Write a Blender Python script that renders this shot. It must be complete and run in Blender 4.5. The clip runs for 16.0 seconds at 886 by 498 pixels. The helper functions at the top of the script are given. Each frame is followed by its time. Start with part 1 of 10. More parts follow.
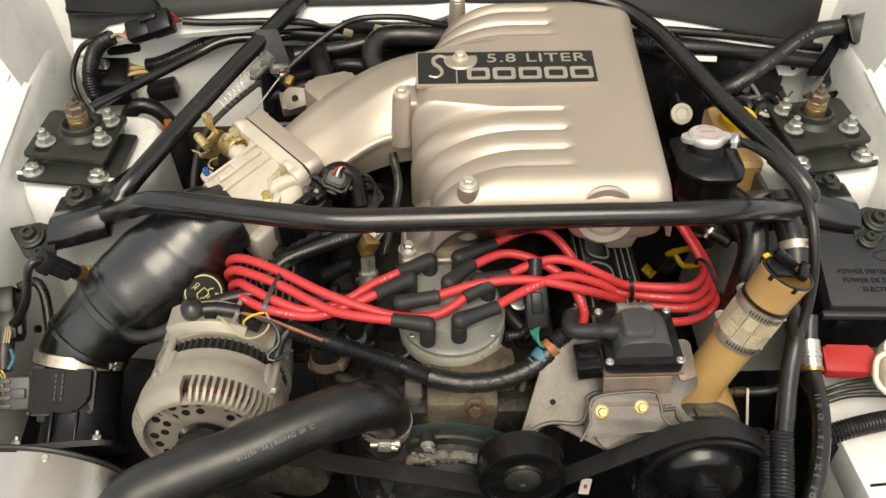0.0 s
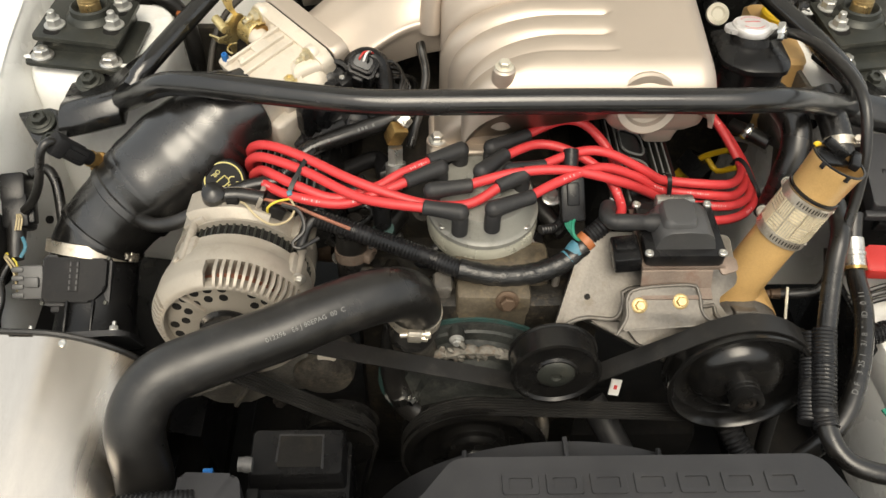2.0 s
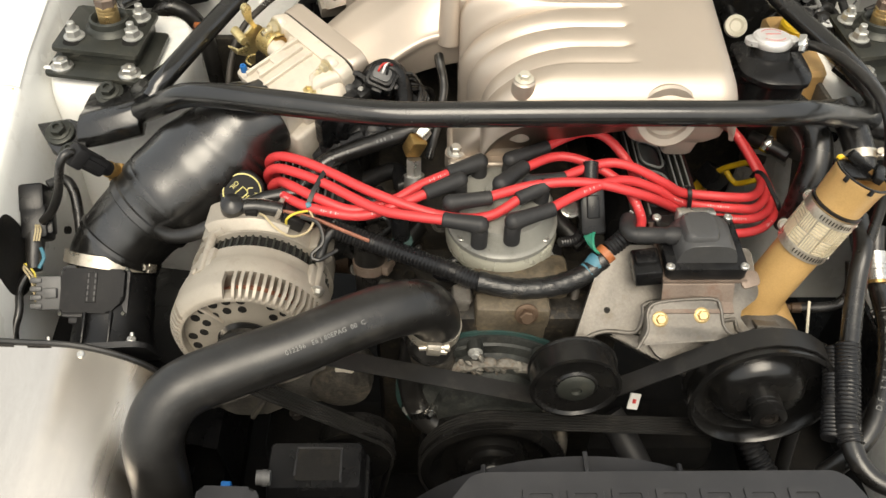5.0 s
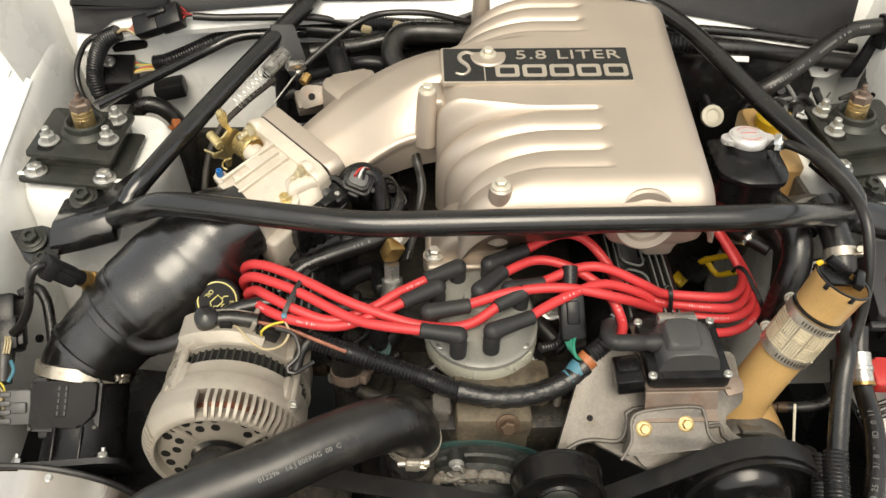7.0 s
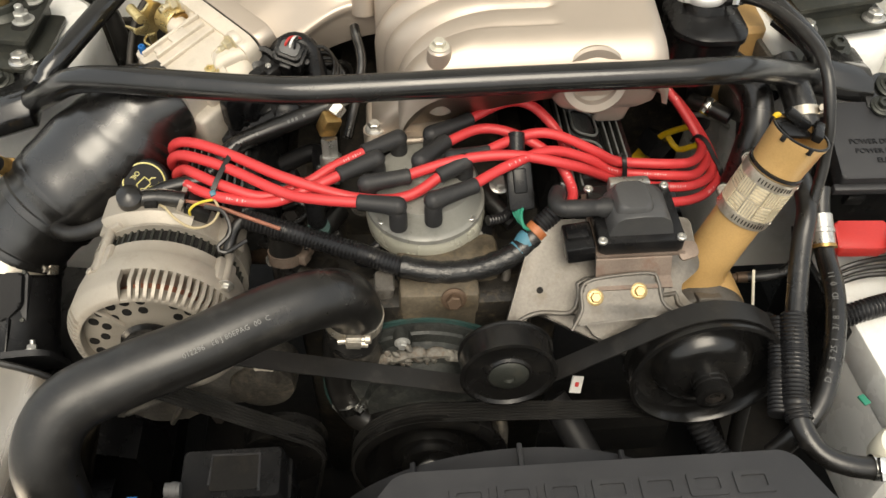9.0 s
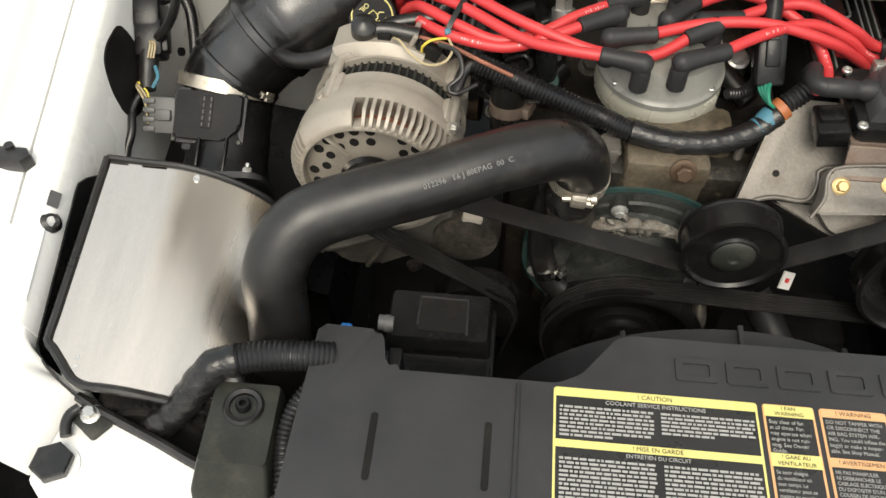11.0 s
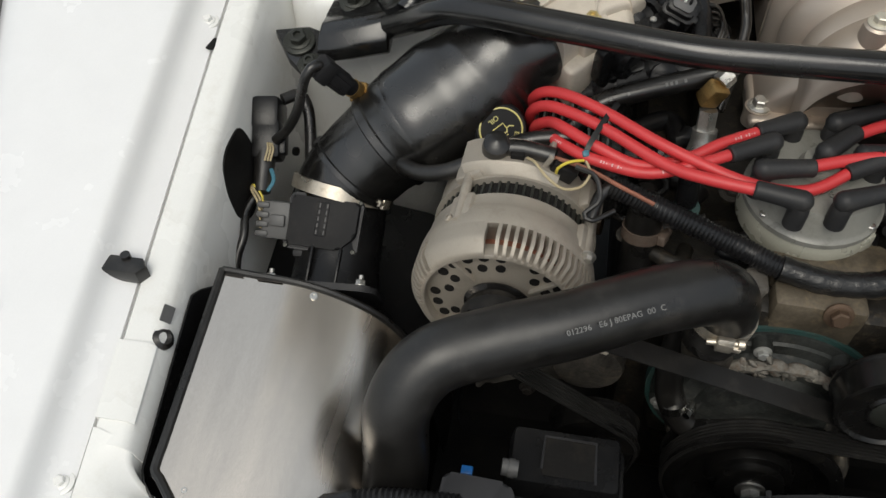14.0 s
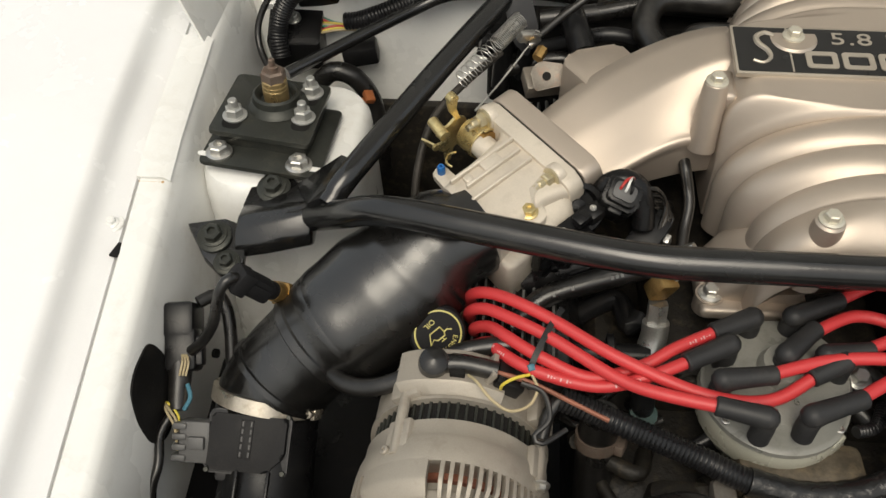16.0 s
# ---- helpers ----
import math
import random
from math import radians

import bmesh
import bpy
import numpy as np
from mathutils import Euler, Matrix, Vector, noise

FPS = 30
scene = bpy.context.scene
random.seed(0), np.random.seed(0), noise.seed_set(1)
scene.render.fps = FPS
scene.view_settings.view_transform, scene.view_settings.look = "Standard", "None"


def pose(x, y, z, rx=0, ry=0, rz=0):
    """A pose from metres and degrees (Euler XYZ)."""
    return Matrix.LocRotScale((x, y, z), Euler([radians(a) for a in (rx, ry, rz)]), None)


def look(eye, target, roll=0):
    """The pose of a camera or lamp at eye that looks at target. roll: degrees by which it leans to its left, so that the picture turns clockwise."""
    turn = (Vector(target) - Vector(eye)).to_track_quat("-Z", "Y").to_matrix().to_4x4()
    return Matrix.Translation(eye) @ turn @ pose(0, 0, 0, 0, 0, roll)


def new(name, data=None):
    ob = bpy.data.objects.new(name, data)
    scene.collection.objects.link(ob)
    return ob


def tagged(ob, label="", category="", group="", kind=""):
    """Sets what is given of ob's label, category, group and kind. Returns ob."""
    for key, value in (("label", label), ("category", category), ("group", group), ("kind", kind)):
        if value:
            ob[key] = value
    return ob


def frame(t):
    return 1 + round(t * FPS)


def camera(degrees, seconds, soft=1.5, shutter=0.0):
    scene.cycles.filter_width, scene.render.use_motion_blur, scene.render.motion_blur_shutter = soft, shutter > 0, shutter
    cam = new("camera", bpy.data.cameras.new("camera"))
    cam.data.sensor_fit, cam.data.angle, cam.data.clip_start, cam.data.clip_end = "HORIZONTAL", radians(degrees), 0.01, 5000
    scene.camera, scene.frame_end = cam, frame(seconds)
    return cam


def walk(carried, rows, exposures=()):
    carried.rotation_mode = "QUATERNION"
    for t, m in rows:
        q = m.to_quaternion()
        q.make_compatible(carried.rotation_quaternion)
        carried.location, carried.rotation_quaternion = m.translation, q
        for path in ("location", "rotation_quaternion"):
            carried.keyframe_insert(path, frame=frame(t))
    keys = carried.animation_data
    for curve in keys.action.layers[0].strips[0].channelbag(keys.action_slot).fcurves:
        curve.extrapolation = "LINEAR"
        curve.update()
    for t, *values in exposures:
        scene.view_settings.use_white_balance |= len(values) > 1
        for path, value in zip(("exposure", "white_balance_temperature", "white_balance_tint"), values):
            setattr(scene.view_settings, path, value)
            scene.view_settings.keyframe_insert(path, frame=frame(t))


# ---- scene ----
cam = camera(55.1, 16.0)
METRES, EYE, TILT, LEAN, TURN = 0.88, 1.55, -44.0, 0.0, -1.6
ROWS = [
    (0.0, 0.0, 0.0, 0.0, 0.0, 0.0, -0.0),
    (0.5, -0.0074, 0.0156, -0.0377, 0.25, -1.61, 0.62),
    (1.0, -0.0152, 0.0588, -0.0728, 0.31, -3.97, 0.62),
    (1.5, -0.0356, 0.0536, -0.0807, 0.26, -4.54, -0.51),
    (2.0, -0.0476, 0.0443, -0.0794, -0.36, -3.41, -0.87),
    (2.5, -0.049, 0.0479, -0.0741, -0.88, -2.44, -0.65),
    (3.0, -0.0611, 0.0369, -0.0736, -0.6, -2.14, -0.97),
    (3.5, -0.0575, 0.0452, -0.07, -0.38, -1.89, -1.22),
    (4.0, -0.0607, 0.0434, -0.0738, -0.08, -2.18, -1.35),
    (6.5, -0.0628, 0.0819, -0.0572, 0.06, -3.03, -0.36),
    (7.0, -0.0479, 0.066, -0.0042, -0.53, 0.62, -0.21),
    (7.5, -0.0261, 0.0677, 0.016, -1.02, 2.58, 0.03),
    (8.0, -0.019, 0.0689, 0.0173, -1.24, 2.62, 0.15),
    (8.5, 0.0011, 0.0952, 0.0013, -1.27, 0.83, 1.07),
    (9.0, 0.0069, 0.1214, -0.0788, -1.51, -4.03, 1.64),
    (9.5, -0.0391, 0.1343, -0.1333, -0.36, -8.47, 0.54),
    (10.0, -0.093, 0.1414, -0.1452, 1.84, -10.12, -1.48),
    (12.5, -0.1973, 0.1452, -0.1412, 8.9, -10.21, -7.65),
    (13.0, -0.23, 0.1479, -0.132, 9.74, -9.04, -8.49),
    (13.5, -0.2306, 0.1612, -0.1217, 10.44, -8.77, -8.61),
    (14.0, -0.2368, 0.2016, -0.0763, 9.35, -7.55, -6.92),
    (14.5, -0.2466, 0.2574, -0.0036, 7.35, -6.02, -5.04),
    (15.0, -0.2533, 0.2939, 0.0333, 5.96, -5.03, -4.34),
    (15.5, -0.2417, 0.3066, 0.0654, 4.87, -4.04, -3.36),
    (16.0, -0.2515, 0.296, 0.074, 5.5, -2.97, -4.12),
]
walk(cam, [(t, pose(-0.03, 0, EYE, TILT, LEAN, TURN) @ pose(METRES * x, METRES * y, METRES * z, 90 + pitch, roll, yaw)) for t, x, y, z, yaw, pitch, roll in ROWS],
     [(0.0, 0.29, 6900, 5), (1.0, 0.46, 6900, 5), (2.0, 0.53, 6850, 5), (3.0, 0.60, 6850, 5), (4.0, 0.62, 6850, 5), (6.5, 0.58, 6850, 5), (8.5, 0.38, 6900, 5), (9.0, 0.46, 6850, 5), (9.5, 1.01, 6600, 5), (10.0, 0.98, 6550, 5),
      (12.5, -0.38, 6450, 4), (13.0, -0.42, 6200, 4), (13.5, -0.48, 6200, 4), (14.0, -0.36, 6200, 5), (14.5, -0.30, 6300, 5), (16.0, -0.14, 6650, 5)])

# ---- light: a bright, soft sky over an open yard ----
SUN_ELEVATION, SUN_AZIMUTH = 58.0, 182.0
world = bpy.data.worlds.new("sky")
scene.world = world
world.use_nodes = True
wn, wl = world.node_tree.nodes, world.node_tree.links
sky = wn.new("ShaderNodeTexSky")
sky.sky_type, sky.sun_disc = "NISHITA", False
sky.sun_elevation, sky.sun_rotation = radians(SUN_ELEVATION), radians(SUN_AZIMUTH)
sky.air_density, sky.dust_density, sky.ozone_density = 1.0, 9.0, 0.5
wn["Background"].inputs["Strength"].default_value = 0.06
wl.new(sky.outputs["Color"], wn["Background"].inputs["Color"])
# the even white of the cloud cover
cloud = wn.new("ShaderNodeBackground")
cloud.inputs["Color"].default_value, cloud.inputs["Strength"].default_value = (0.97, 0.98, 1.0, 1), 0.60
both = wn.new("ShaderNodeAddShader")
wl.new(wn["Background"].outputs[0], both.inputs[0])
wl.new(cloud.outputs[0], both.inputs[1])
wl.new(both.outputs[0], wn["World Output"].inputs["Surface"])
sun_data = bpy.data.lights.new("sun", "SUN")
sun_data.energy, sun_data.angle, sun_data.color = 1.5, radians(38.0), (1.0, 0.93, 0.84)
sun = new("sun", sun_data)
_e, _a = radians(SUN_ELEVATION), radians(SUN_AZIMUTH)
SUN_FROM = Vector((math.sin(_a) * math.cos(_e), math.cos(_a) * math.cos(_e), math.sin(_e)))
sun.matrix_world = look(SUN_FROM * 20, (0, 0, 0))

# ---- materials ----
def material(name, base, rough=0.5, metal=0.0, var=0.12, scale=40.0, bump=0.15, fine=500.0, stain=None, stain_amount=0.0,
             rough_var=0.12, spec=0.5, coat=0.0, aniso=0.0, transmission=0.0, stretch=(1, 1, 1)):
    """A surface with grain and larger stains in its colour, gloss and relief, at real-world size."""
    m = bpy.data.materials.new(name)
    m.use_nodes = True
    n, l = m.node_tree.nodes, m.node_tree.links
    b = n["Principled BSDF"]
    co = n.new("ShaderNodeTexCoord")
    mp = n.new("ShaderNodeMapping")
    mp.inputs["Scale"].default_value = stretch
    l.new(co.outputs["Object"], mp.inputs["Vector"])

    def noise_node(s, detail, rough_detail=0.6):
        t = n.new("ShaderNodeTexNoise")
        t.inputs["Scale"].default_value, t.inputs["Detail"].default_value, t.inputs["Roughness"].default_value = s, detail, rough_detail
        l.new(mp.outputs["Vector"], t.inputs["Vector"])
        return t

    big, grain = noise_node(scale * 0.35, 4), noise_node(fine, 3)
    ramp = n.new("ShaderNodeMapRange")
    ramp.inputs["From Min"].default_value, ramp.inputs["From Max"].default_value = 0.3, 0.7
    ramp.inputs["To Min"].default_value, ramp.inputs["To Max"].default_value = 1 - var, 1 + var
    l.new(big.outputs["Fac"], ramp.inputs["Value"])
    ramp2 = n.new("ShaderNodeMapRange")
    ramp2.inputs["From Min"].default_value, ramp2.inputs["From Max"].default_value = 0.3, 0.7
    ramp2.inputs["To Min"].default_value, ramp2.inputs["To Max"].default_value = 1 - var * 0.5, 1 + var * 0.5
    l.new(grain.outputs["Fac"], ramp2.inputs["Value"])
    mul = n.new("ShaderNodeMath")
    mul.operation = "MULTIPLY"
    l.new(ramp.outputs[0], mul.inputs[0])
    l.new(ramp2.outputs[0], mul.inputs[1])
    col = n.new("ShaderNodeVectorMath")
    col.operation = "SCALE"
    col.inputs[0].default_value = base
    l.new(mul.outputs[0], col.inputs["Scale"])
    out = col.outputs["Vector"]
    if stain:
        spots = noise_node(scale, 6, 0.7)
        sr = n.new("ShaderNodeMapRange")
        sr.inputs["From Min"].default_value, sr.inputs["From Max"].default_value = 0.52, 0.68
        sr.inputs["To Max"].default_value = stain_amount
        l.new(spots.outputs["Fac"], sr.inputs["Value"])
        mix = n.new("ShaderNodeMix")
        mix.data_type = "RGBA"
        l.new(sr.outputs[0], mix.inputs["Factor"])
        l.new(out, mix.inputs["A"])
        mix.inputs["B"].default_value = (*stain, 1)
        out = mix.outputs["Result"]
    l.new(out, b.inputs["Base Color"])
    rr = n.new("ShaderNodeMapRange")
    rr.inputs["From Min"].default_value, rr.inputs["From Max"].default_value = 0.3, 0.7
    rr.inputs["To Min"].default_value, rr.inputs["To Max"].default_value = max(0.03, rough - rough_var), min(1, rough + rough_var)
    l.new(big.outputs["Fac"], rr.inputs["Value"])
    l.new(rr.outputs[0], b.inputs["Roughness"])
    b.inputs["Metallic"].default_value = metal
    b.inputs["Specular IOR Level"].default_value = spec
    b.inputs["Coat Weight"].default_value = coat
    b.inputs["Anisotropic"].default_value = aniso
    b.inputs["Transmission Weight"].default_value = transmission
    if bump:
        bp = n.new("ShaderNodeBump")
        bp.inputs["Strength"].default_value, bp.inputs["Distance"].default_value = bump, 0.0008
        l.new(grain.outputs["Fac"], bp.inputs["Height"])
        l.new(bp.outputs["Normal"], b.inputs["Normal"])
    return m


WHITE = material("white_body_paint", (0.79, 0.79, 0.765), 0.28, var=0.03, bump=0.04, stain=(0.50, 0.46, 0.38), stain_amount=0.22, scale=22, coat=0.3)
FENDER = material("white_outer_paint", (0.80, 0.80, 0.80), 0.22, var=0.02, bump=0.02, coat=0.5)
COWL = material("black_cowl_plastic", (0.022, 0.022, 0.023), 0.40, var=0.2, bump=0.25, stain=(0.05, 0.047, 0.042), stain_amount=0.3, spec=0.30)
MANIFOLD = material("champagne_metallic_paint", (0.50, 0.432, 0.366), 0.43, 0.66, var=0.06, bump=0.16, fine=1400, scale=20, rough_var=0.05)
THROTTLE = material("bare_cast_aluminium", (0.62, 0.56, 0.475), 0.48, 0.25, var=0.10, bump=0.45, fine=900, stain=(0.4, 0.35, 0.28), stain_amount=0.3)
ALTERNATOR = material("aged_alternator_casting", (0.37, 0.335, 0.285), 0.55, 0.45, var=0.10, bump=0.3, fine=900, stain=(0.22, 0.19, 0.15), stain_amount=0.35)
BRACKET = material("aged_aluminium_bracket", (0.150, 0.138, 0.122), 0.48, 0.5, var=0.28, bump=0.4, fine=300, stain=(0.105, 0.088, 0.066), stain_amount=0.7, scale=42)
DIRTY = material("oily_cast_iron", (0.018, 0.016, 0.013), 0.5, 0.2, var=0.5, bump=1.0, fine=190, stain=(0.07, 0.054, 0.036), stain_amount=0.75, spec=0.42, scale=70)
BROWNCAST = material("oily_brown_casting", (0.085, 0.070, 0.050), 0.5, 0.2, var=0.45, bump=0.6, fine=180, stain=(0.17, 0.13, 0.08), stain_amount=0.6, scale=60, spec=0.4)
DUSTCAST = material("dusty_grey_bracket", (0.12, 0.112, 0.10), 0.55, 0.3, var=0.4, bump=0.8, fine=260, stain=(0.18, 0.155, 0.12), stain_amount=0.6, scale=60, spec=0.35)
GREY_CAST = material("dusty_aluminium_casting", (0.055, 0.050, 0.043), 0.52, 0.3, var=0.5, bump=0.9, fine=210, stain=(0.13, 0.11, 0.082), stain_amount=0.7, scale=75, spec=0.35)
POWDER = material("black_powder_coat", (0.009, 0.009, 0.009), 0.20, var=0.2, bump=0.10, fine=160, stain=(0.06, 0.055, 0.048), stain_amount=0.14, spec=0.75)
PLATE = material("black_plated_steel", (0.036, 0.038, 0.033), 0.38, 0.4, var=0.25, bump=0.12, stain=(0.09, 0.08, 0.06), stain_amount=0.35, spec=0.40)
RUBBER = material("black_rubber_hose", (0.009, 0.0084, 0.0078), 0.33, var=0.3, bump=0.30, fine=110, stain=(0.05, 0.046, 0.042), stain_amount=0.35, rough_var=0.12, spec=0.62)
ELBOW = material("glossy_black_rubber", (0.008, 0.0076, 0.0072), 0.25, var=0.25, bump=0.45, fine=42, stain=(0.05, 0.047, 0.04), stain_amount=0.12, rough_var=0.10, spec=1.0)
PLASTIC = material("black_plastic", (0.007, 0.007, 0.0075), 0.30, var=0.2, bump=0.14, fine=900, stain=(0.05, 0.047, 0.043), stain_amount=0.16, spec=0.32)
COVER = material("grained_grey_black_plastic", (0.026, 0.026, 0.028), 0.44, var=0.12, bump=0.35, fine=1600, stain=(0.05, 0.048, 0.046), stain_amount=0.2, spec=0.42)
LOOM = material("corrugated_loom", (0.011, 0.011, 0.012), 0.34, var=0.25, bump=0.1, stain=(0.06, 0.054, 0.047), stain_amount=0.2, spec=0.40)
PULLEY = material("black_pulley", (0.0075, 0.0072, 0.007), 0.24, var=0.25, bump=0.12, stain=(0.03, 0.027, 0.022), stain_amount=0.35, spec=0.50)
BELT = material("ribbed_belt_rubber", (0.012, 0.0115, 0.011), 0.46, var=0.25, bump=0.25, fine=600, stain=(0.05, 0.045, 0.04), stain_amount=0.35, spec=0.42)
RED = material("red_silicone_wire", (0.52, 0.038, 0.042), 0.42, var=0.06, bump=0.04, rough_var=0.05)
BOOT = material("black_spark_boot", (0.022, 0.022, 0.023), 0.5, var=0.2, bump=0.15, stain=(0.08, 0.07, 0.06), stain_amount=0.2, spec=0.35)
CAP = material("grey_distributor_cap", (0.22, 0.217, 0.195), 0.36, var=0.10, bump=0.08, stain=(0.07, 0.06, 0.045), stain_amount=0.3)
CLEAR = material("milky_cap_base", (0.42, 0.41, 0.34), 0.30, var=0.08, bump=0.05, transmission=0.25)
ZINC = material("zinc_plated_steel", (0.60, 0.59, 0.56), 0.32, 0.9, var=0.15, bump=0.1, stain=(0.30, 0.27, 0.22), stain_amount=0.4, scale=120)
GOLD = material("yellow_zinc_plate", (0.66, 0.54, 0.27), 0.32, 0.85, var=0.2, bump=0.1, stain=(0.30, 0.20, 0.08), stain_amount=0.4, scale=120)
BRASS = material("brass_fitting", (0.42, 0.27, 0.10), 0.38, 0.85, var=0.2, bump=0.1, stain=(0.16, 0.10, 0.05), stain_amount=0.5, scale=120)
SPACER = material("yellow_zinc_spacer", (0.50, 0.37, 0.18), 0.34, 0.8, var=0.2, bump=0.1, stain=(0.25, 0.15, 0.07), stain_amount=0.4, scale=120)
DULLZINC = material("dull_grey_zinc", (0.42, 0.42, 0.40), 0.42, 0.6, var=0.15, bump=0.1, stain=(0.22, 0.20, 0.17), stain_amount=0.4, scale=120)
STAINLESS = material("brushed_stainless", (0.71, 0.65, 0.575), 0.22, 1.0, var=0.10, bump=0.06, rough_var=0.10, aniso=0.3, stretch=(1, 0.06, 1), fine=1500)
PALEBOLT = material("painted_bolt", (0.62, 0.59, 0.50), 0.36, 0.5, var=0.1, bump=0.1, stain=(0.40, 0.36, 0.26), stain_amount=0.4, scale=120)
PALEGOLD = material("faded_zinc_nut", (0.62, 0.55, 0.38), 0.36, 0.8, var=0.2, bump=0.1, stain=(0.42, 0.34, 0.18), stain_amount=0.5, scale=120)
CHROME = material("bright_clamp_steel", (0.70, 0.69, 0.66), 0.22, 1.0, var=0.06, bump=0.03)
TAN = material("aged_tan_plastic", (0.46, 0.29, 0.115), 0.38, var=0.12, bump=0.08, stain=(0.33, 0.19, 0.07), stain_amount=0.45, scale=30)
GREYPL = material("grey_connector_plastic", (0.085, 0.085, 0.085), 0.5, var=0.1, bump=0.1)
REDPL = material("red_plastic", (0.43, 0.026, 0.022), 0.42, var=0.08, bump=0.08)
CREAM = material("cream_plastic", (0.70, 0.66, 0.54), 0.4, var=0.05, bump=0.05)
YELLOWPL = material("yellow_plastic", (0.75, 0.48, 0.02), 0.4, var=0.08, bump=0.05)
TEAL = material("teal_gasket", (0.020, 0.050, 0.046), 0.5, var=0.3, bump=0.3, stain=(0.06, 0.05, 0.04), stain_amount=0.5)
BLUETAPE = material("blue_tape", (0.05, 0.155, 0.21), 0.45, var=0.15, bump=0.2)
ORANGE = material("orange_tape", (0.32, 0.105, 0.035), 0.45, var=0.15, bump=0.2)
GREENW = material("green_wire", (0.02, 0.19, 0.12), 0.4, var=0.1, bump=0)
CREAMW = material("cream_wire", (0.40, 0.33, 0.20), 0.45, var=0.1, bump=0)
YELLOWW = material("yellow_wire", (0.62, 0.50, 0.06), 0.45, var=0.1, bump=0)
COPPER = material("copper_winding", (0.27, 0.11, 0.07), 0.5, 0.3, var=0.3, bump=0.3, stretch=(1, 1, 8))
COILGREY = material("grey_coil_moulding", (0.055, 0.055, 0.056), 0.42, var=0.12, bump=0.12, stain=(0.10, 0.095, 0.085), stain_amount=0.2)
INK = material("pale_print", (0.34, 0.34, 0.325), 0.5, var=0.05, bump=0)
PINKINK = material("worn_wire_print", (0.66, 0.34, 0.34), 0.5, var=0.3, bump=0)
DULLINK = material("worn_pale_print", (0.15, 0.15, 0.145), 0.5, var=0.3, bump=0)
LABELBLACK = material("label_black", (0.022, 0.022, 0.022), 0.3, var=0.05, bump=0)
LABELYELLOW = material("label_yellow", (0.66, 0.60, 0.21), 0.3, var=0.03, bump=0)
LABELORANGE = material("label_orange", (0.68, 0.38, 0.18), 0.3, var=0.03, bump=0)
LABELWHITE = material("label_white", (0.74, 0.74, 0.72), 0.3, var=0.03, bump=0)
# near-black for underbody parts and for patches standing for shaded holes and gaps
BLACKVOID = material("dark_underbody_and_gaps", (0.012, 0.0115, 0.011), 0.75, var=0.45, bump=0.4, stain=(0.030, 0.026, 0.021), stain_amount=0.4, spec=0.15)
ASPHALT = material("asphalt", (0.055, 0.053, 0.050), 0.85, var=0.35, bump=0.9, fine=220, stain=(0.11, 0.10, 0.09), stain_amount=0.4, scale=30)
BADGEPLATE = material("badge_black", (0.012, 0.012, 0.012), 0.35, var=0.1, bump=0)
BADGESILVER = material("badge_silver", (0.50, 0.45, 0.38), 0.38, 0.6, var=0.05, bump=0.05)
BLUEPL = material("blue_connector", (0.015, 0.13, 0.40), 0.4, var=0.05, bump=0)
BRAID = material("braided_line", (0.045, 0.040, 0.034), 0.55, 0.3, var=0.6, bump=0.5, fine=1500)
RUST = material("rusted_steel", (0.022, 0.018, 0.015), 0.6, 0.3, var=0.5, bump=0.9, fine=210, stain=(0.012, 0.011, 0.010), stain_amount=0.8, scale=60)
RUSTPINK = material("rust_stained_zinc", (0.22, 0.195, 0.165), 0.45, 0.4, var=0.2, bump=0.2, stain=(0.30, 0.17, 0.11), stain_amount=0.8, scale=60)
DARKPRINT = material("dark_moulded_print", (0.035, 0.035, 0.037), 0.5, var=0.2, bump=0)
RUSTSTAIN = material("rust_stain", (0.50, 0.33, 0.15), 0.6, var=0.3, bump=0.1)
TAPE = material("wrinkled_black_tape", (0.011, 0.011, 0.011), 0.24, var=0.3, bump=0.9, fine=160, stain=(0.07, 0.06, 0.05), stain_amount=0.3, stretch=(1, 1, 2.5))
CLAMPSTEEL = material("bright_clamp_band", (0.55, 0.50, 0.42), 0.34, 0.8, var=0.15, bump=0.15, stain=(0.32, 0.25, 0.16), stain_amount=0.45, scale=120)
SLEEVE = material("cream_ribbed_steel", (0.66, 0.58, 0.42), 0.42, 0.35, var=0.15, bump=0.1, stain=(0.34, 0.25, 0.13), stain_amount=0.5, scale=110)
RUSTBROWN = material("brown_rusty_clip", (0.10, 0.065, 0.042), 0.55, 0.5, var=0.3, bump=0.3, stain=(0.20, 0.14, 0.09), stain_amount=0.4, scale=110)
DULLSTEEL = material("dull_clamp_steel", (0.50, 0.46, 0.39), 0.38, 0.9, var=0.15, bump=0.15, stain=(0.26, 0.21, 0.14), stain_amount=0.4, scale=120)
PALECAP = material("pale_pressed_steel", (0.72, 0.71, 0.70), 0.38, 0.55, var=0.08, bump=0.06, stain=(0.5, 0.48, 0.46), stain_amount=0.3, scale=90)
BRONZE = material("rusty_bronze_strap", (0.20, 0.155, 0.125), 0.5, 0.5, var=0.2, bump=0.3, stain=(0.16, 0.08, 0.05), stain_amount=0.5, scale=60)
MATTE = material("matte_black_plastic", (0.011, 0.011, 0.012), 0.62, var=0.25, bump=0.2, stain=(0.04, 0.037, 0.033), stain_amount=0.2, spec=0.22)
PUMPDIRT = material("oily_pump_casting", (0.028, 0.030, 0.028), 0.5, 0.25, var=0.5, bump=0.9, fine=210, stain=(0.075, 0.072, 0.062), stain_amount=0.55, scale=80, spec=0.40)
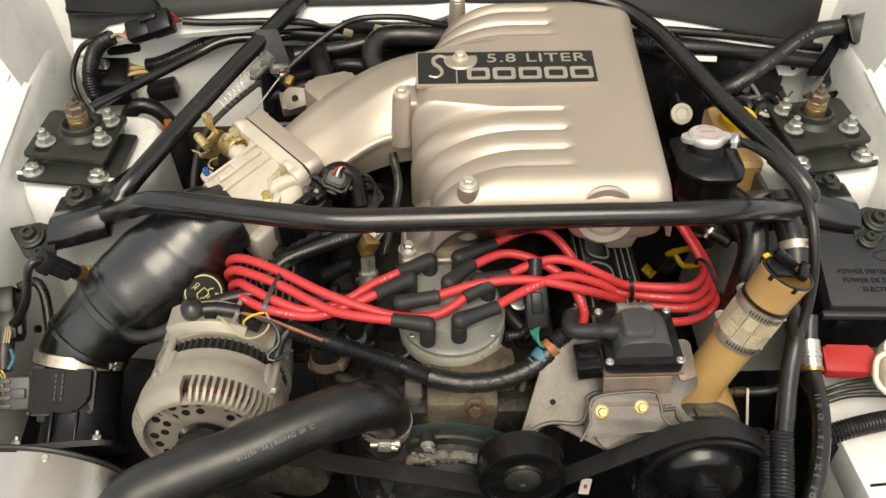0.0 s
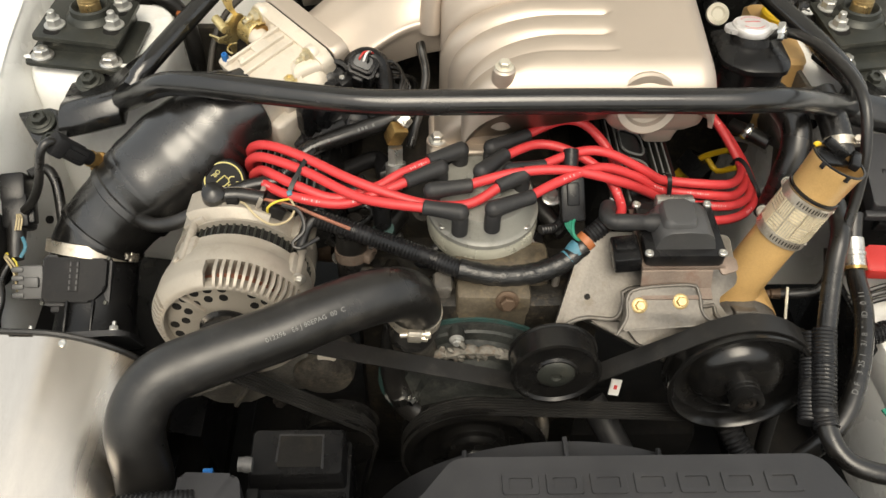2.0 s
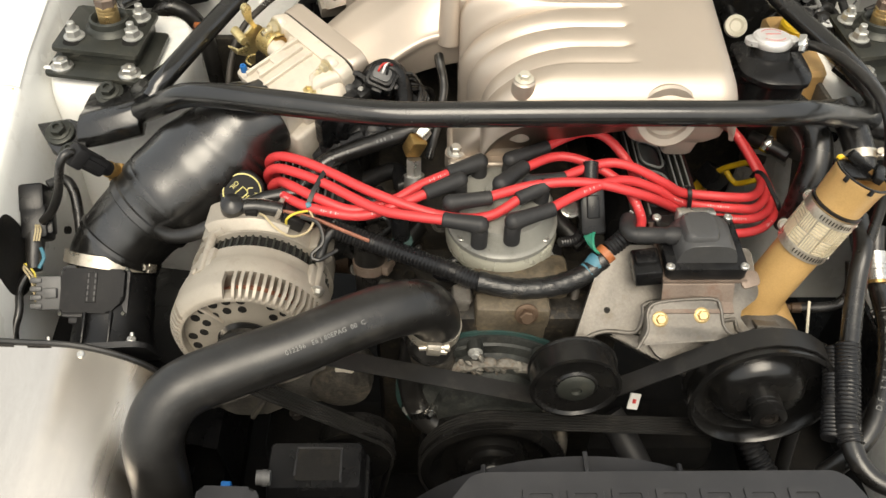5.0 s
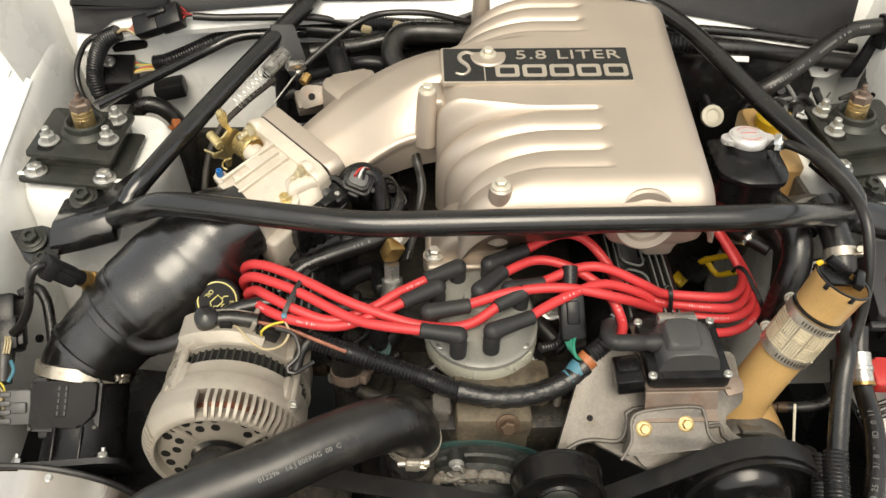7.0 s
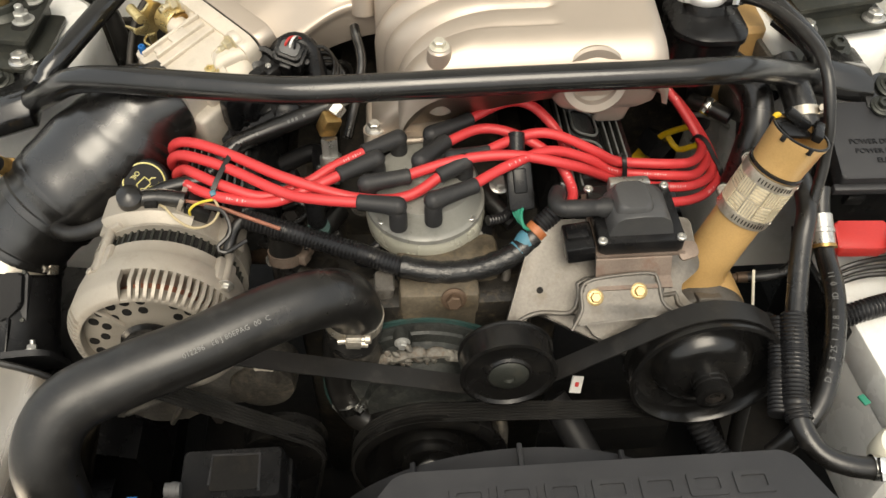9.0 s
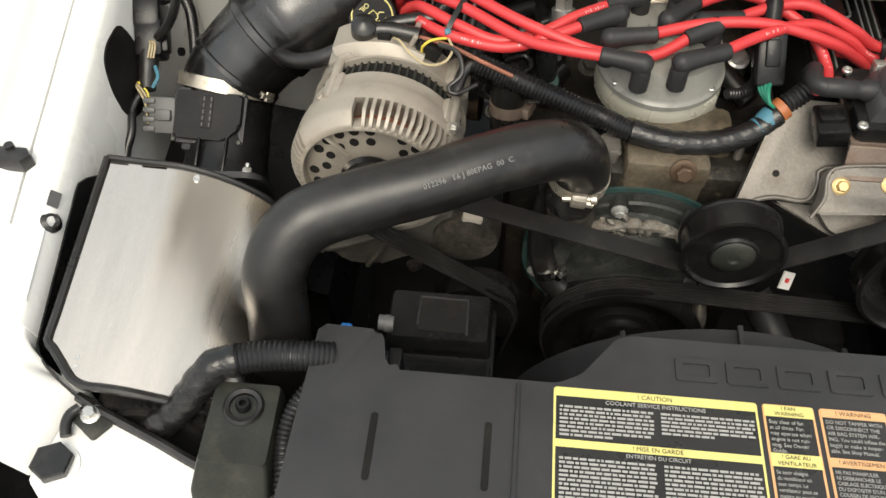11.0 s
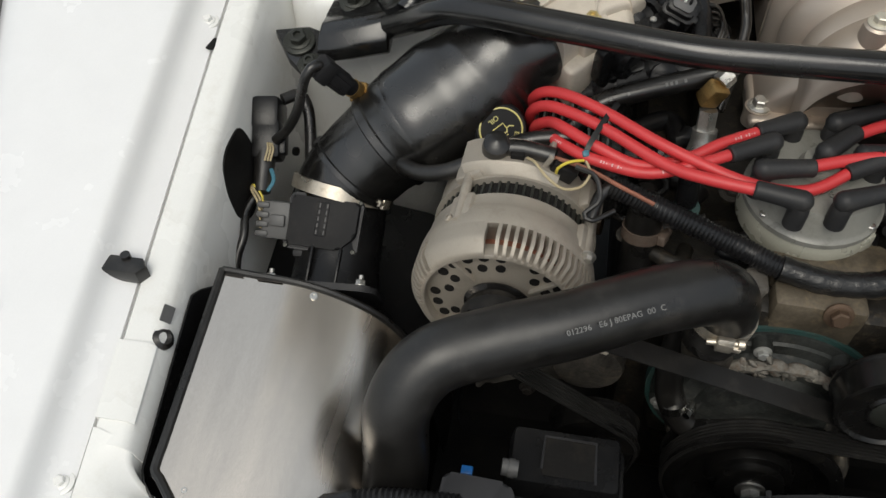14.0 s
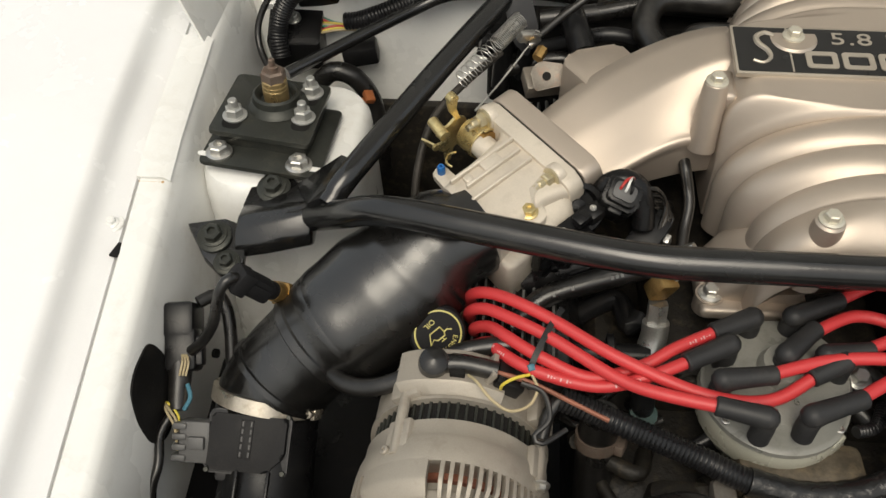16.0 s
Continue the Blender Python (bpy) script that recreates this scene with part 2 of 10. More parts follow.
CRUST = material("pale_corrosion", (0.165, 0.154, 0.132), 0.8, var=0.5, bump=1.0, fine=260, stain=(0.12, 0.07, 0.04), stain_amount=0.7, scale=90)
LETTERRED = material("red_print", (0.60, 0.05, 0.05), 0.5, var=0.05, bump=0)

# ---- tools ----
ORG = {}


def thing(name, at, label, category, group="", kind=""):
    ob = new(name)
    ob.location = at
    ob.empty_display_size = 0.02
    ORG[ob.name] = Vector(at)
    return tagged(ob, label, category, group, kind)


def part(name, bm, mat, parent=None, label="", sharp=38, category="", kind="", group=""):
    """Links a bmesh, given in world metres, as one mesh object under a thing or a part."""
    org = ORG[parent.name] if parent else Vector((0, 0, 0))
    for v in bm.verts:
        v.co -= org
    bmesh.ops.recalc_face_normals(bm, faces=bm.faces)
    for f in bm.faces:
        f.smooth = True
    me = bpy.data.meshes.new(name)
    bm.to_mesh(me)
    bm.free()
    me.materials.append(mat)
    me.set_sharp_from_angle(angle=radians(sharp))
    ob = new(name, me)
    ob.parent = parent
    ORG[ob.name] = org
    return tagged(ob, label, category, group, kind)


def frame_of(o, x, z):
    """A matrix with its origin at o, its z along z and its x near x."""
    z = Vector(z).normalized()
    x = Vector(x)
    x = (x - z * x.dot(z)).normalized()
    y = z.cross(x)
    return Matrix(((x.x, y.x, z.x, o[0]), (x.y, y.y, z.y, o[1]), (x.z, y.z, z.z, o[2]), (0, 0, 0, 1)))


def box(bm, c, s, m=None, bevel=0.0, seg=2):
    """A box at c with sides s; m turns it about its centre."""
    mat = Matrix.Translation(c) @ (m if m else Matrix.Identity(4)) @ Matrix.Diagonal((*s, 1))
    made = bmesh.ops.create_cube(bm, size=1, matrix=mat)["verts"]
    if bevel:
        edges = list({e for v in made for e in v.link_edges})
        bmesh.ops.bevel(bm, geom=edges, offset=bevel, segments=seg, affect="EDGES", profile=0.5)
    return bm


def turn(rx=0, ry=0, rz=0):
    return pose(0, 0, 0, rx, ry, rz)


def cyl(bm, a, b, r, r2=None, n=24):
    a, b = Vector(a), Vector(b)
    d = b - a
    m = Matrix.Translation((a + b) / 2) @ d.to_track_quat("Z", "Y").to_matrix().to_4x4()
    bmesh.ops.create_cone(bm, cap_ends=True, segments=n, radius1=r, radius2=r if r2 is None else r2, depth=d.length, matrix=m)
    return bm


def lathe(bm, prof, o, axis, n=32, ref=(0.3, 0.2, 0.9), close=True):
    """Turns the profile of (radius, height) about axis."""
    m = frame_of(o, ref, axis)
    rings = []
    for r, h in prof:
        rings.append([bm.verts.new(m @ Vector((r * math.cos(2 * math.pi * k / n), r * math.sin(2 * math.pi * k / n), h))) for k in range(n)])
    for p, q in zip(rings, rings[1:]):
        for k in range(n):
            bm.faces.new((p[k], p[(k + 1) % n], q[(k + 1) % n], q[k]))
    if close:
        bm.faces.new(rings[0][::-1])
        bm.faces.new(rings[-1])
    return bm


def spline(pts, step):
    """Points at about even steps along a smooth curve through pts."""
    p = [Vector(q) for q in pts]
    p = [p[0] * 2 - p[1]] + p + [p[-1] * 2 - p[-2]]
    out = []
    for i in range(1, len(p) - 2):
        a, b, c, d = p[i - 1:i + 3]
        k = max(2, int((c - b).length / step))
        for j in range(k):
            t = j / k
            out.append(0.5 * (2 * b + (c - a) * t + (2 * a - 5 * b + 4 * c - d) * t * t + (3 * b - a - 3 * c + d) * t ** 3))
    out.append(p[-2])
    return out


def tube(bm, pts, r, n=14, step=0.006, radius=None, smooth=True):
    """A round hose through pts. radius(u) gives its radius at the share u of its length."""
    c = spline(pts, step) if smooth else [Vector(q) for q in pts]
    rings, up = [], None
    for i, q in enumerate(c):
        d = (c[min(i + 1, len(c) - 1)] - c[max(i - 1, 0)]).normalized()
        if up is None:
            up = d.orthogonal().normalized()
        up = (up - d * up.dot(d)).normalized()
        s = d.cross(up)
        rr = radius(i / (len(c) - 1)) if radius else r
        rings.append([bm.verts.new(q + (up * math.cos(2 * math.pi * k / n) + s * math.sin(2 * math.pi * k / n)) * rr) for k in range(n)])
    for p, q in zip(rings, rings[1:]):
        for k in range(n):
            bm.faces.new((p[k], p[(k + 1) % n], q[(k + 1) % n], q[k]))
    bm.faces.new(rings[0][::-1])
    bm.faces.new(rings[-1])
    return bm


def loom_tube(bm, pts, r, pitch=0.0034, depth=0.0011, n=14):
    """A corrugated sleeve."""
    c = spline(pts, 0.002)
    length = sum((b - a).length for a, b in zip(c, c[1:]))
    k = length / pitch
    return tube(bm, pts, r, n, pitch / 4, lambda u: r - depth * (0.5 + 0.5 * math.cos(2 * math.pi * u * k)))


def prism(bm, outline, m, h0, h1, bevel=0.0, seg=2):
    """A plate with the outline of (u, v) in the frame m, from height h0 to h1."""
    lo = [bm.verts.new(m @ Vector((u, v, h0))) for u, v in outline]
    hi = [bm.verts.new(m @ Vector((u, v, h1))) for u, v in outline]
    k = len(outline)
    faces = [bm.faces.new(lo[::-1]), bm.faces.new(hi)]
    for i in range(k):
        faces.append(bm.faces.new((lo[i], lo[(i + 1) % k], hi[(i + 1) % k], hi[i])))
    if bevel:
        edges = list({e for f in faces[:2] for e in f.edges})
        bmesh.ops.bevel(bm, geom=edges, offset=bevel, segments=seg, affect="EDGES", profile=0.5)
    return bm


def round_rect(w, h, r, k=5):
    out = []
    for cx, cy, a0 in ((w / 2 - r, h / 2 - r, 0), (-w / 2 + r, h / 2 - r, 90), (-w / 2 + r, -h / 2 + r, 180), (w / 2 - r, -h / 2 + r, 270)):
        out += [(cx + r * math.cos(radians(a0 + 90 * i / k)), cy + r * math.sin(radians(a0 + 90 * i / k))) for i in range(k + 1)]
    return out


def rounded(outline, r, k=4):
    """The outline with its corners rounded off."""
    out, n = [], len(outline)
    for i in range(n):
        a, b, c = (Vector((*outline[j % n], 0)) for j in (i - 1, i, i + 1))
        u, v = (a - b), (c - b)
        q = min(r, u.length * 0.45, v.length * 0.45)
        p0, p1 = b + u.normalized() * q, b + v.normalized() * q
        for j in range(k + 1):
            t = j / k
            w = p0 * (1 - t) ** 2 + b * 2 * t * (1 - t) + p1 * t * t
            out.append((w.x, w.y))
    return out


def loft(bm, rings, caps=True):
    vs = [[bm.verts.new(p) for p in ring] for ring in rings]
    n = len(vs[0])
    for p, q in zip(vs, vs[1:]):
        for k in range(n):
            bm.faces.new((p[k], p[(k + 1) % n], q[(k + 1) % n], q[k]))
    if caps:
        bm.faces.new(vs[0][::-1])
        bm.faces.new(vs[-1])
    return bm


def sheet(bm, rows, thick):
    """A bent sheet through rows of points, with its thickness."""
    vs = [[bm.verts.new(p) for p in row] for row in rows]
    fs = [bm.faces.new((p[k], p[k + 1], q[k + 1], q[k])) for p, q in zip(vs, vs[1:]) for k in range(len(p) - 1)]
    bmesh.ops.recalc_face_normals(bm, faces=fs)
    bmesh.ops.solidify(bm, geom=fs, thickness=thick)
    return bm


BOLT_MESHES = {}


def bolt(parent, at, axis=(0, 0, 1), r=0.007, mat=None, style="flange", name="bolt"):
    """A hexagon bolt or a nut on a stud, r its head's radius."""
    mat = mat or ZINC
    key = (style, mat.name)
    if key not in BOLT_MESHES:
        bm = bmesh.new()
        if style == "flange":
            lathe(bm, [(1.55, 0), (1.55, 0.22), (1.2, 0.38), (0.9, 0.4)], (0, 0, 0), (0, 0, 1), 20)
            lathe(bm, [(1.0, 0.3), (1.0, 1.15), (0.82, 1.3)], (0, 0, 0), (0, 0, 1), 6)
        elif style == "nut":
            lathe(bm, [(1.65, 0), (1.65, 0.2), (1.3, 0.32)], (0, 0, 0), (0, 0, 1), 20)
            lathe(bm, [(1.2, 0.25), (1.2, 1.3), (1.0, 1.5)], (0, 0, 0), (0, 0, 1), 6)
            lathe(bm, [(0.62, 1.2), (0.62, 2.5), (0.5, 2.65)], (0, 0, 0), (0, 0, 1), 12)
        elif style == "hole":
            lathe(bm, [(1.6, 0), (1.6, 0.3), (1.25, 0.42), (1.1, 0.42)], (0, 0, 0), (0, 0, 1), 20)
            lathe(bm, [(1.15, 0.3), (1.15, 1.2), (0.95, 1.35), (0.55, 1.35), (0.55, 0.9)], (0, 0, 0), (0, 0, 1), 6)
        else:
            lathe(bm, [(1.0, 0), (1.0, 0.5), (0.8, 0.72), (0.35, 0.72), (0.35, 0.45)], (0, 0, 0), (0, 0, 1), 16)
        bmesh.ops.recalc_face_normals(bm, faces=bm.faces)
        me = bpy.data.meshes.new("bolt")
        bm.to_mesh(me)
        bm.free()
        me.materials.append(mat)
        BOLT_MESHES[key] = me
    ob = new(name, BOLT_MESHES[key])
    ob.parent = parent
    org = ORG[parent.name] if parent else Vector((0, 0, 0))
    ORG[ob.name] = org
    ob.matrix_local = Matrix.Translation(Vector(at) - org) @ frame_of((0, 0, 0), (0.8, 0.3, 0.1), axis) @ Matrix.Diagonal((r, r, r, 1))
    return ob


def lettering(name, body, size, m, mat, parent, depth=0.0004, label="", spacing=1.0, wide=1.0, align="CENTER"):
    """Letters in the built-in font in the plane of m, as a mesh of their own."""
    cu = bpy.data.curves.new(name, "FONT")
    cu.body, cu.size, cu.extrude, cu.align_x, cu.align_y, cu.space_character = body, size, depth, align, "CENTER", spacing
    cu.resolution_u = 3
    tmp = bpy.data.objects.new(name, cu)
    me = bpy.data.meshes.new_from_object(tmp)
    bpy.data.objects.remove(tmp)
    org = ORG[parent.name]
    me.transform(Matrix.Translation(-org) @ m @ Matrix.Diagonal((wide, 1, 1, 1)))
    me.materials.clear()
    me.materials.append(mat)
    ob = new(name, me)
    ob.parent = parent
    ORG[ob.name] = org
    return tagged(ob, label)


def band_clamp(parent, o, axis, r, width=0.011, screw=(1, 0, 0), mat=None, name="hose_clamp"):
    """A worm-drive band with its screw housing towards screw, as a part with the screw under it."""
    mat = mat or CHROME
    w = width / 2
    bm = lathe(bmesh.new(), [(r, -w), (r + 0.0012, -w), (r + 0.0012, w), (r, w)], o, axis, 40)
    band = part(name, bm, mat, parent)
    ax = Vector(axis).normalized()
    s = Vector(screw)
    s = (s - ax * s.dot(ax)).normalized()
    tdir = ax.cross(s)
    c = Vector(o) + s * (r + 0.004)
    bm = box(bmesh.new(), c, (0.015, width * 0.95, 0.008), frame_of((0, 0, 0), tdir, s), 0.0015)
    cyl(bm, c + tdir * 0.006, c + tdir * 0.014, 0.0042, n=6)
    part("clamp_screw", bm, mat, band)
    return band

# ---- ground and car body ----
MID = 0.012  # the car's middle plane


def mirror_x(bm):
    for v in bm.verts:
        v.co.x = 2 * MID - v.co.x
    bmesh.ops.reverse_faces(bm, faces=bm.faces)
    return bm


bm = bmesh.new()
bmesh.ops.create_grid(bm, x_segments=2, y_segments=2, size=300)
part("ground", bm, ASPHALT, None, "dark worn asphalt ground under the car", category="ground", kind="structure")

car = thing("car_body", (MID, 0.9, 0.3), "white painted car body with its engine bay open", "car body")


def smooth_step(t):
    return t * t * (3 - 2 * t) * 0.6 + t * 0.4


def seam_x(y):
    return -0.608 - 0.035 * (y - 0.6)


def seam_z(y):
    if y < 0.25:
        return 0.7076 + 0.12 * (y - 0.25)
    return 0.772 + 0.23 * (y - 0.53) if y < 0.9 else 0.8571 + 0.12 * (y - 0.9)


def fender_edge(y):
    """How far the fender's shoulder stands out from the seam, swelling towards the wheel."""
    return 0.184 + 0.256 * (min(y, 0.95) - 0.534) if y > 0.3 else 0.124


def fender_rows(profile, y0, y1, n):
    rows = []
    for i in range(n + 1):
        y = y0 + (y1 - y0) * i / n
        shoulder = [(dx - fender_edge(y), dz) for dx, dz in SHOULDER] if profile is OUTER else []
        rows.append([Vector((seam_x(y) + dx, y, (seam_z(y) + dz) if dz > -0.25 else dz + 1.0)) for dx, dz in shoulder + profile])
    return rows


OUTER = [(-0.10, 0.0285), (-0.056, 0.0290), (-0.0430, 0.0288), (-0.0395, 0.0277), (-0.0365, 0.0252), (-0.0335, 0.0207), (-0.0300, 0.0147), (-0.0265, 0.0097),
         (-0.0225, 0.0060), (-0.0175, 0.0035), (-0.010, 0.0008), (-0.0045, -0.0020), (-0.0040, -0.012)]
SHOULDER = [(-0.036, -0.55), (-0.030, -0.20), (-0.020, -0.050), (-0.011, -0.013), (-0.001, 0.004), (0.012, 0.0150), (0.030, 0.0222), (0.055, 0.0265)]
RAIL = [(0.0, -0.012), (0.0008, -0.002), (0.003, 0.001), (0.024, 0.001), (0.029, -0.001), (0.033, -0.006), (0.037, -0.022), (0.043, -0.06),
        (0.047, -0.10), (0.050, -0.16), (0.052, -0.60)]
for side in (0, 1):
    bm = sheet(bmesh.new(), fender_rows(OUTER, -0.25, 1.75, 60), -0.0012)
    fender = part("fender", mirror_x(bm) if side else bm, FENDER, car, "glossy white outer fender panel")
    bm = sheet(bmesh.new(), fender_rows(RAIL, 0.352, 1.45, 50), -0.0015)
    inner = part("inner_fender", mirror_x(bm) if side else bm, WHITE, car, "white inner fender rail and apron")
    # raised lips where the rail sheets overlap
    for y0, y1, up in ((0.845, 1.052, 0.004), (0.372, 0.44, 0.003)):
        bm = bmesh.new()
        rows = fender_rows([(0.002, up - 0.004), (0.002, up), (0.026, up), (0.032, up - 0.004)], y0, y1, 8)
        sheet(bm, rows, -0.0025)
        part("rail_lip", mirror_x(bm) if side else bm, WHITE, inner)
    for y in (0.843, 1.054):
        bm = box(bmesh.new(), (seam_x(y) + 0.014, y, seam_z(y) + 0.0012), (0.026, 0.0035, 0.0024), None, 0.001)
        box(bm, (seam_x(y) + 0.005, y + 0.003, seam_z(y) + 0.0012), (0.007, 0.008, 0.0022), None, 0.001)
        part("rust_stain", mirror_x(bm) if side else bm, RUSTSTAIN, inner, "orange rust stain at the seam")
    # notch beside the fender bolt, a dark patch for its shaded depth
    bm = box(bmesh.new(), (seam_x(0.765) - 0.001, 0.765, seam_z(0.765) + 0.0008), (0.009, 0.018, 0.0026), turn(0, 0, -12), 0.001)
    part("seam_notch", mirror_x(bm) if side else bm, BLACKVOID, inner, "dark notch in the seam")
    # strut tower
    bm = bmesh.new()
    rings = []
    for z, cx, cy, w, h, r in ((0.45, -0.492, 0.965, 0.190, 0.24, 0.05), (0.70, -0.491, 0.962, 0.176, 0.205, 0.055), (0.79, -0.491, 0.960, 0.172, 0.190, 0.05),
                               (0.810, -0.491, 0.960, 0.167, 0.184, 0.045), (0.819, -0.492, 0.960, 0.158, 0.174, 0.04), (0.8215, -0.493, 0.960, 0.146, 0.162, 0.035)):
        rings.append([Vector((cx + u, cy + v, z + 0.05 * (v) - 0.06 * u * (z > 0.7))) for u, v in round_rect(w, h, r, 6)])
    loft(bm, rings)
    part("strut_tower", mirror_x(bm) if side else bm, WHITE, car, "white rounded suspension strut tower")
    # fender bolts in the gutter
    for y in (0.318, 0.794, 1.12):
        x = seam_x(y) - 0.014
        xs = 2 * MID - x if side else x
        part("washer", lathe(bmesh.new(), [(0.0112, -0.001), (0.0112, 0.0012), (0.0100, 0.0018), (0.004, 0.0012)], (xs, y, seam_z(y)), (0, -0.15, 1), 28), WHITE, fender)
        bolt(fender, (xs, y, seam_z(y) + 0.0014), (0, -0.15, 1), 0.0046, WHITE)
    # rubber stop on the gutter
    x, y = seam_x(0.502) - 0.012, 0.502
    bm = bmesh.new()
    prism(bm, [(-0.02, -0.009), (0.014, -0.009), (0.021, 0.0), (0.014, 0.009), (-0.02, 0.009)], frame_of((x, y, seam_z(y)), (1, 0, 0), (0, 0, 1)), 0.0, 0.017, 0.002)
    cyl(bm, (x - 0.002, y + 0.008, seam_z(y) + 0.014), (x - 0.002, y + 0.008, seam_z(y) + 0.02), 0.0045)
    part("rubber_stop", mirror_x(bm) if side else bm, RUBBER, car, "black rubber hood stop on the fender")

# apron slot, a dark raised patch for its shaded depth, and a plug
bm = prism(bmesh.new(), round_rect(0.016, 0.011, 0.001, 2), frame_of((-0.5725, 0.472, 0.7545), (0, 1, 0.23), (0.75, -0.15, 0.66)), -0.004, 0.0026)
part("apron_slot", bm, GREYPL, car, "square slot in the apron")
bm = lathe(bmesh.new(), [(0.0105, -0.004), (0.0105, 0.003), (0.0065, 0.006), (0.004, 0.002)], (-0.571, 0.451, 0.746), (0.75, 0, 0.66), 20)
part("apron_plug", bm, RUBBER, car, "black rubber plug")
# wiring opening in the left apron, its dark depth a near-black patch
bm = bmesh.new()
prism(bm, rounded([(u - 0.655, v - 0.742) for u, v in ((0.690, 0.786), (0.655, 0.787), (0.635, 0.779), (0.622, 0.752), (0.620, 0.722), (0.632, 0.702), (0.650, 0.695), (0.684, 0.705), (0.700, 0.735), (0.698, 0.765))], 0.012, 3),
      frame_of((-0.5665, 0.655, 0.742), (0, 1, 0), (1, 0, 0.13)), -0.006, 0.0014)
part("apron_opening", bm, BLACKVOID, car, "dark wiring opening in the white apron")

# firewall and cowl
for side in (0, 1):
    bm = sheet(bmesh.new(), [[Vector(p) for p in ((-0.64, y, 1.02), (-0.612, y, 0.985 - 0.25 * (1.30 - y)), (-0.598, y, 0.95 - 0.3 * (1.30 - y)), (-0.585, y, 0.80), (-0.58, y, 0.62))] for y in (1.04, 1.10, 1.16, 1.20, 1.26)], 0.003)
    part("cowl_side", mirror_x(bm) if side else bm, WHITE, car, "white sheet metal corner beside the cowl")
    bm = sheet(bmesh.new(), [[Vector((x, 1.2135 + 0.01 * math.sin(k), z)) for k, z in enumerate((0.80, 0.86, 0.92, 0.97, 1.02))] for x in (-0.625, -0.60, -0.57, -0.545)], 0.003)
    part("cowl_corner", mirror_x(bm) if side else bm, WHITE, car, "white folded sheet corner behind the apron")
    part("corner_bolt", lathe(bmesh.new(), [(0.012, 0), (0.012, 0.002), (0.007, 0.003), (0.007, 0.008)], (MID - 0.585 if not side else MID + 0.585, 1.196, 0.965), (0, -1, 0.1), 18), WHITE, car)
bm = bmesh.new()
box(bm, (MID, 1.188, 0.66), (1.26, 0.012, 0.56), turn(-4, 0, 0), 0.003)
part("firewall", bm, WHITE, car, "white painted firewall")
bm = bmesh.new()
rows = []
for i in range(41):
    u = -1 + 2 * i / 40
    x = MID + 0.575 * u
    edge = 0.932 - 0.25 * x * x if x > 0 else 0.930 - 0.076 * max(0, -x - 0.22) - 0.026 * math.exp(-((x + 0.545) / 0.028) ** 2)
    rows.append([Vector((x, 1.197 - 0.008 * abs(u) + dy, z)) for dy, z in
                 ((0.045, edge - 0.001), (-0.016, edge), (-0.014, edge + 0.006), (-0.010, edge + 0.010), (0.010, 0.965), (0.016, 0.99), (0.05, 1.0), (0.20, 1.005), (0.60, 1.15))])
sheet(bm, rows, -0.003)
rows_flange = [[r[1] + Vector((0, 0.007, 0.003)), r[1] + Vector((0, 0.003, -0.004)), r[1] + Vector((0, -0.012, -0.026 if r[1].x < 0 else -0.018)), r[1] + Vector((0, -0.009, -0.034 if r[1].x < 0 else -0.024))] for r in rows]
cowl = part("cowl_panel", bm, COWL, car, "black plastic cowl panel along the firewall")
bm = bmesh.new()
box(bm, (MID, 1.189, 0.955), (0.80, 0.006, 0.003), None, 0.001)
part("cowl_ledge", bm, COWL, cowl)
bm = sheet(bmesh.new(), rows_flange, 0.002)
part("firewall_flange", bm, WHITE, car, "white sloping flange under the black cowl")
for sx, w, zb, deep in ((-0.49, 0.15, 0.918, 0.030), (0.48, 0.20, 0.938, 0.012)):
    bm = bmesh.new()
    prism(bm, rounded([(-w / 2, 0), (w / 2, 0), (w / 2 - 0.03, 0.05), (-w / 2 + 0.04, 0.055)], 0.012), frame_of((sx, 1.196, zb), (1, 0, 0), (0, -1, 0.15)), 0.0, deep, 0.006)
    part("cowl_bulge", bm, COWL, cowl)
bm = bmesh.new()
tube(bm, [(-0.62, 1.205, 0.998), (-0.3, 1.21, 1.004), (0.0, 1.213, 1.005), (0.3, 1.21, 1.004), (0.64, 1.205, 0.998)], 0.008, 10, 0.03)
part("cowl_seal", bm, RUBBER, car, "grey rubber seal on the cowl edge")
for x, z in ((-0.159, 0.9045), (-0.105, 0.9045), (0.19, 0.9045)):
    bolt(cowl, (x, 1.186, z), (0, -1, 0.1), 0.006, ZINC if x < -0.11 else RUST, "hole")

# the raised hood over the bay
HOOD_UP = 64.0
hm = Matrix.Translation((MID, 1.27, 1.015)) @ turn(-HOOD_UP, 0, 0)
bm = bmesh.new()
sheet(bm, [[hm @ Vector((x, -y, 0.03 * (1 - (x / 0.70) ** 2) + 0.02 * math.sin(math.pi * y / 1.2))) for x in [(-0.70 + 0.05 * k) * (1 - 0.06 * y) for k in range(29)]] for y in [0.05 * j for j in range(25)]], 0.003)
hood = part("hood", bm, WHITE, car, "raised white hood")
for x0, x1, y0, y1 in ((-0.62, -0.54, 0.05, 1.1), (0.54, 0.62, 0.05, 1.1), (-0.54, 0.54, 1.02, 1.10), (-0.54, 0.54, 0.05, 0.13)):
    part("hood_rib", box(bmesh.new(), hm @ Vector(((x0 + x1) / 2, -(y0 + y1) / 2, 0.0)), (x1 - x0, y1 - y0, 0.05), turn(-HOOD_UP, 0, 0), 0.012), WHITE, hood)

